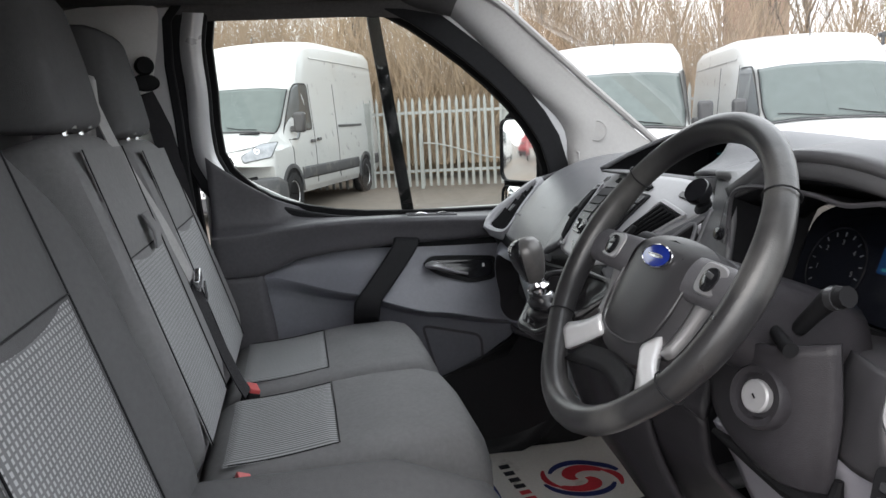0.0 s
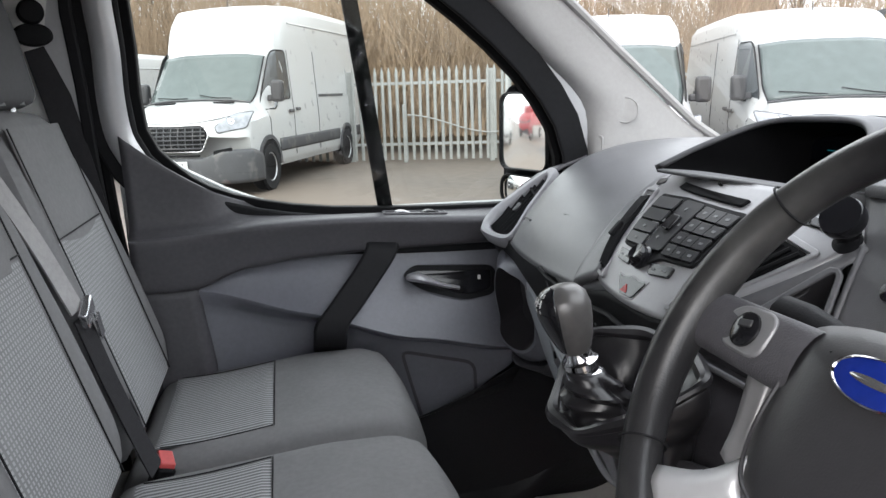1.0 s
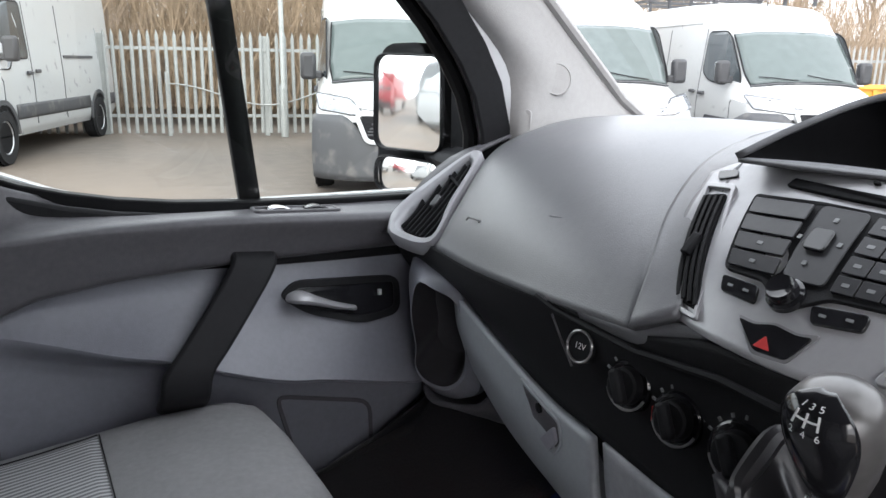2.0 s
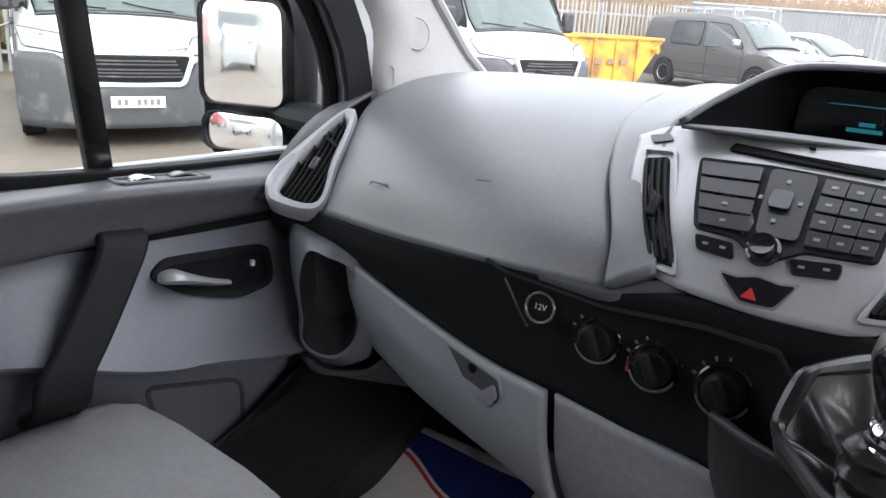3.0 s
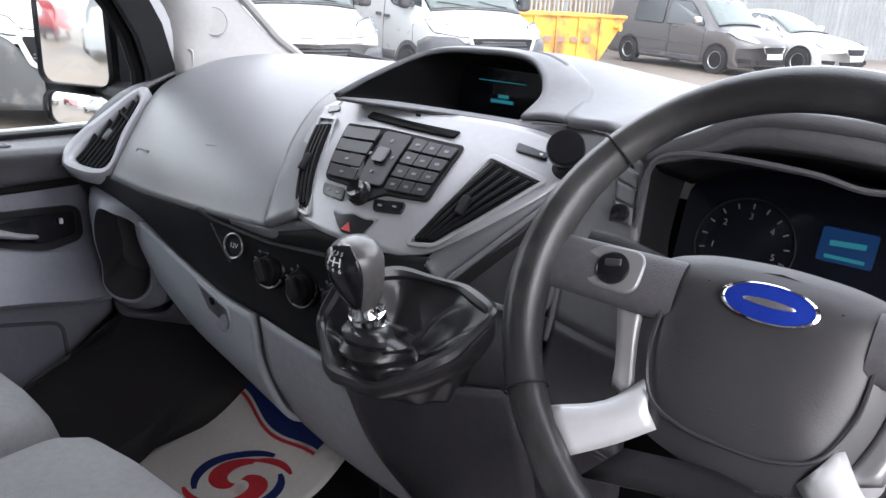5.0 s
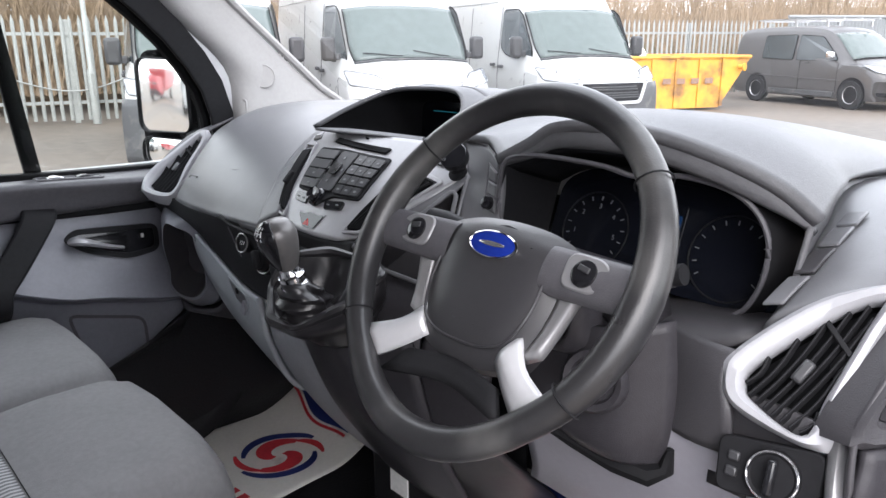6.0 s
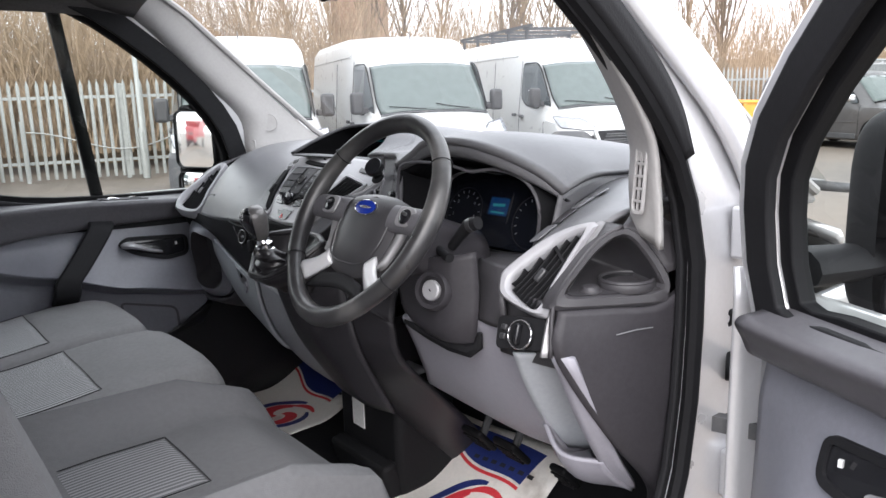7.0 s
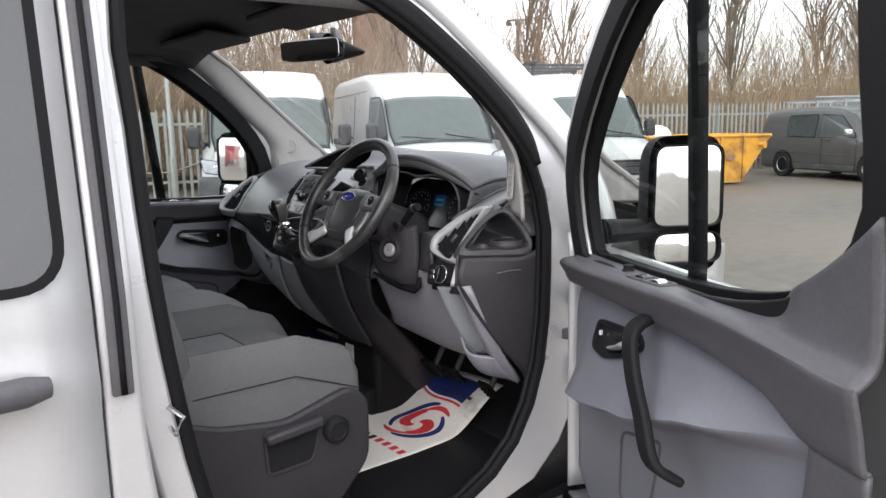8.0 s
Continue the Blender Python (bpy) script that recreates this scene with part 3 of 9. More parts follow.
class Hull:
    """A vehicle's body: sections along x (underside, top, half width below and above), its nose curved in plan."""

    def __init__(self, prof, bow, rc):
        self.prof, self.bow, self.rc = prof, bow, rc
        self.w = max(p[3] for p in prof)
        n = (len(prof) - 1) * 4
        self.line = [cr(prof, i / n) for i in range(n + 1)]

    def plan(self, a):
        return self.bow * (0.5 * a * a + 0.5 * abs(a) ** 6)

    def at(self, x):
        for a, b in zip(self.line, self.line[1:]):
            if x <= b[0]:
                return a + (b - a) * max(0.0, min(1.0, (x - a[0]) / max(1e-6, b[0] - a[0])))
        return self.line[-1]

    def shell(self):
        secs = []
        for q in self.line:
            secs.append([V((p.x + self.plan(p.y / self.w) * fade(q[0]), p.y, p.z)) for p in section(q[0], q[1], q[2], q[3], q[4], 40, self.rc)])
        return body_loft(secs)

    def top(self, x, y, lift=0.0):
        """On the bonnet, screen or roof."""
        q, r = self.at(x), self.at(x + 0.02)
        edge = max(0.0, abs(y) - q[4] / 2) / max(0.05, q[4] / 2 - 0.55 * self.rc)
        z = q[2] + 0.012 * (1 - min(1, abs(y) / q[4])) - 0.22 * self.rc * min(1.6, edge) ** 1.3
        n = V((-(r[2] - q[2]), 0, 0.02)).normalized()
        return V((x + self.plan(y / self.w) * fade(x), y, z)) + n * lift

    def side(self, sd):
        """A placer on one flank: along, height, outwards."""
        def fn(a, b, c):
            x = a
            for _ in range(6):
                x = a - self.plan(1.0) * fade(x)
            q = self.at(max(0.0, x))
            zw = min(q[1] + 0.75, q[2] - 0.05)
            f = max(0.0, min(1.15, (b - zw) / max(0.05, q[2] - self.rc - zw)))
            return V((a, sd * (q[3] + (q[4] - q[3]) * f + 0.004 + c), b))
        return fn

    def nose(self, y, z, lift=0.0):
        """On the front below the bonnet's edge."""
        x = 0.0
        for a, b in zip(self.line, self.line[1:]):
            if a[2] < z <= b[2]:
                x = a[0] + (b[0] - a[0]) * (z - a[2]) / max(1e-6, b[2] - a[2])
                break
        q = min(1.0, abs(y) / self.w)
        slope = self.bow * (q + 3 * q ** 5) / self.w
        n = V((-1, math.copysign(slope, y), 0.25 if z > 0.8 else 0.0)).normalized()
        return V((x + self.plan(q) * fade(x), y, z)) + n * lift


def on_nose(h, name, pts, lo, hi, material, parent, r=0.03, label="", bevel=0.004):
    """A flat piece laid on the curved front: outline as across and height."""
    p = []
    rp = roundpoly(pts, r, 4)
    for a, b in zip(rp, rp[1:] + rp[:1]):
        n = max(1, int((b - a).length / 0.08))
        p += [a.lerp(b, k / n) for k in range(n)]
    c = sum((V(q) for q in p), V((0, 0))) / len(p)
    bm = bmesh.new()
    rings = [[bm.verts.new(h.nose(q.x, q.y, lo)) for q in p]]
    for f in (1.0, 0.66, 0.33):
        rings.append([bm.verts.new(h.nose(c.x + (q.x - c.x) * f, c.y + (q.y - c.y) * f, hi)) for q in p])
    for u, v in zip(rings, rings[1:]):
        for i in range(len(p)):
            bm.faces.new((u[i], u[(i + 1) % len(p)], v[(i + 1) % len(p)], v[i]))
    bm.faces.new(rings[-1])
    return part(name, bm, material, parent, label, bevel=bevel)


def nose_frame(h, name, pts, width, lo, hi, material, parent, r=0.03, label=""):
    o = roundpoly(pts, r, 4)
    return part(name, ring(grow(o, width), o, lambda a, b, c: h.nose(a, b, lo + c), hi - lo), material, parent, label, bevel=0.006)


STYLE = {
    "frame": dict(lamp=((0.985, 1.15), (0.62, 1.10), (0.47, 0.93), (0.62, 0.935), (0.95, 0.98)), bump=(0.70, 0.92), line=1.13),
    "chrome": dict(lamp=((0.985, 1.17), (0.66, 1.12), (0.42, 0.95), (0.60, 0.94), (0.97, 1.0)), bump=(0.50, 0.80), line=1.15),
    "mesh": dict(lamp=((0.985, 1.17), (0.80, 1.15), (0.60, 0.98), (0.64, 0.90), (0.95, 0.96)), bump=(0.56, 0.66), line=1.2),
}


def panel_van(label, style="frame", length=5.6, height=2.50, wide=2.05, nose=0.62, rack=False, group="white vans parked in a row"):
    """A tall panel van with its nose at x = 0 looking along -x, standing on z = 0."""
    v = thing("panel_van", (0, 0, 0), label, "van", group)
    w, top, st = wide / 2, height, STYLE[style]
    tall = 0.05 if style == "mesh" else 0.0
    prof = [(0.0, 0.30, 0.86, w * 0.985, w * 0.95), (0.03, 0.28, 0.95, w * 0.99, w * 0.95), (0.12, 0.28, 1.06 + tall, w * 0.995, w * 0.93), (nose * 0.6, 0.30, 1.18 + tall, w, w * 0.90),
            (nose, 0.32, 1.275 + tall, w, w * 0.885), (nose + 0.10, 0.32, 1.33 + tall, w, w * 0.88), (nose + 0.38, 0.32, 1.66, w, w * 0.875), (nose + 0.68, 0.32, 1.99, w, w * 0.87),
            (nose + 0.80, 0.32, 2.09, w, w * 0.87), (nose + 1.10, 0.32, top - 0.17, w, w * 0.88), (nose + 1.55, 0.32, top - 0.04, w, w * 0.895), (nose + 2.2, 0.32, top, w, w * 0.905),
            (length - 0.5, 0.32, top, w, w * 0.905), (length - 0.08, 0.35, top - 0.03, w, w * 0.9), (length, 0.42, top - 0.1, w * 0.97, w * 0.87)]
    h = Hull(prof, 0.42, 0.16)
    part("body", h.shell(), M_WHITE, v)
    x0, x1, hw = nose + 0.075, nose + 0.70, w * 0.845
    if style == "mesh":
        x0 -= 0.06

    def screen(k):
        def fn(a, b):
            s, t = (2 * a - 1), 0.5 + (b - 0.5) * k
            wide_at = hw * k * (1 - 0.05 * t) * (1 - 0.05 * max(0.0, 0.25 - t) * 4)
            return h.top(x0 + (x1 - x0) * t, s * wide_at, 0.012 if k > 1 else 0.017)
        return fn
    part("screen_surround", sheet(screen(1.008), 18, 14), M_RUBBER, v, thick=0.004)
    part("windscreen", sheet(screen(0.985), 18, 14), M_SCREENGL, v, "pale reflecting windscreen", thick=0.004)
    part("scuttle", tube([h.top(x0 - 0.02, hw * (-0.96 + 1.92 * i / 12), 0.014) for i in range(13)], 0.022, 6, flat=0.6), M_BUMPER, v)
    for s0, s1 in ((-0.62, -0.02), (0.18, 0.80)):
        part("wiper", tube([h.top(x0 + (x1 - x0) * (0.03 + 0.10 * (i / 5) ** 1.5), hw * (s0 + (s1 - s0) * i / 5), 0.032) for i in range(6)], 0.007, 5), M_RUBBER, v)
    for sd in (-1, 1):
        side = h.side(sd)
        b = nose
        if style == "mesh":
            pts = ((b + 0.22, 1.20), (b + 0.34, 1.42), (b + 0.72, 1.97), (b + 0.88, 2.06), (b + 1.20, 2.06), (b + 1.20, 1.34), (b + 0.72, 1.33), (b + 0.60, 1.20))
        else:
            pts = ((b + 0.30, 1.30), (b + 0.33, 1.42), (b + 0.66, 1.93), (b + 0.82, 2.02), (b + 1.22, 2.02), (b + 1.22, 1.46), (b + 1.02, 1.34), (b + 0.70, 1.29))
        gl = roundpoly(pts, 0.07)
        bm = bmesh.new()
        bm.faces.new([bm.verts.new(side(p.x, p.y, 0.008)) for p in gl])
        part("side_window", bm, M_SIDEGL, v, smooth=False, thick=0.006)
        part("window_seal", ring(grow(gl, 0.02), gl, lambda a, z, c: side(a, z, c), 0.010), M_RUBBER, v, smooth=False)
        for xs, z0, z1 in ((b + 0.30, 0.62, 1.25), (b + 1.30, 0.45, 2.08), (b + 2.5, 0.45, 2.1)):
            part("door_seam", tube([side(xs, z0 + (z1 - z0) * i / 6, -0.001) for i in range(7)], 0.006, 5), M_BUMPER, v)
        part("door_handle", box(side(b + 1.16, 1.14, 0.02), (0.17, 0.04, 0.05)), M_BUMPER, v, bevel=0.012)
        part("slide_handle", box(side(b + 1.46, 1.16, 0.02), (0.15, 0.04, 0.05)), M_BUMPER, v, bevel=0.012)
        part("side_rail", box(side(b + 3.3, 1.36, 0.004), (1.4, 0.016, 0.045)), M_BUMPER, v, smooth=False)
        part("roof_groove", tube([side(b + 1.5 + (length - b - 1.7) * i / 4, top - 0.33, 0.0) for i in range(5)], 0.012, 5), M_WHITE, v)
        mz, mt = (0.64, 0.20) if style == "mesh" else (0.56, 0.13)
        for xa, xb in ((1.46, length - 1.5), (length - 0.62, length - 0.06)):
            part("side_moulding", sheet(lambda s, t, xa=xa, xb=xb: side(xa + (xb - xa) * s, mz - mt / 2 + mt * t, 0.012 * math.sin(math.pi * t) + 0.004), 8, 5), M_BUMPER, v, thick=0.012)
        for xw in (1.02, length - 1.05):
            ang = [math.pi * i / 16 for i in range(17)]
            part("wheel_arch", ring([V((xw + 0.45 * math.cos(a), 0.36 + 0.46 * math.sin(a))) for a in ang], [V((xw + 0.385 * math.cos(a), 0.36 + 0.40 * math.sin(a))) for a in ang], lambda a, z, c: side(a, z, c), 0.022), M_BUMPER if xw < 2 or style == "mesh" else M_WHITE, v)
            part("arch_shadow", lathe(((0.39, -0.03), (0.39, 0.006)), Matrix.Translation((xw, sd * w, 0.37)) @ Matrix.Rotation(radians(-90 * sd), 4, "X"), 20), M_RUBBER, v)
            wheel(v, xw, sd * (w - 0.085), 0.345, 0.23, sd, 8)
        # tall mirror on a short arm
        mx = b + 0.44
        mir = part("door_mirror", box((mx, sd * (w + 0.085), 1.45), (0.15, 0.19, 0.32)), M_MIRSH, v, bevel=0.045)
        part("mirror_glass", box((mx + 0.076, sd * (w + 0.085), 1.455), (0.006, 0.15, 0.26)), M_MIRROR, mir, bevel=0.01)
        part("mirror_arm", box((mx + 0.01, sd * (w + 0.0), 1.35), (0.09, 0.16, 0.09)), M_MIRSH, v, bevel=0.02)
        lamp = [(sd * w * a, z) for a, z in st["lamp"]]
        on_nose(h, "headlamp", lamp, -0.02, 0.012, M_LAMP, v, 0.03, "clear headlamp lens")
        nose_frame(h, "lamp_edge", lamp, 0.012, -0.01, 0.010, M_BUMPER, v, 0.03)
        cx, cz = lamp[0][0] * 0.80, (lamp[0][1] + lamp[-1][1]) / 2
        part("lamp_reflector", lathe(((0.05, 0), (0.045, 0.01), (0.02, 0.004), (0.001, 0.003)), posed(h.nose(cx, cz - 0.01, 0.006), h.nose(cx, cz, 0.1) - h.nose(cx, cz, 0.0)), 16), M_CHROME, v)
        on_nose(h, "fog_recess", [(sd * a, z) for a, z in ((0.60, 0.66), (0.60, 0.58), (0.82, 0.60), (0.84, 0.70))], 0.0, 0.042, M_RUBBER, v, 0.03)

    lo, hi = st["bump"]

    def bumper(s, t):
        u = 2 * s - 1
        a = max(-1.0, min(1.0, u / 0.84))
        z1 = lo + (hi - lo) * smooth(0.42, 0.72, abs(a)) - 0.10 * max(0.0, (abs(u) - 0.84) / 0.16)
        z = 0.20 + (z1 - 0.20) * t
        lift = 0.008 + 0.028 * math.sin(math.pi * min(1.0, 0.12 + 0.88 * t)) ** 0.6
        p = h.nose(a * w * 0.995, z, lift)
        return p + V((0.30 * max(0.0, (abs(u) - 0.84) / 0.16), 0, 0))
    part("front_bumper", sheet(bumper, 48, 8), M_BUMPER, v, "scuffed dark grey plastic front bumper", thick=0.03)
    if style == "frame":
        g = ((-0.53, 0.905), (0.53, 0.905), (0.43, 0.665), (-0.43, 0.665))
        on_nose(h, "grille", g, 0.0, 0.072, M_RUBBER, v, 0.04)
        nose_frame(h, "grille_frame", g, 0.050, 0.0, 0.092, M_WHITE, v, 0.04, "white frame round the grille")
        bars = [(-0.46 + 0.02 * k, 0.72 + 0.034 * k) for k in range(5)]
    elif style == "chrome":
        on_nose(h, "grille", ((-0.44, 0.80), (0.44, 0.80), (0.36, 0.66), (-0.36, 0.66)), 0.0, 0.02, M_RUBBER, v, 0.04)
        for z in (0.935, 0.865):
            part("chrome_bar", tube([h.nose(w * (-0.62 + 1.24 * i / 20), z - 0.02 * math.cos(math.pi * (i / 20 - 0.5)) + 0.012, 0.014) for i in range(21)], 0.016, 8), M_SATIN, v, "bright bar across the nose")
        part("badge_shape", lathe(((0.07, 0), (0.068, 0.012), (0.001, 0.014)), posed(h.nose(0, 0.90, 0.012), (-1, 0, 0.2)), 4), M_SATIN, v, "plain bright badge shape")
        bars = [(-0.40, 0.69), (-0.41, 0.73), (-0.43, 0.77)]
    else:
        g = ((-0.46, 1.0), (0.46, 1.0), (0.55, 0.88), (0.44, 0.66), (-0.44, 0.66), (-0.55, 0.88))
        on_nose(h, "grille", g, 0.0, 0.016, M_RUBBER, v, 0.05)
        nose_frame(h, "grille_frame", g, 0.018, 0.0, 0.03, M_SATIN, v, 0.05, "dull bright grille edge")
        bars = [(-0.50, 0.70 + 0.055 * k) for k in range(6)]
        for k in (-1, 1):
            part("bonnet_slot", box(h.top(nose - 0.10, k * 0.48, 0.004), (0.05, 0.34, 0.02), Matrix.Rotation(-0.35, 3, "Y")), M_RUBBER, v, bevel=0.008)
        for k in range(9):
            y = -0.44 + 0.11 * k
            part("grille_upright", tube([h.nose(y, 0.69, 0.022), h.nose(y, 0.83, 0.024), h.nose(y, 0.97, 0.022)], 0.010, 5), M_BUMPER, v)
    for y, z in bars:
        part("grille_bar", tube([h.nose(y + (-2 * y) * i / 8, z, 0.074 if style == "frame" else 0.024) for i in range(9)], 0.010, 5), M_BUMPER, v)
    pz = 0.47
    pc = h.nose(0, pz, 0.088)
    part("number_plate", box(pc, (0.012, 0.52, 0.112)), M_PLATE, v, "white number plate with plain dark bars", smooth=False)
    for i in range(7):
        if i != 4:
            part("plate_bar", box(pc + V((-0.008, -0.19 + i * 0.062, 0)), (0.006, 0.036, 0.06)), M_DIM, v, smooth=False)
    part("bumper_slot", tube([h.nose(-0.42 + 0.84 * i / 8, 0.60, 0.034) for i in range(9)], 0.016, 6), M_RUBBER, v)
    part("bonnet_seam", tube([h.nose(w * (-0.93 + 1.86 * i / 24), st["line"] - 0.17 * (1 - abs(-0.93 + 1.86 * i / 24) ** 2.2), 0.0) for i in range(25)], 0.006, 5), M_BUMPER, v)
    part("aerial", tube([h.top(nose + 1.32, 0, 0), h.top(nose + 1.36, 0, 0.11)], 0.008, 5), M_BUMPER, v)
    if rack:
        for i in range(5):
            part("roof_bar", box((2.0 + i * 0.8, 0, top + 0.13), (0.05, wide * 0.86, 0.05)), M_BUMPER, v, smooth=False)
            for sd in (-1, 1):
                part("rack_foot", box((2.0 + i * 0.8, sd * wide * 0.4, top + 0.05), (0.06, 0.04, 0.2)), M_BUMPER, v, smooth=False)
        for sd in (-1, 1):
            part("roof_rail", box((3.6, sd * wide * 0.4, top + 0.17), (3.6, 0.05, 0.05)), M_BUMPER, v, smooth=False)
    return v


def place(v, x, y, back):
    """Stands a vehicle with its nose at x, y and its tail in the direction back, in degrees from the x axis."""
    v.matrix_basis = pose(x, y, ground_height(x, y) - 0.02, 0, 0, back)


relay = panel_van("white panel van with dark bumper and white grille frame")
place(relay, 3.86, 7.25, 69)
mid = panel_van("white panel van with bright bars across its nose", "chrome")
place(mid, 6.5, 6.55, 70)
right = panel_van("white panel van with dark bumper and roof rack", rack=True)
place(right, 9.5, 5.85, 69)
high = panel_van("white high-roof panel van with mesh grille beside the fence", "mesh", length=6.0, height=2.84, wide=2.1, nose=0.85)
place(high, -1.5, 11.1, 67.5)
high.scale = (1.04, 1.04, 1.08)
tail = copy_thing(relay, pose(-5.2, 12.9, -0.02, 0, 0, 66))


def car(name, label, category, length, height, wide, paint, prof, screen, sides, rack=False, lamp=()):
    """A smaller vehicle with its nose at x = 0 looking along -x."""
    v = thing(name, (0, 0, 0), label, category)
    w = wide / 2
    h = Hull(prof, 0.45, 0.14)
    part("body", h.shell(), paint, v)
    (x0, z0), (x1, z1) = screen
    hw = w * 0.80

    def scr(a, t):
        s = 2 * a - 1
        return h.top(x0 + (x1 - x0) * t, s * hw * (1 - 0.10 * t), 0.012)
    part("windscreen", sheet(scr, 14, 8), M_SCREENGL, v, "pale reflecting windscreen", thick=0.004)
    part("scuttle", tube([h.top(x0 - 0.02, hw * (-1 + 2 * i / 10), 0.012) for i in range(11)], 0.018, 6), M_RUBBER, v)
    for sd in (-1, 1):
        side = h.side(sd)
        for pts in sides[0]:
            gl = roundpoly(pts, 0.05)
            bm = bmesh.new()
            bm.faces.new([bm.verts.new(side(p.x, p.y, 0.008)) for p in gl])
            part("side_window", bm, M_SIDEGL, v, smooth=False, thick=0.005)
            part("window_seal", ring(grow(gl, 0.018), gl, side, 0.008), M_RUBBER, v, smooth=False)
        part("door_mirror", box((x0 + 0.46, sd * (w + 0.09), z0 + 0.06), (0.13, 0.2, 0.16)), M_SATIN if paint is M_GREYVAN else paint, v, bevel=0.04)
        for xs in (x0 + 0.3, x0 + 1.42):
            part("door_seam", tube([side(xs, 0.36 + (z0 - 0.36) * i / 5, -0.001) for i in range(6)], 0.005, 5), M_RUBBER, v)
        part("door_handle", box(side(x0 + 1.24, z0 - 0.12, 0.012), (0.18, 0.03, 0.035)), paint, v, bevel=0.01)
        part("sill_moulding", box(side(length / 2, 0.30, 0.006), (length * 0.42, 0.03, 0.12)), M_BUMPER, v, bevel=0.01)
        part("waist_crease", tube([side(1.2 + (length - 1.6) * i / 6, 0.62 + 0.05 * i / 6, -0.002) for i in range(7)], 0.012, 5), paint, v)
        for xw in (0.90, length - 0.92):
            part("arch_shadow", lathe(((0.365, -0.03), (0.365, 0.008)), Matrix.Translation((xw, sd * w, 0.34)) @ Matrix.Rotation(radians(-90 * sd), 4, "X"), 22), M_RUBBER, v)
            wheel(v, xw, sd * (w - 0.075), 0.32, 0.21, sd, 5)
        lp = [(sd * w * a, z) for a, z in lamp]
        on_nose(h, "headlamp", lp, -0.01, 0.010, M_LAMP, v, 0.025, "clear headlamp lens")
        nose_frame(h, "lamp_edge", lp, 0.010, -0.01, 0.008, M_BUMPER, v, 0.025)
        on_nose(h, "fog_recess", [(sd * a * w, z) for a, z in ((0.66, 0.40), (0.68, 0.30), (0.90, 0.32), (0.92, 0.40))], -0.01, 0.010, M_RUBBER, v, 0.02)
    g = ((-0.36, 0.68), (0.36, 0.68), (0.30, 0.54), (-0.30, 0.54))
    on_nose(h, "grille", g, -0.01, 0.012, M_RUBBER, v, 0.03)
    nose_frame(h, "grille_frame", g, 0.012, 0.0, 0.018, M_SATIN, v, 0.03)
    on_nose(h, "air_intake", ((-0.52, 0.38), (0.52, 0.38), (0.46, 0.27), (-0.46, 0.27)), -0.01, 0.010, M_RUBBER, v, 0.03)
    part("number_plate", box(h.nose(0, 0.47, 0.022), (0.012, 0.52, 0.112)), M_PLATE, v, smooth=False)
    if rack:
        for x in (length * 0.42, length * 0.62, length * 0.84):
            part("roof_bar", box((x, 0, height + 0.12), (0.05, wide * 0.8, 0.04)), M_ALLOY, v, smooth=False)
            for sd in (-1, 1):
                part("rack_foot", box((x, sd * w * 0.74, height + 0.04), (0.05, 0.04, 0.16)), M_ALLOY, v, smooth=False)
        for k in (-0.6, 0.0, 0.6):
            part("roof_rail", box((length * 0.63, k * w, height + 0.15), (length * 0.56, 0.05, 0.035)), M_ALLOY, v, smooth=False)
    return v


small = car("small_van", "dark grey small van with roof rack, parked beside the skip", "van", 4.75, 1.84, 1.84, M_GREYVAN,
            ((0.0, 0.24, 0.66, 0.88, 0.84), (0.03, 0.2, 0.76, 0.90, 0.84), (0.2, 0.2, 0.90, 0.91, 0.82), (0.6, 0.2, 1.0, 0.92, 0.78), (1.0, 0.2, 1.09, 0.92, 0.77), (1.35, 0.2, 1.36, 0.92, 0.75), (1.7, 0.2, 1.64, 0.92, 0.74), (2.1, 0.2, 1.79, 0.92, 0.76), (3.0, 0.2, 1.84, 0.92, 0.79), (4.3, 0.2, 1.81, 0.92, 0.79), (4.68, 0.24, 1.72, 0.91, 0.78), (4.75, 0.3, 1.5, 0.88, 0.76)),
            ((1.04, 1.12), (1.74, 1.66)), ((((1.42, 1.06), (1.55, 1.20), (1.98, 1.58), (2.6, 1.62), (2.6, 1.06)), ((2.72, 1.06), (2.72, 1.62), (3.72, 1.60), (3.72, 1.08))), 1.0), rack=True,
            lamp=((0.96, 0.98), (0.70, 0.92), (0.46, 0.78), (0.56, 0.74), (0.92, 0.84)))
place(small, 18.64, 4.43, 68)
saloon = car("saloon_car", "white saloon car parked beside the dark small van", "car", 4.83, 1.48, 1.85, M_WHITE,
             ((0.0, 0.24, 0.60, 0.86, 0.80), (0.04, 0.2, 0.70, 0.89, 0.80), (0.25, 0.18, 0.80, 0.91, 0.78), (0.7, 0.18, 0.89, 0.92, 0.76), (1.3, 0.18, 0.98, 0.925, 0.74), (1.7, 0.18, 1.19, 0.925, 0.68), (2.1, 0.18, 1.38, 0.925, 0.64), (2.6, 0.18, 1.475, 0.925, 0.63), (3.2, 0.18, 1.44, 0.925, 0.63), (3.7, 0.18, 1.27, 0.92, 0.66), (4.1, 0.18, 1.13, 0.91, 0.70), (4.6, 0.2, 1.06, 0.88, 0.72), (4.83, 0.34, 0.88, 0.82, 0.68)),
             ((1.34, 1.0), (2.14, 1.4)), ((((1.62, 0.97), (1.80, 1.08), (2.25, 1.34), (2.72, 1.38), (2.72, 0.96)), ((2.80, 0.96), (2.80, 1.38), (3.3, 1.30), (3.72, 1.02))), 0.96),
             lamp=((0.97, 0.80), (0.74, 0.76), (0.52, 0.64), (0.64, 0.61), (0.94, 0.70)))
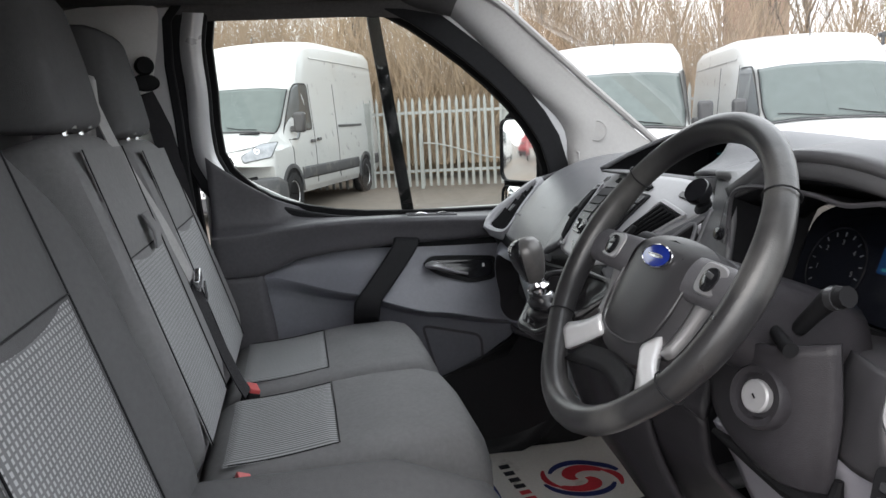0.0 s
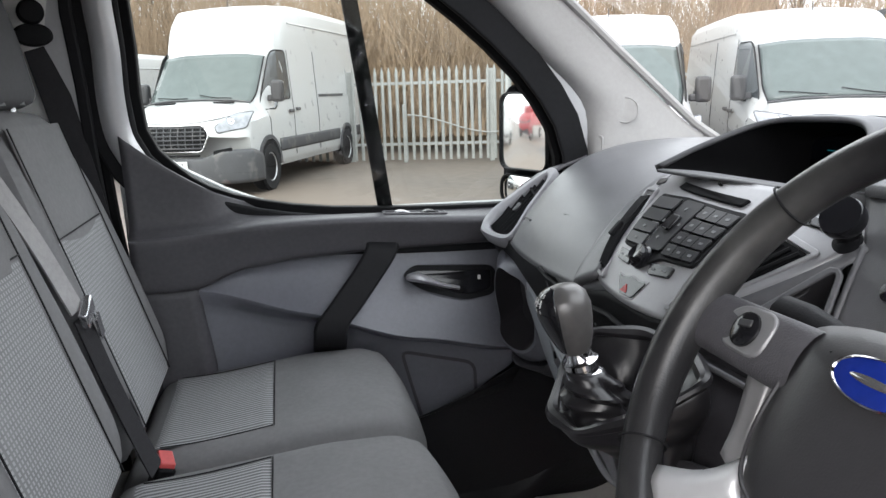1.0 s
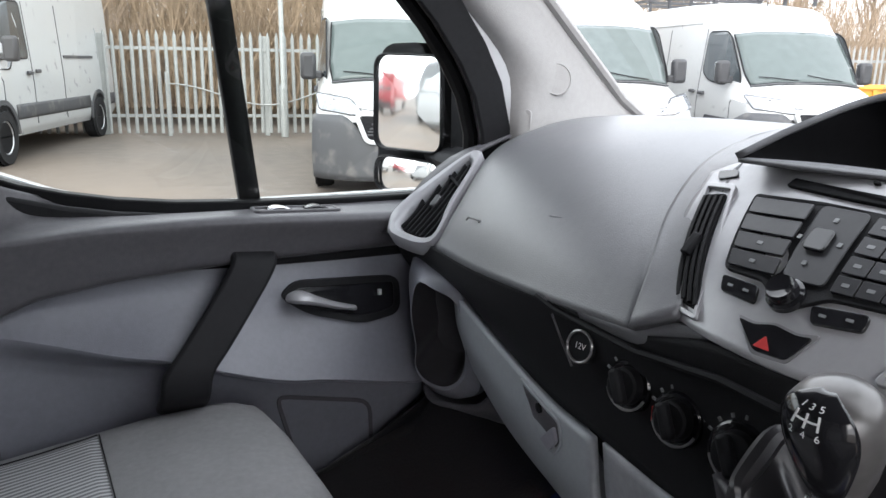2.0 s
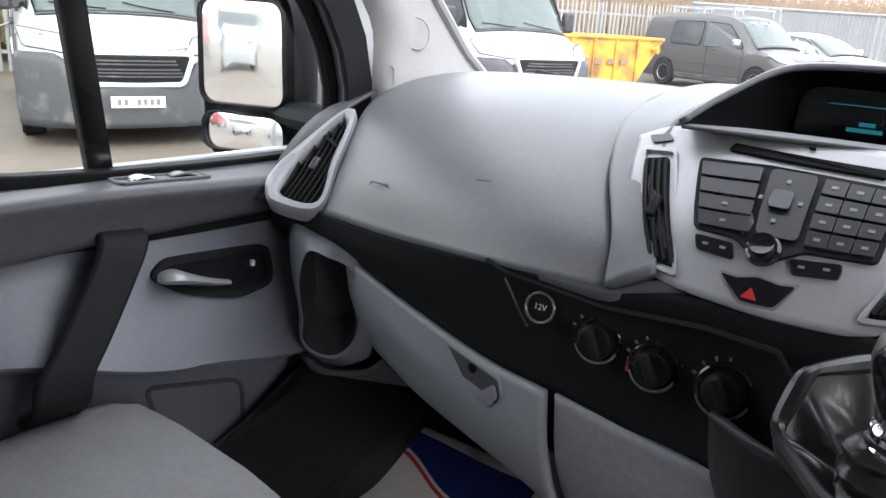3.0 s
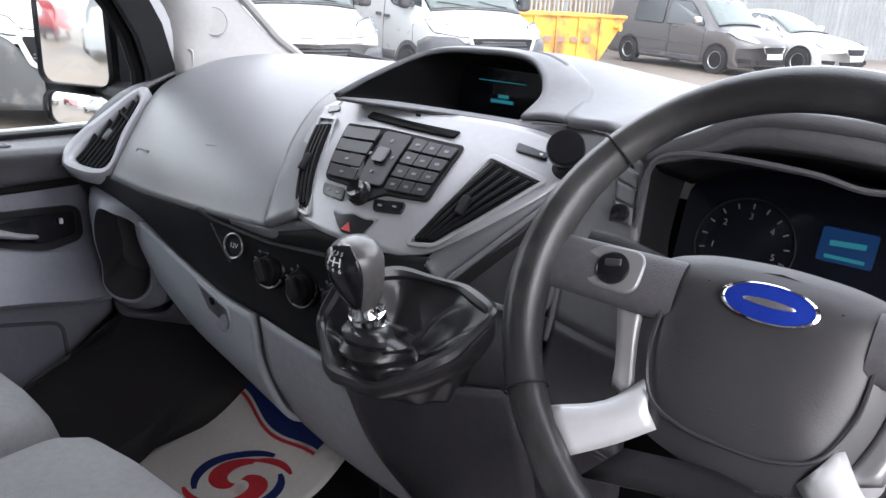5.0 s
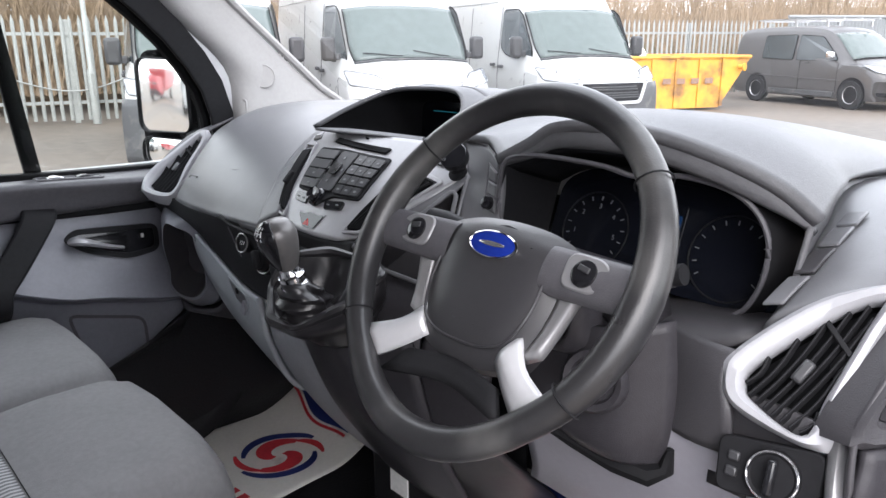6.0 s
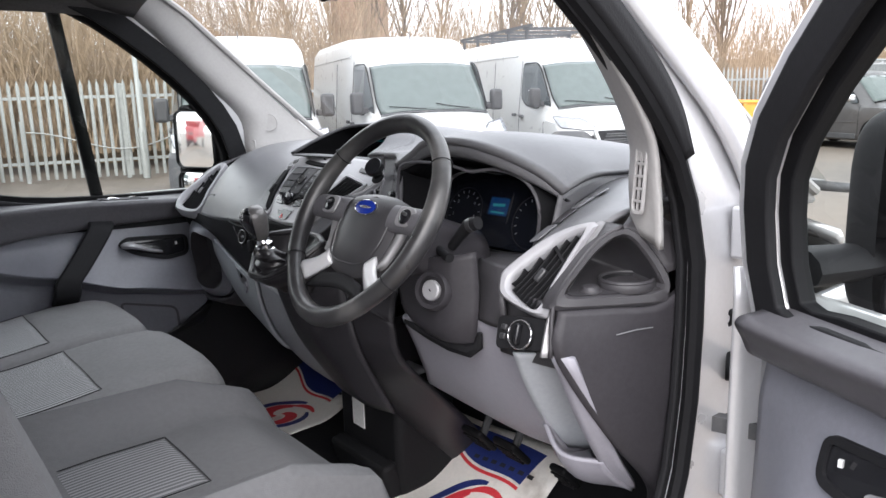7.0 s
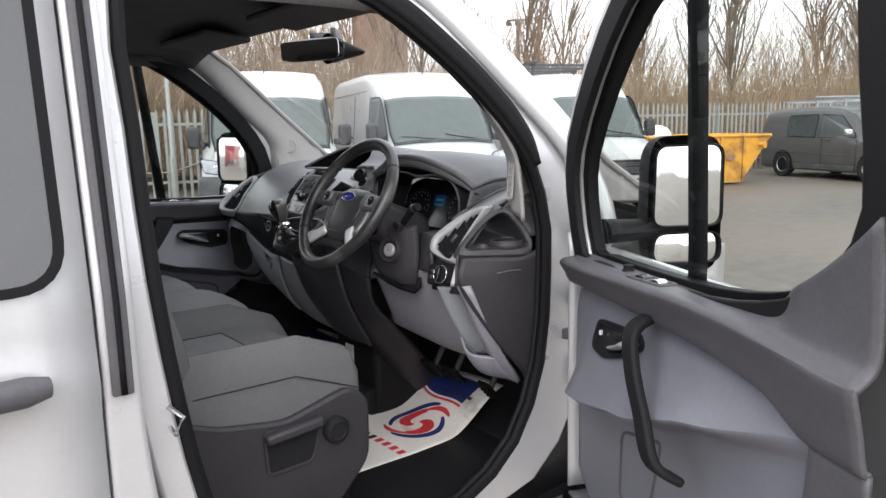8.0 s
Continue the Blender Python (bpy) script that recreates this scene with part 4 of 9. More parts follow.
place(saloon, 20.7, 3.1, 68)

# yellow rubbish skip
SKX, SKY = 15.75, 8.85
skip = thing("rubbish_skip", (SKX, SKY, 0), "battered yellow steel skip with rusty patches", "skip")
sk = pose(SKX, SKY, -0.03, 0, 0, -25)
outer = [(-0.85, 0.08), (-1.6, 1.16), (1.6, 1.16), (0.85, 0.08)]
bm = bmesh.new()
for y in (-0.85, 0.85):
    f = [bm.verts.new(sk @ V((x, y, z))) for x, z in outer]
    bm.faces.new(f)
bm.verts.ensure_lookup_table()
vs = list(bm.verts)
for i, j in ((0, 1), (2, 3), (3, 0)):
    bm.faces.new((vs[i], vs[j], vs[j + 4], vs[i + 4]))
part("tub", bm, M_YELLOW, skip, smooth=False, thick=0.03)
rim = [sk @ V((x, y, 1.17)) for x, y in ((-1.62, -0.87), (1.62, -0.87), (1.62, 0.87), (-1.62, 0.87))]
bm = bmesh.new()
for i in range(4):
    tube([rim[i], rim[(i + 1) % 4]], 0.045, 6, bm=bm)
part("rim", bm, M_YELLOW, skip, smooth=False)
for x in (-0.9, -0.3, 0.3, 0.9):
    part("rib", box(sk @ V((x, -0.88, 0.62)), (0.07, 0.05, 1.05), sk.to_3x3()), M_YELLOW, skip, smooth=False)
for x in (-1.3, 1.3):
    for y in (-0.9, 0.9):
        part("lifting_lug", lathe(((0.05, 0), (0.05, 0.12), (0.09, 0.125), (0.09, 0.15)), Matrix.Translation(sk @ V((x, y, 0.95))) @ Matrix.Rotation(radians(90 if y < 0 else -90), 4, "X"), 12), M_YELLOW, skip)
for i in range(4):
    part("stain_bar", box(sk @ V((-0.55 + 0.36 * i, -0.915, 0.66)), (0.2, 0.008, 0.12), sk.to_3x3()), M_BRICK, skip, "faded dark bars of old lettering", smooth=False)
load = thing("rubble_sack", (SKX, SKY, 1.0), "pale rubble bag lying on top of the skip", "sack")
part("sack", sheet(lambda s, t: sk @ V((-0.9 + 0.42 * math.sin(t * math.pi) * math.cos(s * 6.283) * (1 + 0.15 * math.sin(5 * s)), 0.1 + 0.3 * math.sin(t * math.pi) * math.sin(s * 6.283), 1.2 - 0.26 * math.cos(t * math.pi))), 18, 9, wrap=True), M_PAPER, load)

# vehicles behind, seen in the door mirrors
lorry = thing("box_lorry", (-14, 7, 0), "grey box lorry with a white cab parked behind", "lorry")
part("cargo_box", box((-17.2, 6.9, 2.2), (5.2, 2.4, 2.6), Matrix.Rotation(0.1, 3, "Z")), M_WALL, lorry, smooth=False, bevel=0.04)
part("cab", body_loft([section(-14.5 + a, 0.4, z, 1.1, 1.0, rc=0.15) for a, z in ((0, 2.5), (0.9, 2.5), (1.2, 2.3), (1.5, 1.6), (1.62, 1.2), (1.66, 0.9))]), M_WHITE, lorry)
part("windscreen", box((-13.16, 0, 1.85), (0.05, 1.9, 0.8), Matrix.Rotation(-0.45, 3, "Y")), M_SCREENGL, lorry, smooth=False)
for ob in lorry.children:
    if ob.name.split(".")[0] in ("cab", "windscreen"):
        ob.location = (0, 6.6, 0)
for y in (-1, 1):
    for x in (0.4, -4.2):
        wheel(lorry, x, -0.2 + y, 0.42, 0.26, y, 6)
lorry.location = (-14, 3.9, 0)
redlorry = copy_thing(relay, pose(-11.5, 12.0, 0, 0, 0, 168))
tagged(redlorry, "white panel van parked behind, seen in the mirror", "van")
truck = thing("red_lorry", (-17, 15.2, 0), "red box lorry parked behind", "lorry")
part("cargo_box", box((-18.5, 15.2, 2.3), (6.0, 2.4, 2.6)), M_REDVAN, truck, smooth=False, bevel=0.04)
part("cab", body_loft([section(-15.4 + a, 0.4, z, 1.1, 1.0, rc=0.15) for a, z in ((0, 2.6), (0.9, 2.6), (1.2, 2.4), (1.5, 1.6), (1.62, 1.2), (1.66, 0.9))]), M_REDVAN, truck)
for ob in truck.children:
    if ob.name.split(".")[0] == "cab":
        ob.location = (0, 15.2, 0) if ob.location.length < 0.1 else ob.location
for y in (-1, 1):
    for x in (2.4, -3.2):
        wheel(truck, x, y, 0.42, 0.26, y, 6)
part("windscreen", box((-14.06, 15.2, 1.9), (0.05, 1.9, 0.8), Matrix.Rotation(-0.45, 3, "Y")), M_SCREENGL, truck, smooth=False)
part("bumper", box((-13.72, 15.2, 0.62), (0.12, 2.2, 0.4)), M_BUMPER, truck, bevel=0.04)
truck.location = (-25, 12.1, 0)



# ---------- the van whose cab we are in: shell ----------
cab = thing("van_cab", (0, 0, 0), "silver panel van with an open driver door and grey cab trim", "van")


def flank(x, z, side, lift=0.0):
    """A point on the outer skin, leaning in above the waist."""
    y = 0.975 - 0.12 * max(0.0, z - 1.25) - 0.25 * max(0.0, 0.55 - z) ** 2 - 0.05 * max(0.0, x - 1.2) ** 2 - 0.12 * max(0.0, z - 1.8) ** 2 * 10
    return V((x, side * (y + lift), z))


# driver side aperture: an oval of seal between the pillars, sill and roof
AP = ((-0.268, 1.80), (-0.268, 1.55), (-0.262, 1.27), (-0.235, 1.02), (-0.20, 0.82), (-0.15, 0.66), (-0.04, 0.575), (0.22, 0.56), (0.46, 0.585), (0.64, 0.70), (0.735, 0.90), (0.76, 1.15),
      (0.752, 1.36), (0.69, 1.49), (0.575, 1.615), (0.43, 1.73), (0.28, 1.82), (0.1, 1.865), (-0.16, 1.86))
AP = [cr([V((*AP[(i + k) % len(AP)], 0)) for k in (-1, 0, 1, 2)], 1 / 3 + f / 3).xy for i in range(len(AP)) for f in (0, 0.5)]


def jamb(side):
    """The pressed steel surround of a door opening with its rubber seal."""
    out = [V((p.x + (0.115 if p.x > 0.5 and p.y < 1.5 else 0.09 if p.x > 0.3 and p.y > 1.2 else 0.0), p.y)) for p in grow(AP, 0.075)]

    def skin(a, b, c):
        q = flank(a, b, side, -0.045)
        return q + V((0, -side * c, 0))
    part("door_jamb", ring(out, grow(AP, 0.012), skin, 0.05), M_BODY, cab, "silver painted door surround", bevel=0.008)
    if side < 0:
        part("inner_jamb", ring(grow(AP, 0.02), grow(AP, -0.003), lambda a, b, c: flank(a, b, side, -0.075) + V((0, -side * c, 0)), 0.014), M_BAND, cab, bevel=0.004)
    else:
        wide = [p if q.x > 0.15 and q.y > 1.1 else r for p, q, r in zip(grow(AP, 0.060), AP, grow(AP, 0.02))]
        part("inner_jamb", ring(wide, grow(AP, -0.003), lambda a, b, c: flank(a, b, side, -0.088) + V((0, -side * c, 0)), 0.012), M_BAND, cab, "black inner surround of the closed door", bevel=0.004)
    lip = [flank(p.x, p.y, side, -0.05) for p in AP]
    part("door_seal", tube(lip, 0.0145, 8, closed=True, up=(0, 1, 0)), M_RUBBER, cab, "black rubber door seal")

    # broad dark seal up the windscreen pillar
    far = [p.lerp(q, smooth(1.40, 1.56, q.y)) for p, q in zip(grow(AP, 0.012), grow(AP, 0.046))]
    ids = [i for i in range(len(AP)) if AP[i].x > 0.05 and AP[i].y > 1.42]
    part("pillar_seal", rows_sheet([[flank(AP[i].x, AP[i].y, side, -0.034) for i in ids], [flank(far[i].x, far[i].y, side, -0.030) for i in ids]], 3, 40), M_RUBBER, cab, "black rubber seal up the windscreen pillar", thick=0.006)


jamb(-1)
jamb(1)


def flank_panel(name, side, x0, x1, z0, z1, material, lift=0.0, label="", nx=10, nz=14, thick=0.01):
    return part(name, sheet(lambda s, t: flank(x0 + (x1 - x0) * s, z0 + (z1 - z0) * t, side, lift), nx, nz), material, cab, label, thick=thick)


for side in (-1, 1):
    # B pillar outer skin between the front and the sliding door, following the door edge
    def bskin(s, t, side=side):
        z = 0.42 + 1.5 * t
        xr = -0.376
        xf = -0.315 + 0.10 * max(0.0, (1.05 - z)) ** 1.3 * 1.2
        return flank(xr + (xf - xr) * s, z, side, 0.0)
    part("b_pillar", sheet(bskin, 6, 24), M_BODY, cab, "silver painted B pillar skin", thick=0.03)
    sd = part("sliding_door", sheet(lambda s, t, side=side: flank(-0.384 - 1.35 * s, 0.40 + 1.5 * t, side, 0.002 + 0.012 * math.exp(-((0.40 + 1.5 * t - 1.12) / 0.05) ** 2)), 12, 44), M_BODY, cab, "silver sliding side door", thick=0.03)
    win = roundpoly(((-0.432, 1.30), (-0.432, 1.84), (-1.55, 1.84), (-1.55, 1.30)), 0.07, 6)
    bm = bmesh.new()
    bm.faces.new([bm.verts.new(flank(p.x, p.y, side, 0.012)) for p in win])
    part("side_window", bm, M_PRIV, sd, "dark privacy glass", smooth=False, thick=0.006)
    part("window_seal", ring(grow(win, 0.016), win, lambda a, b, c, side=side: flank(a, b, side, 0.006 + c), 0.012), M_RUBBER, sd, smooth=False)
    part("moulding", sheet(lambda s, t, side=side: flank(-0.365 + 0.036 * s, 1.085 + 0.82 * t, side, 0.012), 2, 14), M_DARK, cab, "black vertical pillar moulding", thick=0.014, bevel=0.003)
    part("moulding_fold", sheet(lambda s, t, side=side: flank(-0.352 + 0.010 * s, 1.087 + 0.81 * t, side, 0.017), 2, 14), M_RUBBER, cab, thick=0.006)
    part("door_handle", tube([flank(-0.466, 1.135, side, 0.035), flank(-0.50, 1.137, side, 0.045), flank(-0.6, 1.137, side, 0.05), flank(-0.7, 1.135, side, 0.035)], [0.018, 0.026, 0.026, 0.02], 10, flat=0.75, up=(0, 1, 0)), M_DARK, sd, "black outer door handle")
    flank_panel("rear_flank", side, -1.745, -3.55, 0.40, 1.9, M_BODY, 0.0, "silver rear side panel", thick=0.03)
    flank_panel("front_wing", side, 0.955, 1.56, 0.72, 1.14, M_BODY, -0.01, "silver front wing", thick=0.02)
    flank_panel("side_sill", side, -3.5, 1.0, 0.3, 0.47, M_BUMPER, 0.004, "black lower sill moulding", nx=30, nz=3, thick=0.03)
    for xw in (1.30, -2.1):
        part("arch_liner", lathe(((0.4, -0.05), (0.4, 0.0)), Matrix.Translation((xw, side * 0.95, 0.36)) @ Matrix.Rotation(radians(-90 * side), 4, "X"), 20), M_RUBBER, cab)
        wheel(cab, xw, side * 0.88, 0.33, 0.22, side, 5)
# latch loop on the driver B pillar and catches on the A pillar jamb
part("latch_loop", tube([(-0.262, -0.945, 0.99), (-0.262, -0.975, 0.985), (-0.245, -0.975, 1.015), (-0.262, -0.945, 1.03)], 0.005, 6), M_SATIN, cab)
for z in (1.148, 0.955):
    part("jamb_grommet", lathe(((0.020, 0), (0.021, 0.004), (0.015, 0.009), (0.008, 0.010), (0.001, 0.006)), posed((0.858, -0.921, z), (-0.35, -1, 0)), 16), M_RUBBER, cab, "black rubber grommet")
for z in (1.30, 0.86):
    hg = part("door_hinge", box((0.875, -0.945, z), (0.05, 0.035, 0.09)), M_BODY, cab, "silver painted steel hinge", bevel=0.006)
    part("hinge_pin", lathe(((0.011, -0.06), (0.011, 0.06)), Matrix.Translation((0.898, -0.958, z)), 10), M_SATIN, hg)
part("harness_boot", tube([(0.865, -0.925, 1.06), (0.885, -0.965, 1.06), (0.89, -1.0, 1.065), (0.875, -1.03, 1.07)], [0.028, 0.022, 0.026, 0.03], 10), M_RUBBER, cab, "black ribbed wiring boot between pillar and door")
part("check_strap", box((0.84, -0.965, 0.965), (0.022, 0.11, 0.028), Matrix.Rotation(0.3, 3, "Z")), M_BUMPER, cab, smooth=False)

# roof, headliner, nose and tail
part("roof_skin", sheet(lambda s, t: V((0.50 - 4.05 * s - 0.06 * (2 * t - 1) ** 2 * (1 - s), (2 * t - 1) * 0.84, 1.985 - 0.09 * abs(2 * t - 1) ** 3 - 0.05 * max(0, 0.12 - s) * 8)), 16, 16), M_BODY, cab, "silver roof", thick=0.015)
part("headliner", sheet(lambda s, t: V((0.46 - 1.1 * s, (2 * t - 1) * 0.80, 1.905 - 0.07 * abs(2 * t - 1) ** 4 - 0.05 * max(0, 0.15 - s) * 6)), 16, 20), M_HEAD, cab, "dark grey cloth headliner", thick=0.012)
for side in (-1, 1):
    part("roof_rail", rows_sheet([[(-0.62, side * 0.80, 1.835), (-0.1, side * 0.80, 1.84), (0.25, side * 0.785, 1.835), (0.46, side * 0.74, 1.86)], [(-0.62, side * 0.845, 1.80), (-0.1, side * 0.845, 1.80), (0.25, side * 0.84, 1.80), (0.44, side * 0.83, 1.78)], [(-0.62, side * 0.87, 1.86), (-0.1, side * 0.87, 1.86), (0.25, side * 0.865, 1.84), (0.44, side * 0.85, 1.79)]], 6, 14), M_HEAD, cab, thick=0.012)
    part("sun_visor", box((0.36, side * 0.40, 1.855), (0.17, 0.46, 0.02), Matrix.Rotation(0.12, 3, "Y")), M_HEAD, cab, "folded dark sun visor", bevel=0.009)
    # windscreen pillar trim with a speaker blank and an air grille
    rear = [(0.29, 0.82, 1.86), (0.42, 0.85, 1.79), (0.595, 0.88, 1.615), (0.718, 0.892, 1.48), (0.762, 0.893, 1.34), (0.764, 0.893, 1.20)]
    mid = [(0.36, 0.75, 1.86), (0.49, 0.785, 1.785), (0.69, 0.815, 1.60), (0.84, 0.828, 1.46), (0.845, 0.818, 1.34), (0.83, 0.818, 1.20)]
    fore = [(0.46, 0.735, 1.885), (0.60, 0.775, 1.80), (0.84, 0.825, 1.605), (1.07, 0.86, 1.42), (1.24, 0.88, 1.32), (1.26, 0.88, 1.20)]
    if side > 0:
        rear = [(x + 0.030 + 0.018 * smooth(1.75, 1.5, z), y - 0.012, z) for x, y, z in rear]
        mid = [(x + 0.012, y, z) for x, y, z in mid]
    else:
        rear = [(0.29, 0.82, 1.86), (0.42, 0.85, 1.79), (0.575, 0.88, 1.615), (0.680, 0.89, 1.48), (0.708, 0.89, 1.38), (0.718, 0.89, 1.285)]
        mid = [(0.36, 0.75, 1.86), (0.48, 0.785, 1.785), (0.65, 0.812, 1.60), (0.755, 0.813, 1.46), (0.775, 0.810, 1.38), (0.785, 0.810, 1.320)]
        fore = fore[:-1] + [(1.25, 0.88, 1.30)]
    rows = [[(x, side * y, z) for x, y, z in r] for r in (rear, mid, fore)]
    pt = part("a_pillar_trim", rows_sheet(rows, 12, 26), M_PILLAR, cab, "pale grey moulded windscreen pillar trim", thick=0.01)
    c = V((0.888, side * 0.829, 1.462))
    nn = (-0.25, -side, 0.12)
    part("pillar_cap", lathe(((0.03, -0.004), (0.03, 0.001), (0.0285, 0.0025), (0.0275, 0.001), (0.002, 0.001)), posed(c, nn), 24), M_PILLAR, pt, "flush round cap")
    g = V((0.826, side * 0.838, 1.345)) if side > 0 else V((0.7005, -0.856, 1.4035))
    gm = posed(g, (-0.85, -side * 0.6, 0.05) if side > 0 else (-0.95, 0.20, 0.08))
    part("air_grille", ring(roundpoly(((-0.013, -0.062), (0.013, -0.062), (0.013, 0.062), (-0.013, 0.062)), 0.01), roundpoly(((-0.009, -0.056), (0.009, -0.056), (0.009, 0.056), (-0.009, 0.056)), 0.008), lambda a, b, q: gm @ V((a, b, q)), 0.006), M_PILLAR, pt, bevel=0.001)
    part("grille_slot", plate(roundpoly(((-0.009, -0.056), (0.009, -0.056), (0.009, 0.056), (-0.009, 0.056)), 0.008), gm, 0.001), M_RUBBER, pt, smooth=False)
    for k in range(5):
        part("grille_bar", box(gm @ V((0, -0.040 + 0.02 * k, 0.003)), (0.018, 0.004, 0.004), gm.to_3x3()), M_PILLAR, pt, smooth=False)
    part("grille_bar", box(gm @ V((0, 0, 0.003)), (0.003, 0.11, 0.004), gm.to_3x3()), M_PILLAR, pt, smooth=False)
    # outer skin of the pillar
    orow = [[(x + dx, side * (y + dy), z + dz) for x, y, z in ((0.28, 0.86, 1.90), (0.46, 0.87, 1.79), (0.66, 0.90, 1.62), (0.82, 0.925, 1.47), (0.93, 0.94, 1.30), (0.96, 0.955, 1.18))] for dx, dy, dz in ((0, 0, 0), (0.07, -0.01, 0.03), (0.12, -0.045, 0.045))]
    part("a_pillar_skin", rows_sheet(orow, 4, 18), M_BODY, cab, "silver outer windscreen pillar", thick=0.012)
    part("screen_seal", tube([(0.475, side * 0.738, 1.888), (0.612, side * 0.778, 1.805), (0.853, side * 0.828, 1.610), (1.083, side * 0.863, 1.425), (1.25, side * 0.882, 1.325)], 0.011, 8), M_PILLAR, cab)
    # pale inner B pillar with a slotted belt runner
    part("b_pillar_trim", rows_sheet([[(-0.27, side * 0.885, 0.62), (-0.27, side * 0.885, 1.1), (-0.275, side * 0.875, 1.5), (-0.275, side * 0.81, 1.86)], [(-0.36, side * 0.862, 0.62), (-0.36, side * 0.862, 1.1), (-0.36, side * 0.85, 1.5), (-0.36, side * 0.79, 1.86)], [(-0.60, side * 0.88, 0.62), (-0.60, side * 0.88, 1.1), (-0.60, side * 0.865, 1.5), (-0.60, side * 0.81, 1.86)]], 8, 18), M_BPIL, cab, "pale grey B pillar trim", thick=0.01)
    part("belt_runner", box((-0.372, side * 0.836, 1.74), (0.04, 0.008, 0.2), Matrix.Rotation(-side * 0.16, 3, "X")), M_BPIL, cab, bevel=0.003)
part("bulkhead", box((-0.66, 0, 1.22), (0.03, 1.72, 1.3)), M_PILLAR, cab, "plain pale bulkhead behind the seats", smooth=False)
part("floor_pan", box((0.25, 0, 0.465), (1.75, 1.74, 0.05)), M_MATT, cab, "black vinyl cab floor", smooth=False)
part("toe_board", rows_sheet([[(0.93, -0.85, 0.488), (0.93, 0, 0.488), (0.93, 0.85, 0.488)], [(1.08, -0.85, 0.56), (1.08, 0, 0.56), (1.08, 0.85, 0.56)], [(1.2, -0.85, 0.78), (1.2, 0, 0.78), (1.2, 0.85, 0.78)], [(1.24, -0.85, 1.2), (1.24, 0, 1.2), (1.24, 0.85, 1.2)]], 12, 6), M_MATT, cab, thick=0.02)
for side in (-1, 1):
    part("footwell_side", rows_sheet([[(0.50, side * 0.885, 0.47), (0.75, side * 0.885, 0.48), (0.95, side * 0.885, 0.50), (1.22, side * 0.88, 0.60)], [(0.64, side * 0.888, 0.62), (0.80, side * 0.888, 0.80), (1.0, side * 0.888, 0.90), (1.22, side * 0.88, 1.0)], [(0.775, side * 0.888, 0.90), (0.80, side * 0.888, 1.0), (0.9, side * 0.888, 1.2), (1.22, side * 0.88, 1.22)]], 8, 12), M_MATT, cab, thick=0.012)
    if side > 0:
        part("kick_panel", rows_sheet([[(-0.2, 0.852, 0.47), (0.4, 0.852, 0.47), (0.9, 0.852, 0.49), (1.22, 0.85, 0.6)], [(-0.2, 0.858, 0.60), (0.4, 0.858, 0.60), (0.80, 0.858, 0.85), (1.22, 0.856, 1.0)], [(0.60, 0.858, 0.80), (0.70, 0.858, 0.95), (0.84, 0.858, 1.2), (1.22, 0.856, 1.22)]], 6, 14), M_MATT, cab, "black kick panel", thick=0.006)
    part("step_trim", rows_sheet([[(-0.2, side * 0.80, 0.492), (0.3, side * 0.80, 0.492), (0.62, side * 0.82, 0.50), (0.80, side * 0.86, 0.60)], [(-0.2, side * 0.90, 0.585), (0.3, side * 0.90, 0.575), (0.60, side * 0.90, 0.60), (0.76, side * 0.90, 0.72)]], 3, 12), M_MATT, cab, thick=0.012)

ws = part("windscreen", sheet(lambda s, t: V((1.37 - 0.10 * (2 * s - 1) ** 2 + (0.52 - 1.37 + 0.06 * (2 * s - 1) ** 2) * t + 0.05 * math.sin(math.pi * t), (2 * s - 1) * (0.90 - 0.15 * t), 1.34 + 0.56 * t)), 16, 10), M_GLASS, cab, "clear windscreen")
ws.visible_shadow = False
part("scuttle_panel", sheet(lambda s, t: V((1.36 + 0.22 * t - 0.1 * (2 * s - 1) ** 2, (2 * s - 1) * 0.90, 1.325 - 0.03 * t)), 12, 2), M_BUMPER, cab, thick=0.02)
part("bonnet", sheet(lambda s, t: V((1.46 + 0.44 * t - 0.14 * (2 * s - 1) ** 2, (2 * s - 1) * (0.90 - 0.12 * t), 1.26 - 0.20 * t - 0.12 * t ** 4 - 0.04 * (2 * s - 1) ** 4)), 14, 8), M_BODY, cab, "silver bonnet", thick=0.02)
part("nose", sheet(lambda s, t: V((1.92 - 0.22 * (2 * s - 1) ** 2 - 0.25 * (2 * s - 1) ** 8 + 0.08 * math.sin(math.pi * t), (2 * s - 1) * 0.94, 0.3 + 0.62 * t)), 16, 6), M_BUMPER, cab, "grey front bumper", thick=0.03)
part("tail_panel", sheet(lambda s, t: V((-3.56, (2 * s - 1) * 0.86, 0.42 + 1.5 * t)), 4, 4), M_BODY, cab, "silver rear doors", thick=0.03)
part("cargo_floor", box((-2.1, 0, 0.45), (2.9, 1.8, 0.05)), M_BUMPER, cab, smooth=False)
part("wiper", tube([(1.40, 0.2, 1.335), (1.36, 0.5, 1.345), (1.26, 0.80, 1.385)], 0.009, 6), M_RUBBER, cab)
part("wiper", tube([(1.42, -0.5, 1.335), (1.42, -0.2, 1.335), (1.42, 0.12, 1.335)], 0.009, 6), M_RUBBER, cab)

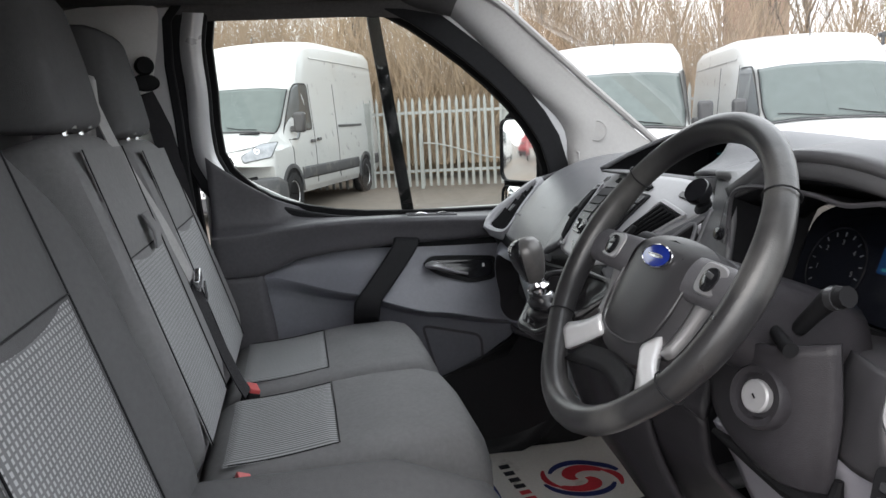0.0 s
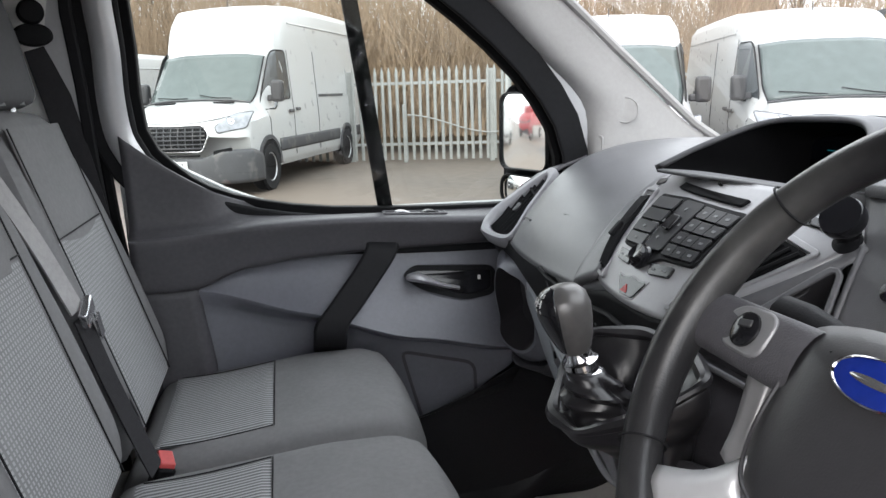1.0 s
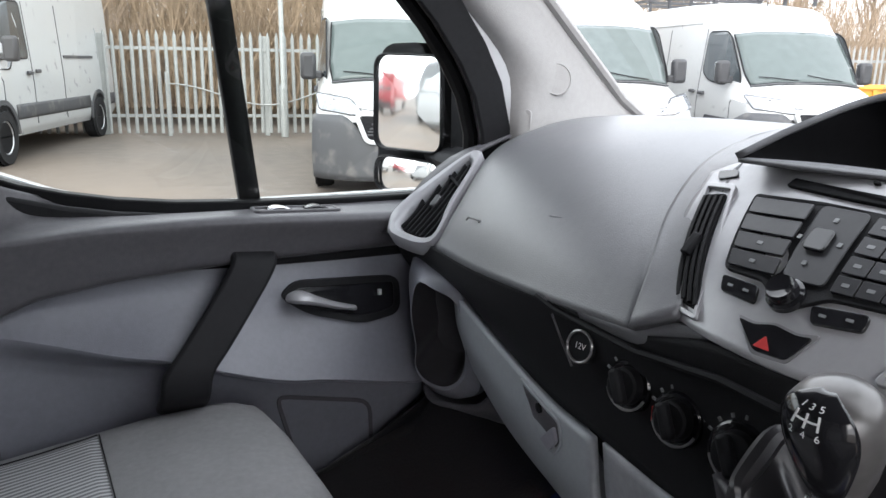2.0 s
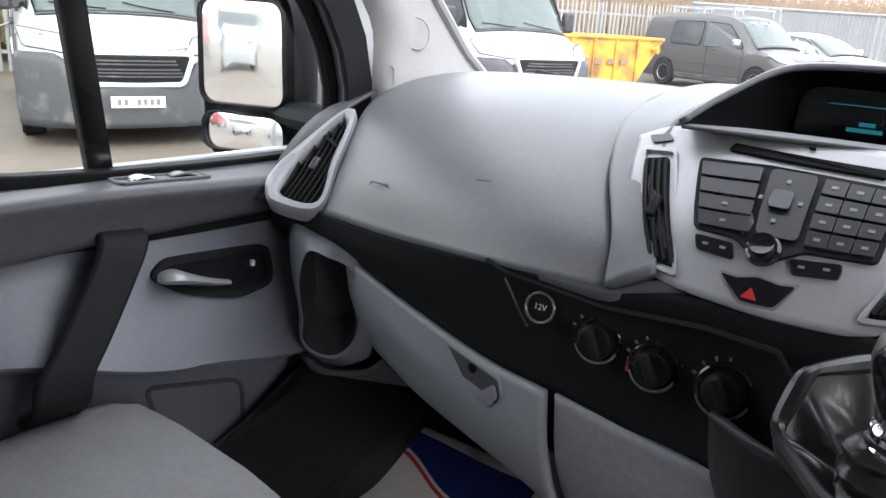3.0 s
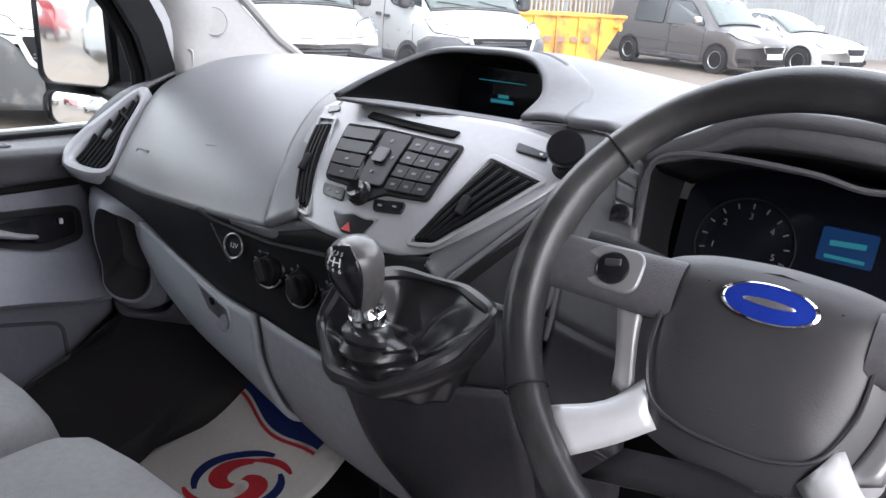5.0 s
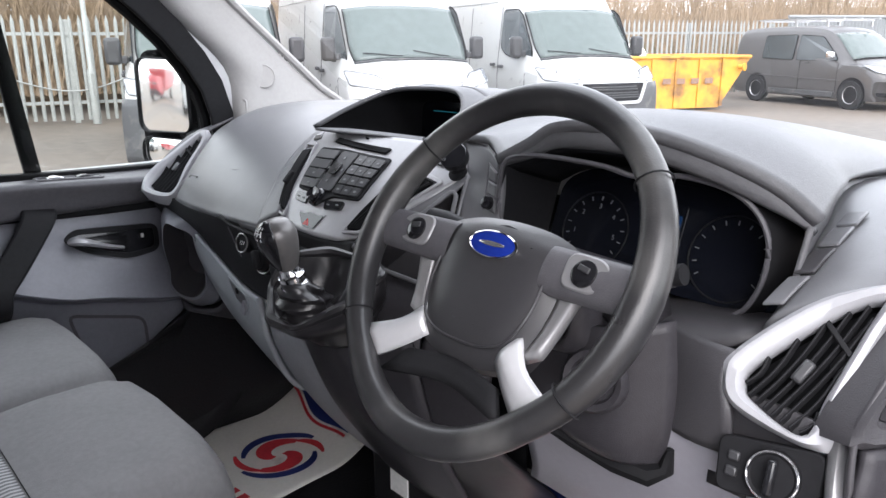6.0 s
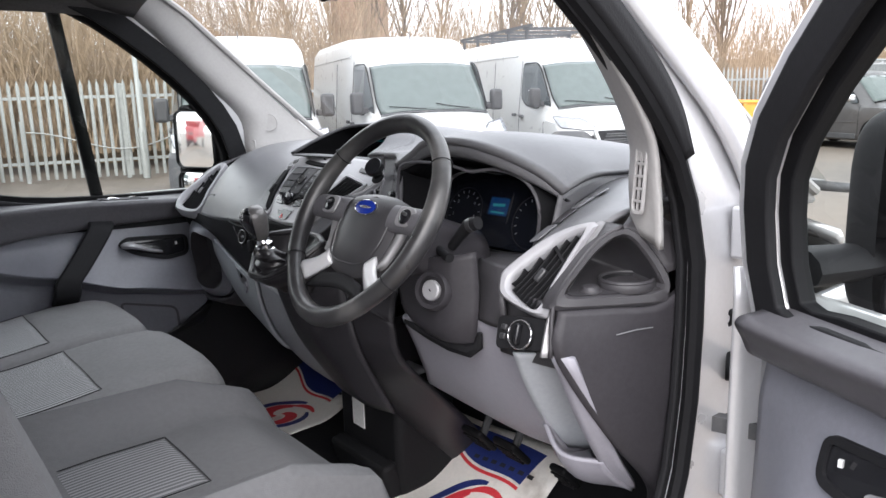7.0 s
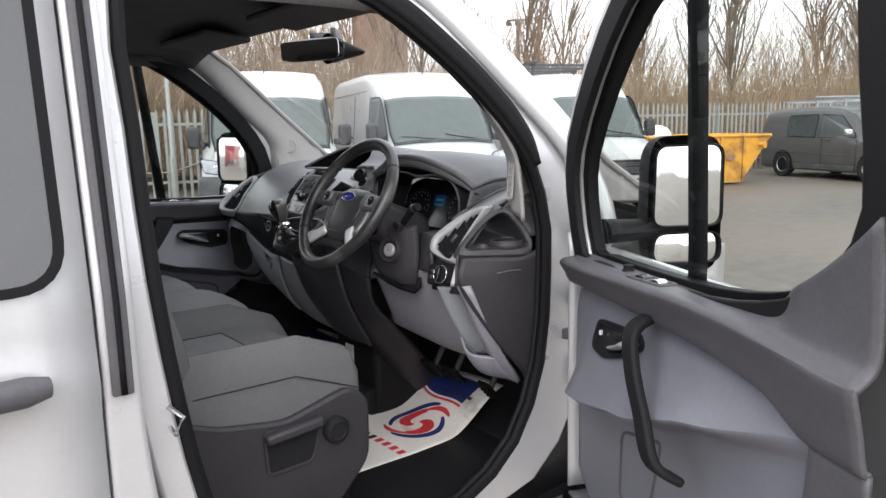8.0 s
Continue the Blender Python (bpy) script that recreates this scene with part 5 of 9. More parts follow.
# rear-view mirror on its stalk
rv = thing("rear_view_mirror", (0.56, -0.05, 1.80), "black rear-view mirror on a moulded windscreen stalk", "mirror")
rm = posed((0.54, -0.06, 1.795), (-0.9, -0.38, -0.06))
part("mirror_shell", sheet(lambda s, t: rm @ V((0.13 * math.copysign(abs(math.cos(6.283 * s)) ** 0.4, math.cos(6.283 * s)) * math.sin(math.pi * min(0.93, 0.08 + 0.9 * t)) ** 0.35, 0.036 * math.copysign(abs(math.sin(6.283 * s)) ** 0.5, math.sin(6.283 * s)) * math.sin(math.pi * min(0.93, 0.08 + 0.9 * t)) ** 0.35, 0.0 - 0.04 * t)), 32, 8, wrap=True), M_GLOSSBLK, rv)
part("mirror_glass", plate(roundpoly(((-0.12, -0.03), (0.12, -0.03), (0.12, 0.03), (-0.12, 0.03)), 0.014), rm, 0.002), M_MIRROR, rv, smooth=False)
part("sensor_housing", sheet(lambda s, t: V((0.60 + 0.10 * t, -0.075 - 0.03 * t + 0.055 * (1 - 0.25 * t) * math.cos(6.283 * s), 1.80 - 0.012 * t + 0.05 * (1 - 0.8 * t) * math.sin(6.283 * s))), 20, 8, wrap=True), M_BAND, rv, "black wedge-shaped sensor housing")
part("stalk", rows_sheet([[(0.575, -0.085, 1.80), (0.60, -0.10, 1.82), (0.60, -0.10, 1.865)], [(0.60, -0.06, 1.775), (0.66, -0.04, 1.775), (0.66, -0.03, 1.86)], [(0.57, 0.02, 1.80), (0.60, 0.045, 1.825), (0.60, 0.05, 1.865)]], 8, 6), M_DARK, rv, thick=0.012)


# ---------- cab doors, built from the hinge rearwards ----------
WIN = ((0.115, 1.245), (0.10, 1.38), (0.135, 1.49), (0.28, 1.645), (0.455, 1.778), (0.62, 1.845), (0.86, 1.852), (1.035, 1.84), (1.052, 1.62), (1.05, 1.455), (1.0, 1.375), (0.93, 1.32), (0.82, 1.282), (0.66, 1.256), (0.4, 1.243), (0.2, 1.24))
WIN = [cr([V((*WIN[(i + k) % len(WIN)], 0)) for k in (-1, 0, 1, 2)], 1 / 3 + f / 3).xy for i in range(len(WIN)) for f in (0, 0.5)]


def along(pts, u):
    """A height read off a line of (u, z) points."""
    for (a, p), (b, q) in zip(pts, pts[1:]):
        if u <= b:
            return p + (q - p) * smooth(0, 1, max(0.0, u - a) / (b - a)) * 0.5 + (q - p) * 0.5 * max(0.0, u - a) / (b - a)
    return pts[-1][1]


def sill_z(u):
    """The height of the glass line at u metres behind the hinge."""
    f = max(0.0, (u - 0.62) / 0.45)
    return 1.240 + 0.012 * u + 0.175 * f ** 2.2


def ledge_z(u):
    """The front edge of the sill ledge."""
    return 1.226 + 0.022 * smooth(0.15, 0.7, u) - 0.012 * smooth(0.75, 1.05, u)


def trim_z(u):
    """Where the dark upper trim ends and the paler lower panel begins."""
    return along(((0.0, 1.160), (0.3, 1.166), (0.55, 1.166), (0.74, 1.160), (0.86, 1.146), (0.975, 1.106)), u)


def rest_z(u):
    """The edge of the arm rest, rising to meet the dark trim at the rear."""
    return along(((0.0, 0.915), (0.14, 0.915), (0.28, 0.930), (0.50, 0.974), (0.73, 1.045), (0.975, 1.104)), u)


def cab_door(name, label, place, glass_label, outer=True):
    """A front door: place(u, i, z) sets it in the world, i inwards from the outer skin."""
    d = thing(name, place(0, 0.03, 1.1), label, "door")

    def lean(u, i, z):
        return place(u, i + 0.12 * max(0.0, z - 1.25), z)

    L = 1.105
    # outer skin below the glass
    part("skin", sheet(lambda s, t: lean(0.0 + L * s, 0.0 + 0.25 * max(0.0, 0.62 - (0.52 + 0.74 * t)) ** 2 + 0.02 * (1 - min(1, 12 * s)) , 0.52 + (0.735 + (sill_z(L * s) - 1.25) * 1.0) * t), 16, 12), M_BODY, d, "silver painted outer skin", thick=0.02)
    # leading and trailing edges
    part("edge", sheet(lambda s, t: lean(0.0, 0.0 + 0.075 * s, 0.56 + 0.72 * t), 3, 12), M_BODY, d, "silver painted door edge", thick=0.008)
    part("edge", sheet(lambda s, t: lean(L, 0.0 + 0.075 * s, 0.56 + 0.87 * t), 3, 12), M_BODY, d, "silver painted door edge", thick=0.008)
    part("edge", sheet(lambda s, t: lean(L * t, 0.0 + 0.075 * s, 0.545), 3, 12), M_BODY, d, "silver painted door edge", thick=0.008)
    # window frame, seal, divider and glass
    part("window_frame", ring(grow(WIN, 0.088), grow(WIN, 0.016), lambda a, b, c: lean(a, 0.012 + c, b), 0.055), M_BODY, d, "silver painted window frame", bevel=0.008)
    if outer:
        part("inner_frame", ring(grow(WIN, 0.074), grow(WIN, 0.022), lambda a, b, c: lean(a, 0.066 + c, b), 0.018), M_BODY, d, "silver painted inner window frame", bevel=0.006)
        part("frame_seal", ring(grow(WIN, 0.056), grow(WIN, 0.002), lambda a, b, c: lean(a, 0.070 + c, b), 0.018), M_BAND, d, "black inner seal", bevel=0.004)
    else:
        part("inner_frame", ring(grow(WIN, 0.098), grow(WIN, 0.006), lambda a, b, c: lean(a, 0.066 + c, b), 0.018), M_BAND, d, "dark inner window surround", bevel=0.006)
    fo, fi = grow(WIN, 0.068), grow(WIN, 0.014)
    rear_ids = [i for i in range(len(WIN)) if WIN[i].x > 0.99 and WIN[i].y > 1.40]
    strip = [(fo[i], fi[i]) for i in rear_ids]
    part("rear_upright", rows_sheet([[lean(q.x, 0.088, q.y) for q, r in strip], [lean(r.x, 0.086, r.y) for q, r in strip]], 2, 20), M_BODY, d, "silver painted rear upright of the frame", thick=0.004)
    part("window_seal", ring(grow(WIN, 0.018), grow(WIN, -0.010), lambda a, b, c: lean(a, 0.026 + c, b), 0.03), M_RUBBER, d, "black rubber glass seal", bevel=0.003)
    part("glass_divider", sheet(lambda s, t: lean(0.515 + 0.084 * t + 0.034 * s, 0.030, 1.235 + 0.61 * t), 2, 8), M_RUBBER, d, "black upright glass divider", thick=0.022)
    bm = bmesh.new()
    bm.faces.new([bm.verts.new(lean(p.x, 0.036, p.y)) for p in WIN])
    gl = part("window_glass", bm, M_DOORGLASS, d, glass_label, smooth=False)
    gl.visible_shadow = False
    # inner trim: a sill ledge, a shaped lower panel with an arm rest swelling and a map pocket

    def depth(u, z):
        """How far the lower panel stands in from the outer skin."""
        top, crest = trim_z(u), rest_z(u)
        swell = smooth(0.06, 0.24, u) * (1 - 0.9 * smooth(0.62, 0.975, u) ** 0.8)
        e = 0.086
        if z > crest:
            f = max(0.0, min(1.0, (top - z) / max(0.004, top - crest)))
            e += 0.092 * swell * (0.35 * f + 0.65 * f ** 2.2)
            e -= 0.010 * smooth(0.30, 0.0, f)
        else:
            e += 0.092 * swell * (1 - smooth(0.0, 0.040, crest - z)) - 0.006 * smooth(0.02, 0.06, crest - z)
        # scooped handle bay
        e -= 0.012 * math.exp(-((u - 0.40) / 0.12) ** 2 - ((z - 1.085) / 0.045) ** 2)
        return e

    u0, u1, ur = (0.085 if outer else 0.05), 1.092, 0.962

    def upper(s, t):
        # up the face of the trim, over the ledge, then up to the glass line
        u = u0 + (u1 - u0) * s
        b, c, g = trim_z(u), ledge_z(u), sill_z(u)
        k = g - c
        h = smooth(0.03, 0.09, k)
        e = 0.006 * smooth(0.9, 1.05, u)
        line = [(0.100, b), (0.113, b + 0.010), (0.124, b + 0.5 * (c - b)), (0.136, c - 0.012), (0.135, c - 0.003), (0.126, c + 0.003), (0.108, c + 0.10 * k + 0.004), (0.080 + 0.020 * h, c + 0.36 * k + 0.004), (0.062 + 0.034 * h, c + 0.70 * k), (0.046 + 0.048 * h, g)]
        q = cr([(i + (e if n < 4 else 0), z, 0) for n, (i, z) in enumerate(line)], t)
        return lean(u, q.x, q.y)
    part("upper_trim", sheet(upper, 56, 36), M_DARK, d, "dark grey sill and upper trim", thick=0.01)

    def rear(s, t):
        # dark trailing panel
        z1 = trim_z(0.975)
        z = 0.60 + (z1 + 0.004 - 0.60) * t
        ua = ur - 0.02 * smooth(1.1, 0.9, z)
        u = ua + (u1 - ua) * s
        top = trim_z(u) + 0.004
        z = min(z, top) if t < 1 else top
        return lean(u, 0.104 + 0.006 * smooth(0.9, 1.05, u) - 0.018 * smooth(0.12, 0.0, s), z)
    part("rear_trim", sheet(rear, 14, 24), M_DARK, d, "dark grey trailing panel", thick=0.01)

    def lower(s, t):
        # rows of the sheet follow the arm rest's crest
        u = u0 + (0.978 - u0) * s
        lo, hi = 0.60 + 0.28 * max(0.0, 0.16 - u) * 3.2, trim_z(u) + 0.012
        c = min(rest_z(u), hi - 0.004)
        if t < 0.4:
            z = lo + (c - 0.062 - lo) * t / 0.4
        elif t < 0.68:
            z = c - 0.062 + 0.062 * (t - 0.4) / 0.28
        else:
            z = c + (hi - c) * (t - 0.68) / 0.32
        return lean(u, depth(u, z), z)
    part("lower_trim", sheet(lower, 64, 72), M_DOORLOW, d, "mid grey lower panel with arm rest", thick=0.008)
    # loudspeaker cover
    sp = roundpoly(((0.33, 0.69), (0.335, 0.865), (0.525, 0.915), (0.47, 0.70)), 0.03, 4)
    part("speaker_cover", ring(sp, grow(sp, -0.008), lambda a, b, c: lean(a, depth(a, b) + c - 0.001, b), 0.004), M_DARK, d, "flat loudspeaker cover edge", bevel=0.001)
    # pull strap from sill to arm rest
    if outer:
        st = [(0.505, 0.10, 1.180), (0.525, 0.155, 1.155), (0.575, 0.178, 1.095), (0.64, 0.190, 1.025), (0.690, 0.195, 0.960), (0.705, 0.15, 0.925)]
    else:
        st = [(0.556, 0.100, 1.185), (0.562, 0.130, 1.168), (0.600, 0.152, 1.120), (0.655, 0.180, 1.058), (0.684, 0.192, 1.026), (0.690, 0.186, 0.990), (0.690, 0.130, 0.948)]
    ctr = [lean(*cr(st, i / 24)) for i in range(25)]
    part("pull_handle", band(ctr, 0.05 if outer else 0.074, (place(1, 0, 1.12) - place(0, 0, 1.0)), 0.018), M_BAND, d, "black pull handle", bevel=0.006)
    # release handle in its oval bezel
    def hb(a, b, c):
        return lean(a, depth(a, b) + c, b)
    sh = -0.045 if outer else 0.0
    ov = roundpoly([(a + sh, z) for a, z in ((0.285, 1.108), (0.292, 1.044), (0.37, 1.036), (0.47, 1.066), (0.515, 1.100), (0.485, 1.122))], 0.024, 5)
    part("handle_bezel", ring(ov, grow(ov, -0.011), lambda a, b, c: hb(a, b, c - 0.002), 0.009), M_BAND, d, bevel=0.003)
    bm = bmesh.new()
    bm.faces.new([bm.verts.new(hb(p.x, p.y, 0.002)) for p in grow(ov, -0.008)])
    part("handle_cup", bm, M_GLOSSBLK, d, smooth=False, thick=0.002)
    lv = [(a + sh, i, z) for a, i, z in ((0.498, 0.010, 1.098), (0.482, 0.026, 1.100), (0.455, 0.026, 1.090), (0.415, 0.017, 1.074), (0.380, 0.010, 1.064))]
    part("release_lever", tube([lean(u, depth(u, z) + i, z) for u, i, z in [cr(lv, k / 12) for k in range(13)]], [0.013, 0.018, 0.020, 0.020, 0.019, 0.017, 0.015, 0.0135, 0.012, 0.011, 0.010, 0.009, 0.008], 10, flat=0.55), M_SILVER, d, "satin silver release lever")
    lk = part("lock_switch", box((0, 0, 0), (0.028, 0.012, 0.040)), M_BAND, d, bevel=0.003)
    lk.location = hb(0.330 + sh, 1.075, 0.006) - d.location
    part("switch_mark", box(hb(0.330 + sh, 1.085, 0.014), (0.006, 0.006, 0.010)), M_INK, d, smooth=False)
    # window switch pack on the ledge
    def led(a, b):
        z = ledge_z(a) + 0.10 * (sill_z(a) - ledge_z(a))
        return lean(a, 0.088 + b, z - 0.006)
    sw = roundpoly(((0.40, -0.02), (0.40, 0.024), (0.55, 0.024), (0.55, -0.02)), 0.012, 4)
    part("switch_bezel", ring(sw, grow(sw, -0.007), lambda a, b, c: led(a, b) + V((0, 0, 0.008 + c)), 0.006), M_DARK, d, bevel=0.002)
    bm = bmesh.new()
    bm.faces.new([bm.verts.new(led(p.x, p.y) + V((0, 0, 0.009))) for p in grow(sw, -0.006)])
    part("switch_well", bm, M_RUBBER, d, smooth=False, thick=0.002)
    for a in (0.44, 0.505):
        k = part("window_switch", sheet(lambda s, t, a=a: led(a - 0.02 + 0.04 * s, -0.011 + 0.022 * t) + V((0, 0, 0.013 + 0.005 * math.sin(math.pi * s))), 6, 4), M_KEY if a < 0.47 else M_SATIN, d, thick=0.004)
    if outer:
        part("mirror_switch", lathe(((0.015, 0), (0.014, 0.008), (0.011, 0.011), (0.011, 0.02), (0.002, 0.022)), Matrix.Translation(led(0.345, -0.012) + V((0, 0, 0.006))), 16), M_BAND, d, "black rotary mirror switch")
    # door mirror, its glass turned towards the driver
    toe = 0.15 if outer else 0.42
    mr = part("door_mirror", sheet(lambda s, t: mirror_shell(place, s, t, toe), 28, 10, wrap=True), M_BAND, d, "tall black door mirror with two glasses")
    part("mirror_arm", tube([lean(0.05, -0.0, 1.285), place(0.05, -0.09, 1.285), place(0.045, -0.17, 1.29)], [0.055, 0.048, 0.045], 12, flat=0.6), M_BAND, mr)
    for z0, z1, nm in ((1.300, 1.505, "main_glass"), (1.205, 1.280, "wide_angle_glass")):
        o = roundpoly(((-0.088, z0), (-0.089, z1), (0.080, z1 - 0.004), (0.086, z0)), 0.03, 6)
        tiltz = 0.04 if nm == "main_glass" else 0.12

        def mg(a, b, c, tz=tiltz, zc=(z0 + z1) / 2):
            return place(0.105 + 0.006 + c - tz * (b - zc) * 0.5 - toe * a, -0.197 + a, b)
        # convex glass
        bm = bmesh.new()
        zc, curve = (z0 + z1) / 2, 1.3 if nm == "main_glass" else 0.45
        rings = []
        for k in range(7):
            q = max(0.02, 1 - k / 6)
            rings.append([bm.verts.new(mg(p.x * q, zc + (p.y - zc) * q, 0.007 - ((p.x * q) ** 2 + ((p.y - zc) * q) ** 2) / (2 * curve))) for p in o])
        for r0, r1 in zip(rings, rings[1:]):
            for n in range(len(o)):
                bm.faces.new((r0[n], r0[(n + 1) % len(o)], r1[(n + 1) % len(o)], r1[n]))
        bm.faces.new(rings[-1])
        part(nm, bm, M_MIRROR, mr)
        part("glass_rim", ring(grow(o, 0.004), o, lambda a, b, c: mg(a, b, c), 0.010), M_RUBBER, mr, bevel=0.003)
    part("mirror_indicator", box(place(-0.02, -0.285, 1.30), (0.03, 0.02, 0.09)), M_LAMP, mr, bevel=0.006)
    return d


def mirror_shell(place, s, t, toe):
    a = 2 * math.pi * s
    k = 0.4
    w = 0.097 * math.copysign(abs(math.cos(a)) ** k, math.cos(a))
    h = 0.177 * math.copysign(abs(math.sin(a)) ** k, math.sin(a))
    f = (1 - t ** 4 * 0.45) if t < 1 else 0.0
    return place(0.105 - 0.105 * t - toe * w * f, -0.197 + w * f, 1.353 + h * f)


M_DOORLOW = mat("mid_grey_door_plastic", (0.168, 0.170, 0.195), 0.36, bump=0.25, bump_scale=700, vary=0.07)
cab_door("passenger_door", "closed passenger door with grey trim and clear window", lambda u, i, z: V((0.87 - u, 0.975 - i, z)), "clear rain-spotted door glass", False)
DC, DS = math.cos(radians(244.8)), math.sin(radians(244.8))
cab_door("driver_door", "wide open driver door with grey trim and tall mirror", lambda u, i, z: V((0.87 + DC * u - 0.905 * i, -1.004 + DS * u + 0.4255 * i, z - 0.025)), "clear door glass", True)


# ---------- dashboard ----------
dash = thing("dashboard", (0.9, 0, 1.1), "grey moulded van dashboard with silver centre panel", "dashboard")

# passenger pad, lower edge to screen, at four places across
pad_rows = [
    [(0.584, 0.746, 1.190), (0.645, 0.768, 1.256), (0.708, 0.793, 1.320), (0.79, 0.825, 1.355), (0.92, 0.85, 1.378), (1.12, 0.86, 1.375), (1.36, 0.87, 1.34)],
    [(0.567, 0.695, 1.196), (0.612, 0.705, 1.262), (0.688, 0.715, 1.335), (0.785, 0.735, 1.379), (0.92, 0.75, 1.398), (1.12, 0.76, 1.390), (1.38, 0.77, 1.345)],
    [(0.542, 0.56, 1.203), (0.578, 0.565, 1.268), (0.655, 0.57, 1.335), (0.755, 0.57, 1.382), (0.90, 0.57, 1.404), (1.12, 0.57, 1.398), (1.40, 0.57, 1.35)],
    [(0.519, 0.37, 1.219), (0.557, 0.365, 1.272), (0.635, 0.36, 1.328), (0.75, 0.355, 1.378), (0.90, 0.35, 1.404), (1.12, 0.35, 1.400), (1.41, 0.35, 1.352)],
    [(0.519, 0.212, 1.228), (0.560, 0.235, 1.275), (0.64, 0.285, 1.328), (0.752, 0.322, 1.378), (0.90, 0.322, 1.405), (1.12, 0.32, 1.402), (1.42, 0.32, 1.353)],
]
part("passenger_pad", rows_sheet(pad_rows, 40, 44), M_PAD, dash, "grained grey airbag cover", thick=0.012)
# dark line laid on the pad for the shade of its moulded groove
part("groove_shade", tube([(0.5935, 0.45, 1.2965), (0.5960, 0.40, 1.2985), (0.6005, 0.34, 1.2990)], 0.0030, 6, flat=0.5), M_DARK, dash)
part("pad_mark", tube([(0.5745, 0.63, 1.2585), (0.579, 0.63, 1.2625), (0.580, 0.60, 1.263), (0.577, 0.598, 1.261)], 0.0014, 5), M_DARK, dash)

# panel between the passenger pad and the centre panel, then the top across to the driver
shoulder = [
    [(0.521, 0.209, 1.227), (0.560, 0.232, 1.274), (0.64, 0.282, 1.327), (0.752, 0.319, 1.377), (0.90, 0.319, 1.404), (1.12, 0.317, 1.401), (1.42, 0.317, 1.352)],
    [(0.522, 0.19, 1.237), (0.572, 0.222, 1.283), (0.652, 0.262, 1.338), (0.735, 0.272, 1.382), (0.88, 0.24, 1.41), (1.12, 0.22, 1.405), (1.42, 0.22, 1.353)],
    [(0.535, 0.165, 1.25), (0.59, 0.19, 1.30), (0.665, 0.225, 1.36), (0.73, 0.225, 1.395), (0.88, 0.19, 1.42), (1.12, 0.16, 1.41), (1.42, 0.15, 1.353)],
]
part("shoulder_skirt", rows_sheet([[(0.519, 0.30, 1.222), (0.519, 0.212, 1.228), (0.528, 0.18, 1.244), (0.535, 0.13, 1.252)], [(0.528, 0.30, 1.206), (0.528, 0.212, 1.206), (0.53, 0.18, 1.212), (0.534, 0.13, 1.232)]], 3, 12), M_PAD, dash, thick=0.006)
part("centre_shoulder", rows_sheet(shoulder, 10, 36), M_PAD, dash, thick=0.012)
top_rows = [
    [(0.73, 0.225, 1.395), (0.88, 0.19, 1.42), (1.12, 0.16, 1.41), (1.42, 0.15, 1.353)],
    [(0.815, 0.14, 1.455), (0.93, 0.12, 1.448), (1.12, 0.1, 1.422), (1.42, 0.08, 1.354)],
    [(0.835, 0.05, 1.460), (0.95, 0.05, 1.450), (1.12, 0.04, 1.424), (1.42, 0.02, 1.354)],
    [(0.825, -0.03, 1.457), (0.94, -0.04, 1.446), (1.12, -0.04, 1.42), (1.42, -0.06, 1.354)],
    [(0.80, -0.10, 1.418), (0.90, -0.11, 1.424), (1.12, -0.12, 1.412), (1.42, -0.14, 1.354)],
    [(0.703, -0.13, 1.400), (0.84, -0.17, 1.406), (1.10, -0.2, 1.398), (1.42, -0.22, 1.353)],
    [(0.690, -0.195, 1.400), (0.80, -0.24, 1.408), (1.08, -0.28, 1.398), (1.42, -0.3, 1.352)],
    [(0.648, -0.26, 1.382), (0.78, -0.30, 1.416), (1.06, -0.34, 1.404), (1.42, -0.36, 1.352)],
]
part("top_pad", rows_sheet(top_rows, 44, 22), M_TOPD, dash, "grey soft dashboard top", thick=0.012)
# display hood: brow over the recessed screen
brow = [(0.640, 0.205, 1.397), (0.70, 0.175, 1.430), (0.765, 0.135, 1.459), (0.79, 0.06, 1.465), (0.795, -0.005, 1.4625), (0.775, -0.045, 1.445), (0.742, -0.066, 1.420), (0.700, -0.068, 1.397)]
back = [(0.735, 0.226, 1.398), (0.78, 0.18, 1.435), (0.82, 0.14, 1.457), (0.84, 0.06, 1.4625), (0.84, -0.03, 1.459), (0.825, -0.085, 1.438), (0.795, -0.112, 1.419), (0.703, -0.131, 1.401)]
part("display_brow", rows_sheet([brow, [V(a) * 0.5 + V(b) * 0.5 + V((0, 0, 0.003)) for a, b in zip(brow, back)], back], 8, 40), M_TOPD, dash, "grey brow over the display", thick=0.007)
lowlip = [(0.640, 0.205, 1.397), (0.650, 0.13, 1.3965), (0.664, 0.05, 1.3965), (0.680, -0.02, 1.395), (0.688, -0.075, 1.393)]
sill = [(0.646, 0.198, 1.399), (0.668, 0.13, 1.4005), (0.680, 0.05, 1.4000), (0.696, -0.02, 1.398), (0.702, -0.066, 1.397)]
part("display_sill", rows_sheet([lowlip, sill], 3, 20), M_TOPD, dash, thick=0.004)
part("brow_foot", rows_sheet([[(0.687, -0.064, 1.3925), (0.690, -0.098, 1.388), (0.698, -0.136, 1.378)], [(0.701, -0.064, 1.3985), (0.702, -0.10, 1.4005), (0.704, -0.136, 1.4005)]], 3, 10), M_TOPD, dash, thick=0.004)
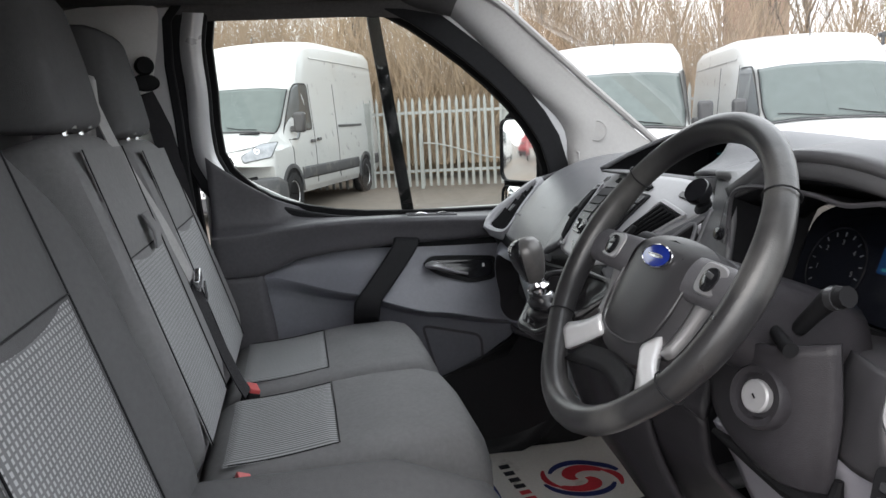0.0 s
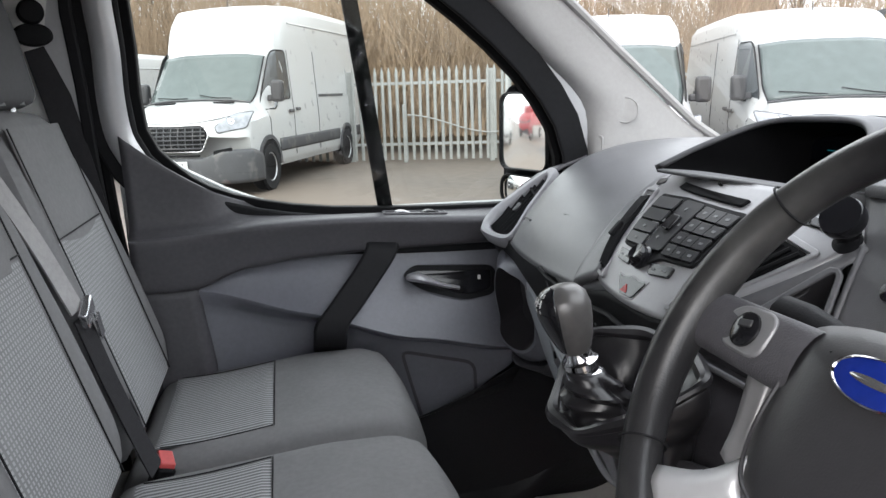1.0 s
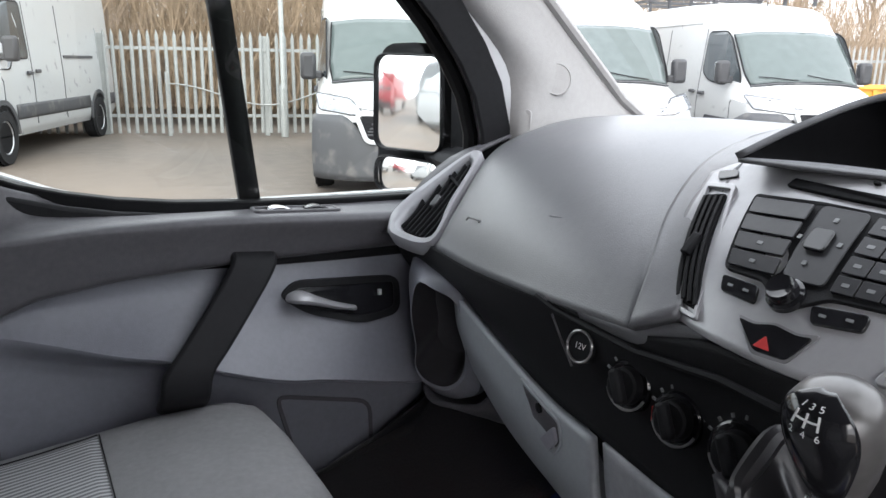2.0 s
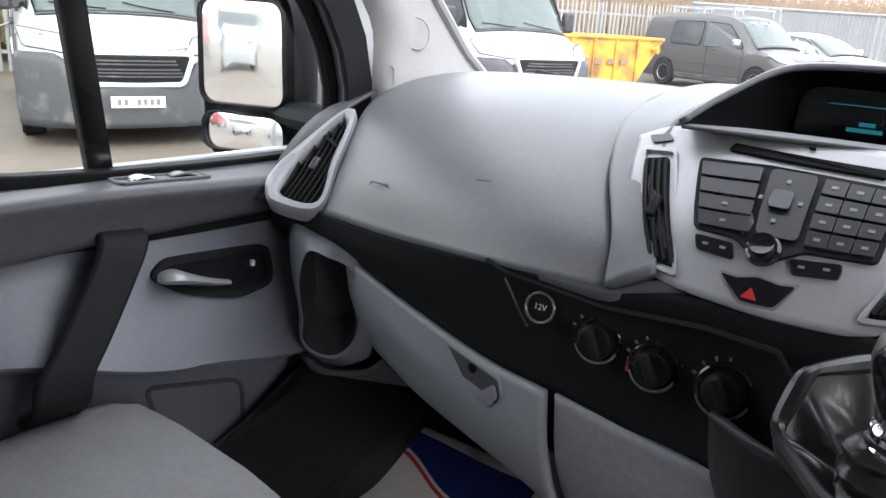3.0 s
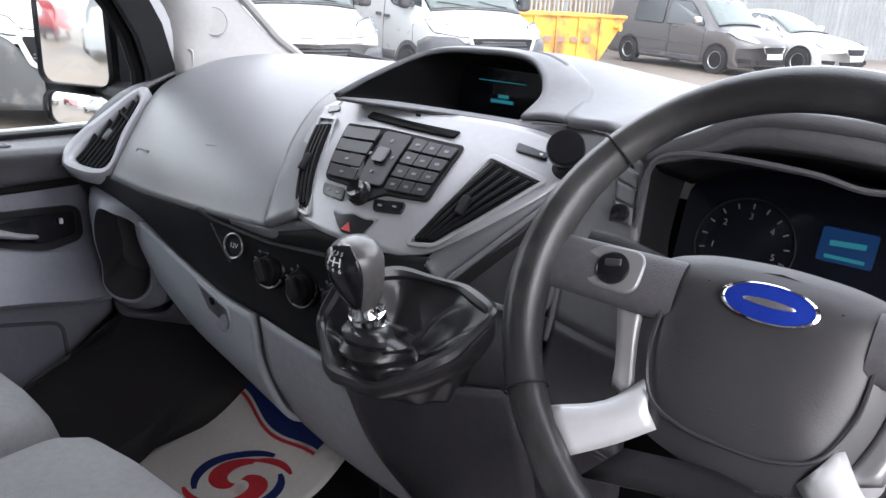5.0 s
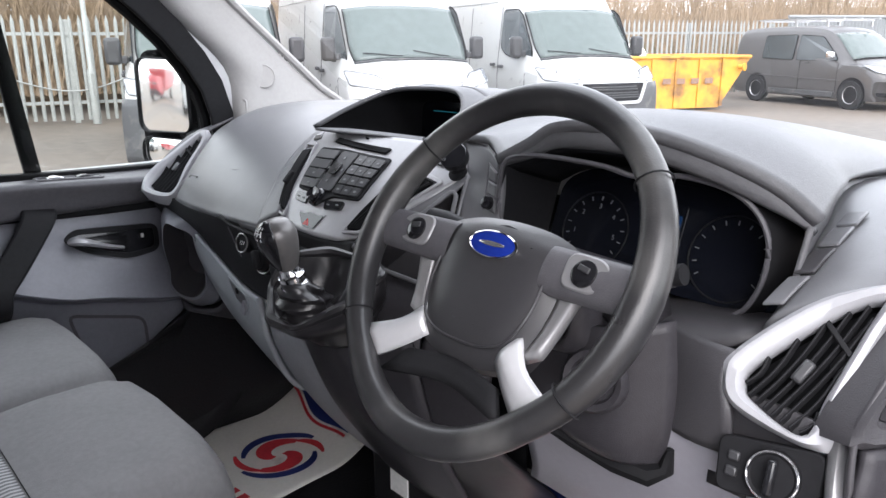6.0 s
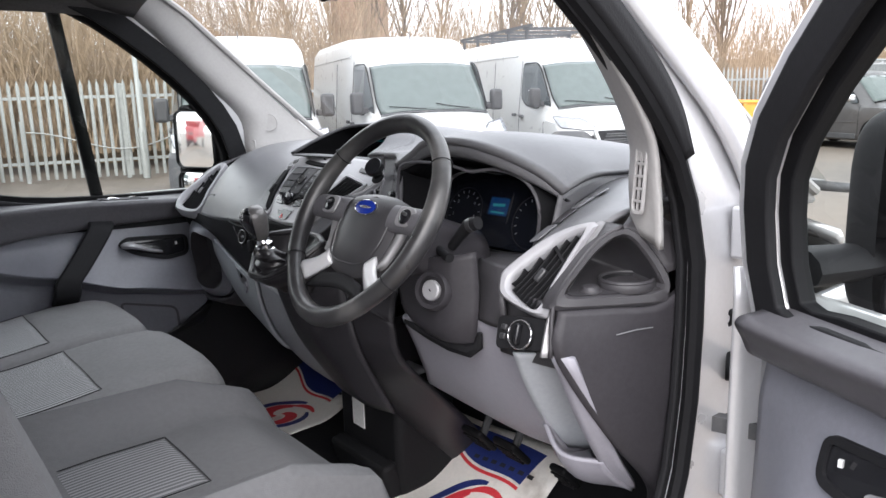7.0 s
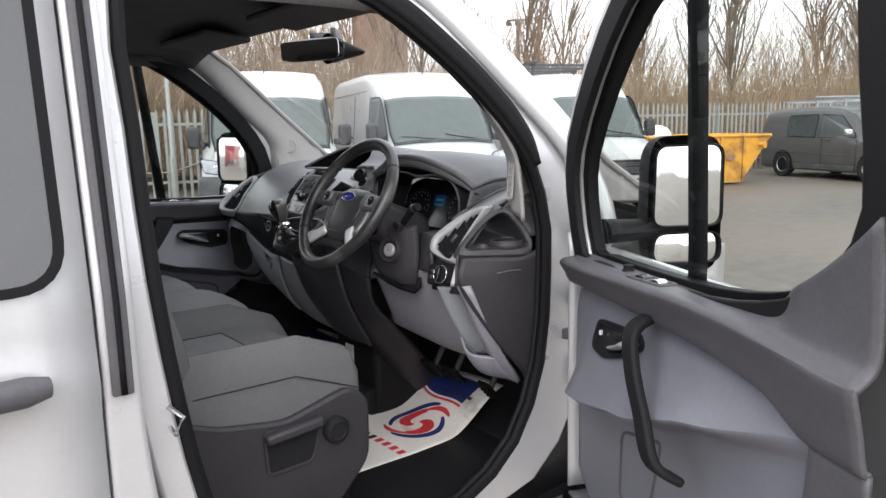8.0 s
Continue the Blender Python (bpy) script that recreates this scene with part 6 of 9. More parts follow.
# deep recess from the opening back to the glass
mouth = [V(p) + V((0.0015, 0, -0.001)) for p in brow[:7]] + [V(p) for p in sill[:0:-1]]
deep = [V(p) for p in ((0.856, 0.142, 1.368), (0.856, 0.140, 1.418), (0.856, 0.128, 1.440), (0.856, 0.06, 1.447), (0.856, 0.0, 1.445), (0.856, -0.034, 1.430), (0.856, -0.042, 1.400), (0.856, -0.040, 1.362), (0.856, 0.0, 1.350), (0.856, 0.05, 1.350), (0.856, 0.12, 1.350))]


def loop_at(ps, s):
    k = len(ps)
    i = int(s * k) % k
    return cr([ps[i - 1], ps[i], ps[(i + 1) % k], ps[(i + 2) % k]], 1 / 3 + (s * k - int(s * k)) / 3)


heart = V((0.858, 0.05, 1.40))
# its black stands in for the shade deep under the brow
part("display_recess", sheet(lambda s, t: loop_at(mouth, s % 1).lerp(loop_at(deep, s % 1), t / 0.8) if t < 0.81 else loop_at(deep, s % 1).lerp(heart, (t - 0.8) / 0.21), 66, 10, wrap=True), M_VOID, dash, "dark recess round the display")
dm = posed((0.848, 0.055, 1.402), (-1, 0.0, 0.06))
part("display_glass", plate(roundpoly(((-0.083, -0.05), (0.094, -0.05), (0.090, 0.020), (0.06, 0.038), (-0.06, 0.040), (-0.083, 0.030)), 0.010), dm, 0.004), M_LCD, dash, "dark information display", smooth=False)
part("display_line", box(dm @ V((-0.006, 0.0205, 0.006)), (0.084, 0.0010, 0.001), dm.to_3x3()), M_TEAL, dash, smooth=False)
part("display_bar", box(dm @ V((-0.001, -0.001, 0.006)), (0.018, 0.005, 0.001), dm.to_3x3()), M_TEAL, dash, "teal bars of display text", smooth=False)
part("display_bar", box(dm @ V((-0.003, -0.0085, 0.006)), (0.040, 0.005, 0.001), dm.to_3x3()), M_TEAL, dash, smooth=False)


# centre panel
def stack(y, z, lift=0.0):
    x = 0.53 + (z - 1.256) + 0.9 * (y - 0.07) ** 2 - 0.018 * math.sin(math.pi * min(1, max(0, (z - 1.25) / 0.13)))
    n = V((-0.72, 1.1 * (y - 0.07), 0.69)).normalized()
    return V((x, y, z)) + n * lift


def on_stack(name, pts, lo, hi, material, r=0.004, label="", bevel=0.0012, parent=None, turn=0):
    p0 = roundpoly(pts, r, 3)
    p = []
    for q, w in zip(p0, p0[1:] + p0[:1]):
        n = max(1, int((w - q).length / 0.012))
        p += [q.lerp(w, k / n) for k in range(n)]
    bm = bmesh.new()
    a = [bm.verts.new(stack(q.x, q.y, lo)) for q in p]
    b = [bm.verts.new(stack(q.x, q.y, hi)) for q in p]
    bm.faces.new(a)
    bm.faces.new(b[::-1])
    for i in range(len(p)):
        j = (i + 1) % len(p)
        bm.faces.new((a[i], a[j], b[j], b[i]))
    return part(name, bm, material, parent or dash, label, bevel=bevel)


face_rows = [[stack(y, z) for y, z in r] for r in (
    ((0.272, 1.373), (0.225, 1.390), (0.127, 1.395), (0.03, 1.3955), (-0.063, 1.394), (-0.126, 1.384), (-0.171, 1.358)),
    ((0.252, 1.335), (0.21, 1.347), (0.127, 1.352), (0.03, 1.352), (-0.055, 1.350), (-0.105, 1.342), (-0.146, 1.325)),
    ((0.224, 1.283), (0.185, 1.292), (0.12, 1.299), (0.04, 1.299), (-0.03, 1.298), (-0.07, 1.290), (-0.097, 1.284)),
    ((0.190, 1.256), (0.155, 1.250), (0.11, 1.2475), (0.051, 1.246), (0.0, 1.2465), (-0.027, 1.248), (-0.06, 1.258)))]
face = part("centre_panel", rows_sheet(face_rows, 24, 40), M_SILVER, dash, "satin silver centre panel", thick=0.012)
on_stack("cd_slot", ((0.147, 1.3805), (0.15, 1.3735), (-0.005, 1.3695), (-0.009, 1.3765)), -0.002, 0.0062, M_VOID, 0.002, "black disc slot")
on_stack("slot_catch", ((0.072, 1.3885), (0.072, 1.3865), (0.066, 1.3865), (0.066, 1.3885)), -0.002, 0.006, M_RUBBER, 0.001)
on_stack("key_field", ((0.177, 1.3635), (0.10, 1.3675), (0.045, 1.3665), (-0.028, 1.364), (-0.026, 1.305), (0.035, 1.303), (0.07, 1.285), (0.10, 1.303), (0.145, 1.303)), -0.002, 0.0042, M_BAND, 0.006, "dark key surround")


def bank(a, b, c, d, rows, cols, name, gap=0.06):
    """Keys in a slanted field: corners a, b across the top, d, c below."""
    a, b, c, d = V(a), V(b), V(c), V(d)

    def at(u, v):
        return (a * (1 - u) + b * u) * (1 - v) + (d * (1 - u) + c * u) * v
    for i in range(rows):
        for j in range(cols):
            g, h = gap / cols * 0.5, gap / rows * 1.2
            u0, u1, v0, v1 = j / cols + g / 2, (j + 1) / cols - g / 2, i / rows + h, (i + 1) / rows - h * 0.2
            on_stack(name, (at(u0, v0), at(u1, v0), at(u1, v1), at(u0, v1)), 0.0040, 0.0068, M_STKEY, 0.0012, bevel=0.0007)
            m = at((u0 + u1) / 2, v0 + (v1 - v0) * 0.5)
            if cols > 1 or i > 1:
                on_stack("key_mark", (m + V((0.003, 0.0012)), m + V((-0.003, 0.0012)), m + V((-0.003, -0.0012)), m + V((0.003, -0.0012))), 0.0066, 0.0072, M_DIM, 0.0005, bevel=0)


bank((0.172, 1.361), (0.103, 1.365), (0.089, 1.308), (0.142, 1.306), 4, 1, "radio_key", 0.1)
bank((0.044, 1.364), (-0.024, 1.361), (-0.021, 1.308), (0.038, 1.307), 4, 3, "number_key", 0.1)
on_stack("selector_pad", ((0.097, 1.3645), (0.05, 1.364), (0.044, 1.309), (0.084, 1.309)), 0.0040, 0.0058, M_STKEY, 0.006)
on_stack("select_key", ((0.085, 1.347), (0.064, 1.347), (0.062, 1.331), (0.083, 1.331)), 0.005, 0.0095, M_GLOSSBLK, 0.004, "gloss black select key")
for y, z in ((0.093, 1.339), (0.055, 1.339), (0.074, 1.355), (0.072, 1.322)):
    on_stack("key_mark", ((y + 0.002, z + 0.0015), (y - 0.002, z + 0.0015), (y - 0.002, z - 0.0015), (y + 0.002, z - 0.0015)), 0.0056, 0.0064, M_DIM, 0.0005, bevel=0)
part("volume_knob", lathe(((0.0165, 0), (0.0165, 0.006), (0.0135, 0.008), (0.013, 0.015), (0.0118, 0.0175), (0.009, 0.0165), (0.001, 0.0155)), Matrix.Translation(stack(0.07, 1.2975, 0.001)) @ axes((-0.72, 0, 0.69)).to_4x4(), 24), M_GLOSSBLK, dash, "gloss black volume knob")
on_stack("rocker_key", ((0.141, 1.2985), (0.099, 1.2985), (0.094, 1.285), (0.134, 1.286)), -0.001, 0.004, M_GLOSSBLK, 0.004)
on_stack("rocker_key", ((0.046, 1.2965), (0.0, 1.300), (-0.001, 1.288), (0.04, 1.284)), -0.001, 0.004, M_GLOSSBLK, 0.004)
for y, z in ((0.126, 1.292), (0.108, 1.292), (0.033, 1.291), (0.012, 1.293)):
    on_stack("key_mark", ((y + 0.003, z + 0.001), (y - 0.003, z + 0.001), (y - 0.003, z - 0.001), (y + 0.003, z - 0.001)), 0.0038, 0.0046, M_DIM, 0.0004, bevel=0)
on_stack("hazard_surround", ((0.105, 1.275), (0.085, 1.2735), (0.067, 1.278), (0.045, 1.2755), (0.027, 1.279), (0.043, 1.2515), (0.077, 1.250)), -0.001, 0.0015, M_POD, 0.004)
on_stack("hazard_switch", ((0.102, 1.272), (0.085, 1.271), (0.067, 1.2755), (0.045, 1.273), (0.031, 1.275), (0.045, 1.2535), (0.075, 1.2525)), 0.0, 0.003, M_GLOSSBLK, 0.004, "black hazard light switch")
on_stack("warning_triangle", ((0.0685, 1.2655), (0.0765, 1.2555), (0.0605, 1.2555)), 0.0025, 0.0036, M_TRI, 0.001, "red warning triangle", bevel=0)


def slats(corners, count, name, f0=0.1, f1=0.9, along=True, knob=True):
    """An air vent on the centre panel: black plate for its shaded well, frame and slats that follow its sides."""
    a, b, c, d = [V(q) for q in corners]
    on_stack("vent_well", corners, -0.003, 0.0032, M_VOID, 0.005)

    def at(u, v):
        return (a * (1 - u) + b * u) * (1 - v) + (d * (1 - u) + c * u) * v
    for i in range(count):
        u = (i + 0.5) / count
        bm = bmesh.new()
        tube([stack(*at(u, f0 * 0.3 + (1 - f0 * 0.6) * k / 8), 0.0035) for k in range(9)], 0.0026, 6, bm=bm, flat=1.2)
        part(name, bm, M_RUBBER, dash)
    if knob:
        m = at(0.5, 0.5)
        part("vent_tab", box(stack(m.x, m.y, 0.008), (0.010, 0.026, 0.009), axes((-0.72, 0, 0.69))), M_BAND, dash, bevel=0.002)


slats(((0.243, 1.352), (0.212, 1.358), (0.146, 1.264), (0.181, 1.266)), 4, "vent_slat")
slats(((-0.072, 1.354), (-0.137, 1.339), (-0.055, 1.266), (-0.03, 1.263)), 5, "vent_slat")
for pts, w in ((((0.252, 1.362), (0.206, 1.366), (0.141, 1.255), (0.187, 1.258)), 0.004), (((-0.066, 1.361), (-0.149, 1.342), (-0.06, 1.259), (-0.022, 1.256)), 0.005)):
    o = roundpoly(pts, 0.008, 4)
    part("vent_frame", ring(o, grow(o, -w), lambda a, b, c: stack(a, b, 0.001 + c), 0.005), M_SILVER, dash, "silver vent frame", bevel=0.0012)
on_stack("stack_switch", ((-0.085, 1.375), (-0.128, 1.3675), (-0.131, 1.361), (-0.09, 1.366)), -0.001, 0.004, M_GLOSSBLK, 0.004, "black rocker switch")
on_stack("stack_switch", ((0.255, 1.374), (0.228, 1.379), (0.219, 1.373), (0.244, 1.367)), -0.001, 0.004, M_GLOSSBLK, 0.004, "black rocker switch")
on_stack("switch_mark", ((-0.119, 1.3665), (-0.123, 1.366), (-0.124, 1.364), (-0.120, 1.3645)), 0.0035, 0.0045, M_INK, 0.0005, bevel=0)

# black band with the heater controls
band_rows = [
    [(0.575, 0.86, 1.20), (0.577, 0.742, 1.192), (0.547, 0.56, 1.199), (0.525, 0.37, 1.215), (0.524, 0.212, 1.224), (0.525, 0.12, 1.243), (0.528, 0.02, 1.243), (0.535, -0.06, 1.252)],
    [(0.575, 0.86, 1.165), (0.578, 0.742, 1.16), (0.556, 0.56, 1.155), (0.535, 0.37, 1.175), (0.532, 0.25, 1.165), (0.530, 0.12, 1.165), (0.520, 0.02, 1.18), (0.51, -0.06, 1.20)],
    [(0.60, 0.86, 1.125), (0.605, 0.70, 1.124), (0.594, 0.56, 1.088), (0.570, 0.40, 1.066), (0.553, 0.283, 1.066), (0.535, 0.12, 1.06), (0.50, 0.02, 1.08), (0.47, -0.06, 1.12)],
]
part("control_band", rows_sheet(band_rows, 16, 48), M_BAND, dash, "matt black control band", thick=0.012)
CN = V((-0.93, -0.12, 0.20)).normalized()
for y, z, x, s in ((0.219, 1.163, 0.528, 0.86), (0.150, 1.155, 0.526, 0.86), (0.073, 1.158, 0.520, 0.9)):
    c = Matrix.Translation((x, y, z)) @ axes(CN).to_4x4()
    dial = part("heater_dial", lathe(((0.0325 * s, -0.012), (0.0325 * s, 0.003), (0.030 * s, 0.005), (0.0275 * s, 0.004)), c, 32), M_GLOSSBLK, dash, "black rotary heater control")
    part("dial_rim", tube([c @ V((0.0295 * s * math.cos(a), 0.0295 * s * math.sin(a), 0.005)) for a in [math.radians(200 + 140 * i / 18) for i in range(19)]], 0.0016, 6), M_KNOBG, dial, "bright rim arc")
    part("dial_grip", lathe(((0.024 * s, 0.003), (0.022 * s, 0.014), (0.019 * s, 0.016), (0.001, 0.016)), c, 24), M_BAND, dial)
    part("dial_blade", box(c @ V((0, 0, 0.02)), (0.012, 0.042 * s, 0.014), c.to_3x3() @ Matrix.Rotation(0.5, 3, "Z")), M_BAND, dial, bevel=0.004)
    for k in range(7):
        a = math.radians(20 + 140 * k / 6)
        part("dial_mark", box(c @ V((0.037 * s * math.cos(a), 0.037 * s * math.sin(a), 0.001)), (0.004, 0.0025, 0.002), c.to_3x3() @ Matrix.Rotation(a, 3, "Z")), M_DIM, dial, smooth=False)
part("dial_mark", box(Matrix.Translation((0.535, 0.178, 1.150)) @ V((-0.012, 0, 0)), (0.004, 0.003, 0.016)), M_TRI, dash, smooth=False)
c = Matrix.Translation((0.525, 0.294, 1.181)) @ axes(CN).to_4x4() @ Matrix.Scale(0.78, 4)
sk12 = part("power_socket", lathe(((0.025, -0.01), (0.0245, 0.004), (0.0225, 0.006), (0.0205, 0.004), (0.0195, 0.002), (0.001, 0.003)), c, 28), M_BAND, dash, "round lidded power socket")
part("socket_rim", tube([c @ V((0.023 * math.cos(a), 0.023 * math.sin(a), 0.006)) for a in [2 * math.pi * i / 28 for i in range(28)]], 0.0018, 6, closed=True), M_KNOBG, sk12)
writing("socket_text", "12V", 0.013, c @ Matrix.Translation((0, 0, 0.0045)), M_INK, sk12)
part("card_slot", tube([(0.520, 0.345, 1.205), (0.524, 0.328, 1.175), (0.527, 0.312, 1.150)], 0.0014, 5), M_DARK, dash)
part("band_lip", tube([(0.517, 0.372, 1.221), (0.520, 0.34, 1.212), (0.521, 0.21, 1.206), (0.518, 0.1, 1.218), (0.512, 0.03, 1.218), (0.506, 0.005, 1.19), (0.50, 0.0, 1.15)], 0.004, 6), M_BAND, dash)

# lipped openings
def loop_frame(pts):
    """A frame whose z looks out of a loop of points, to the rear."""
    c = sum(pts, V((0, 0, 0))) / len(pts)
    n = V((0, 0, 0))
    for i in range(len(pts)):
        n += (pts[i - 1] - c).cross(pts[i] - c)
    n = n.normalized()
    if n.dot(V((-0.3, -1.6, 1.45)) - c) < 0:
        n = -n
    return Matrix.Translation(c) @ axes(n).to_4x4()


def around(pts, m, n):
    """n points of a closed curve through pts, at even angles about the frame m."""
    k = len(pts)
    inv = m.inverted()
    fine = []
    for i in range(k):
        for j in range(6):
            fine.append(inv @ cr([pts[i - 1], pts[i], pts[(i + 1) % k], pts[(i + 2) % k]], 1 / 3 + j / 18))
    out = []
    for i in range(n):
        a = 2 * math.pi * i / n
        d = V((math.cos(a), math.sin(a)))
        best = None
        for q, r in zip(fine, fine[1:] + fine[:1]):
            cq, cr_ = d.x * q.y - d.y * q.x, d.x * r.y - d.y * r.x
            if cq * cr_ <= 0 and abs(cq - cr_) > 1e-12:
                h = q.lerp(r, cq / (cq - cr_))
                if h.xy.dot(d) > 0 and (best is None or h.xy.length > best.xy.length):
                    best = h
        out.append(best)
    return out


def lipped(out, hole, m, steps, n=72):
    """Rings between an outer and an inner loop: steps of (share towards the hole, height, scale)."""
    a, b = around(out, m, n), around(hole, m, n)
    bm = bmesh.new()
    rs = []
    for f, h, k in steps:
        rs.append([bm.verts.new(m @ (V((p.x * k, p.y * k, p.z)).lerp(V((q.x * k, q.y * k, q.z)), f) + V((0, 0, h)))) for p, q in zip(a, b)])
    for p, q in zip(rs, rs[1:]):
        for j in range(n):
            bm.faces.new((p[j], p[(j + 1) % n], q[(j + 1) % n], q[j]))
    return bm, rs


def chord(poly, o, d):
    """Where a line through o along d enters and leaves a flat outline."""
    hits = []
    for q, r in zip(poly, poly[1:] + poly[:1]):
        e = r - q
        w = d.x * e.y - d.y * e.x
        if abs(w) > 1e-9:
            u = ((q.x - o.x) * d.y - (q.y - o.y) * d.x) / w
            if 0 <= u <= 1:
                hits.append((q + e * u - o).dot(d))
    return (min(hits), max(hits)) if len(hits) > 1 else None


# glovebox, cup holder and lower centre
glove = [[(0.606, 0.700, 1.122), (0.595, 0.56, 1.086), (0.571, 0.40, 1.064), (0.554, 0.290, 1.064)],
         [(0.618, 0.695, 1.05), (0.60, 0.56, 1.01), (0.582, 0.40, 0.97), (0.572, 0.288, 0.96)],
         [(0.668, 0.69, 0.955), (0.650, 0.56, 0.915), (0.640, 0.40, 0.88), (0.632, 0.284, 0.85)],
         [(0.80, 0.69, 0.93), (0.79, 0.56, 0.89), (0.78, 0.40, 0.85), (0.77, 0.284, 0.83)]]
gb = part("glovebox_lid", rows_sheet(glove, 26, 24), M_GLOVE, dash, "pale grey glovebox lid", thick=0.01)
lm = posed((0.5655, 0.42, 1.035), (-0.98, 0.147, -0.115))
lp = roundpoly(((-0.048, 0.031), (0.058, 0.015), (0.063, -0.014), (0.038, -0.043), (0.002, -0.036)), 0.007, 3)
part("latch_recess", ring(grow(lp, 0.002), grow(lp, -0.003), lambda a, b, q: lm @ V((a, b, q - 0.003)), 0.005), M_GLOVE, gb, bevel=0.001)
part("latch_recess_back", plate(grow(lp, -0.002), lm, 0.001), M_DARK, gb, smooth=False)
part("latch_tab", plate(roundpoly(((0.050, 0.006), (0.056, -0.014), (0.035, -0.037), (0.010, -0.031)), 0.006, 3), lm @ Matrix.Translation((0, 0, 0.001)), 0.005), M_KNEE, gb, "bright latch tab", bevel=0.002)
part("latch_lock", lathe(((0.007, 0), (0.007, 0.003), (0.002, 0.004)), lm @ Matrix.Translation((0.008, 0.012, 0.001)), 14), M_RUBBER, gb)
lowc = [[(0.552, 0.279, 1.062), (0.538, 0.18, 1.06), (0.518, 0.08, 1.065), (0.515, -0.02, 1.07), (0.53, -0.12, 1.07)],
        [(0.570, 0.277, 0.96), (0.556, 0.18, 0.96), (0.540, 0.08, 0.965), (0.538, -0.02, 0.965), (0.55, -0.13, 0.965)],
        [(0.625, 0.275, 0.852), (0.606, 0.18, 0.850), (0.594, 0.08, 0.848), (0.590, -0.03, 0.846), (0.600, -0.14, 0.85)],
        [(0.655, 0.274, 0.838), (0.64, 0.18, 0.838), (0.63, 0.08, 0.838), (0.63, -0.03, 0.838), (0.64, -0.14, 0.84)],
        [(0.80, 0.272, 0.845), (0.80, 0.18, 0.845), (0.80, 0.08, 0.845), (0.80, -0.03, 0.845), (0.80, -0.14, 0.845)]]
part("lower_centre_panel", rows_sheet(lowc, 30, 20), M_LOWC, dash, "grey lower centre panel", thick=0.01)
pco = [V(p) for p in ((0.567, 0.80, 1.155), (0.570, 0.735, 1.15), (0.585, 0.69, 1.142), (0.604, 0.668, 1.11), (0.622, 0.668, 1.03), (0.642, 0.675, 0.955), (0.648, 0.695, 0.925), (0.628, 0.735, 0.905), (0.598, 0.772, 0.915), (0.578, 0.79, 0.95), (0.572, 0.79, 1.02), (0.565, 0.80, 1.09))]
pch = [V(p) for p in ((0.548, 0.735, 1.135), (0.565, 0.708, 1.128), (0.593, 0.683, 1.105), (0.613, 0.687, 1.031), (0.619, 0.704, 0.97), (0.603, 0.73, 0.941), (0.577, 0.754, 0.949), (0.562, 0.765, 0.976), (0.560, 0.76, 1.014), (0.548, 0.755, 1.08))]
pcm = loop_frame(pch)
bm, rs = lipped(pco, pch, pcm, ((0, -0.16, 1.05), (0, -0.012, 1.0), (0.15, -0.002, 1), (0.5, 0.0, 1), (0.85, 0.004, 1), (1, 0.0, 1)))
cupz = part("cup_holder", bm, M_DOORLOW, dash, "moulded grey cup holder")
bm, rs = lipped(pco, pch, pcm, ((1.0, 0.0, 1.0), (1, -0.01, 0.985), (1, -0.05, 0.93), (1, -0.085, 0.8), (1, -0.09, 0.3)))
bm.faces.new(rs[-1])
part("cup_well", bm, M_DASHEND, cupz, "deep hollow of the cup holder")
part("cup_base", rows_sheet([[(0.648, 0.66, 0.945), (0.640, 0.70, 0.912), (0.60, 0.775, 0.905), (0.62, 0.85, 0.93)],
                             [(0.70, 0.62, 0.895), (0.70, 0.69, 0.878), (0.69, 0.77, 0.875), (0.70, 0.85, 0.90)],
                             [(0.80, 0.60, 0.885), (0.80, 0.69, 0.872), (0.80, 0.77, 0.872), (0.80, 0.85, 0.89)]], 10, 14), M_DARK, cupz, thick=0.01)
part("dash_underside", rows_sheet([[(0.74, 0.86, 0.92), (0.74, 0.5, 0.875), (0.74, 0.28, 0.835)], [(1.2, 0.86, 0.95), (1.2, 0.5, 0.95), (1.2, 0.28, 0.95)]], 4, 6), M_MATT, dash, thick=0.01)

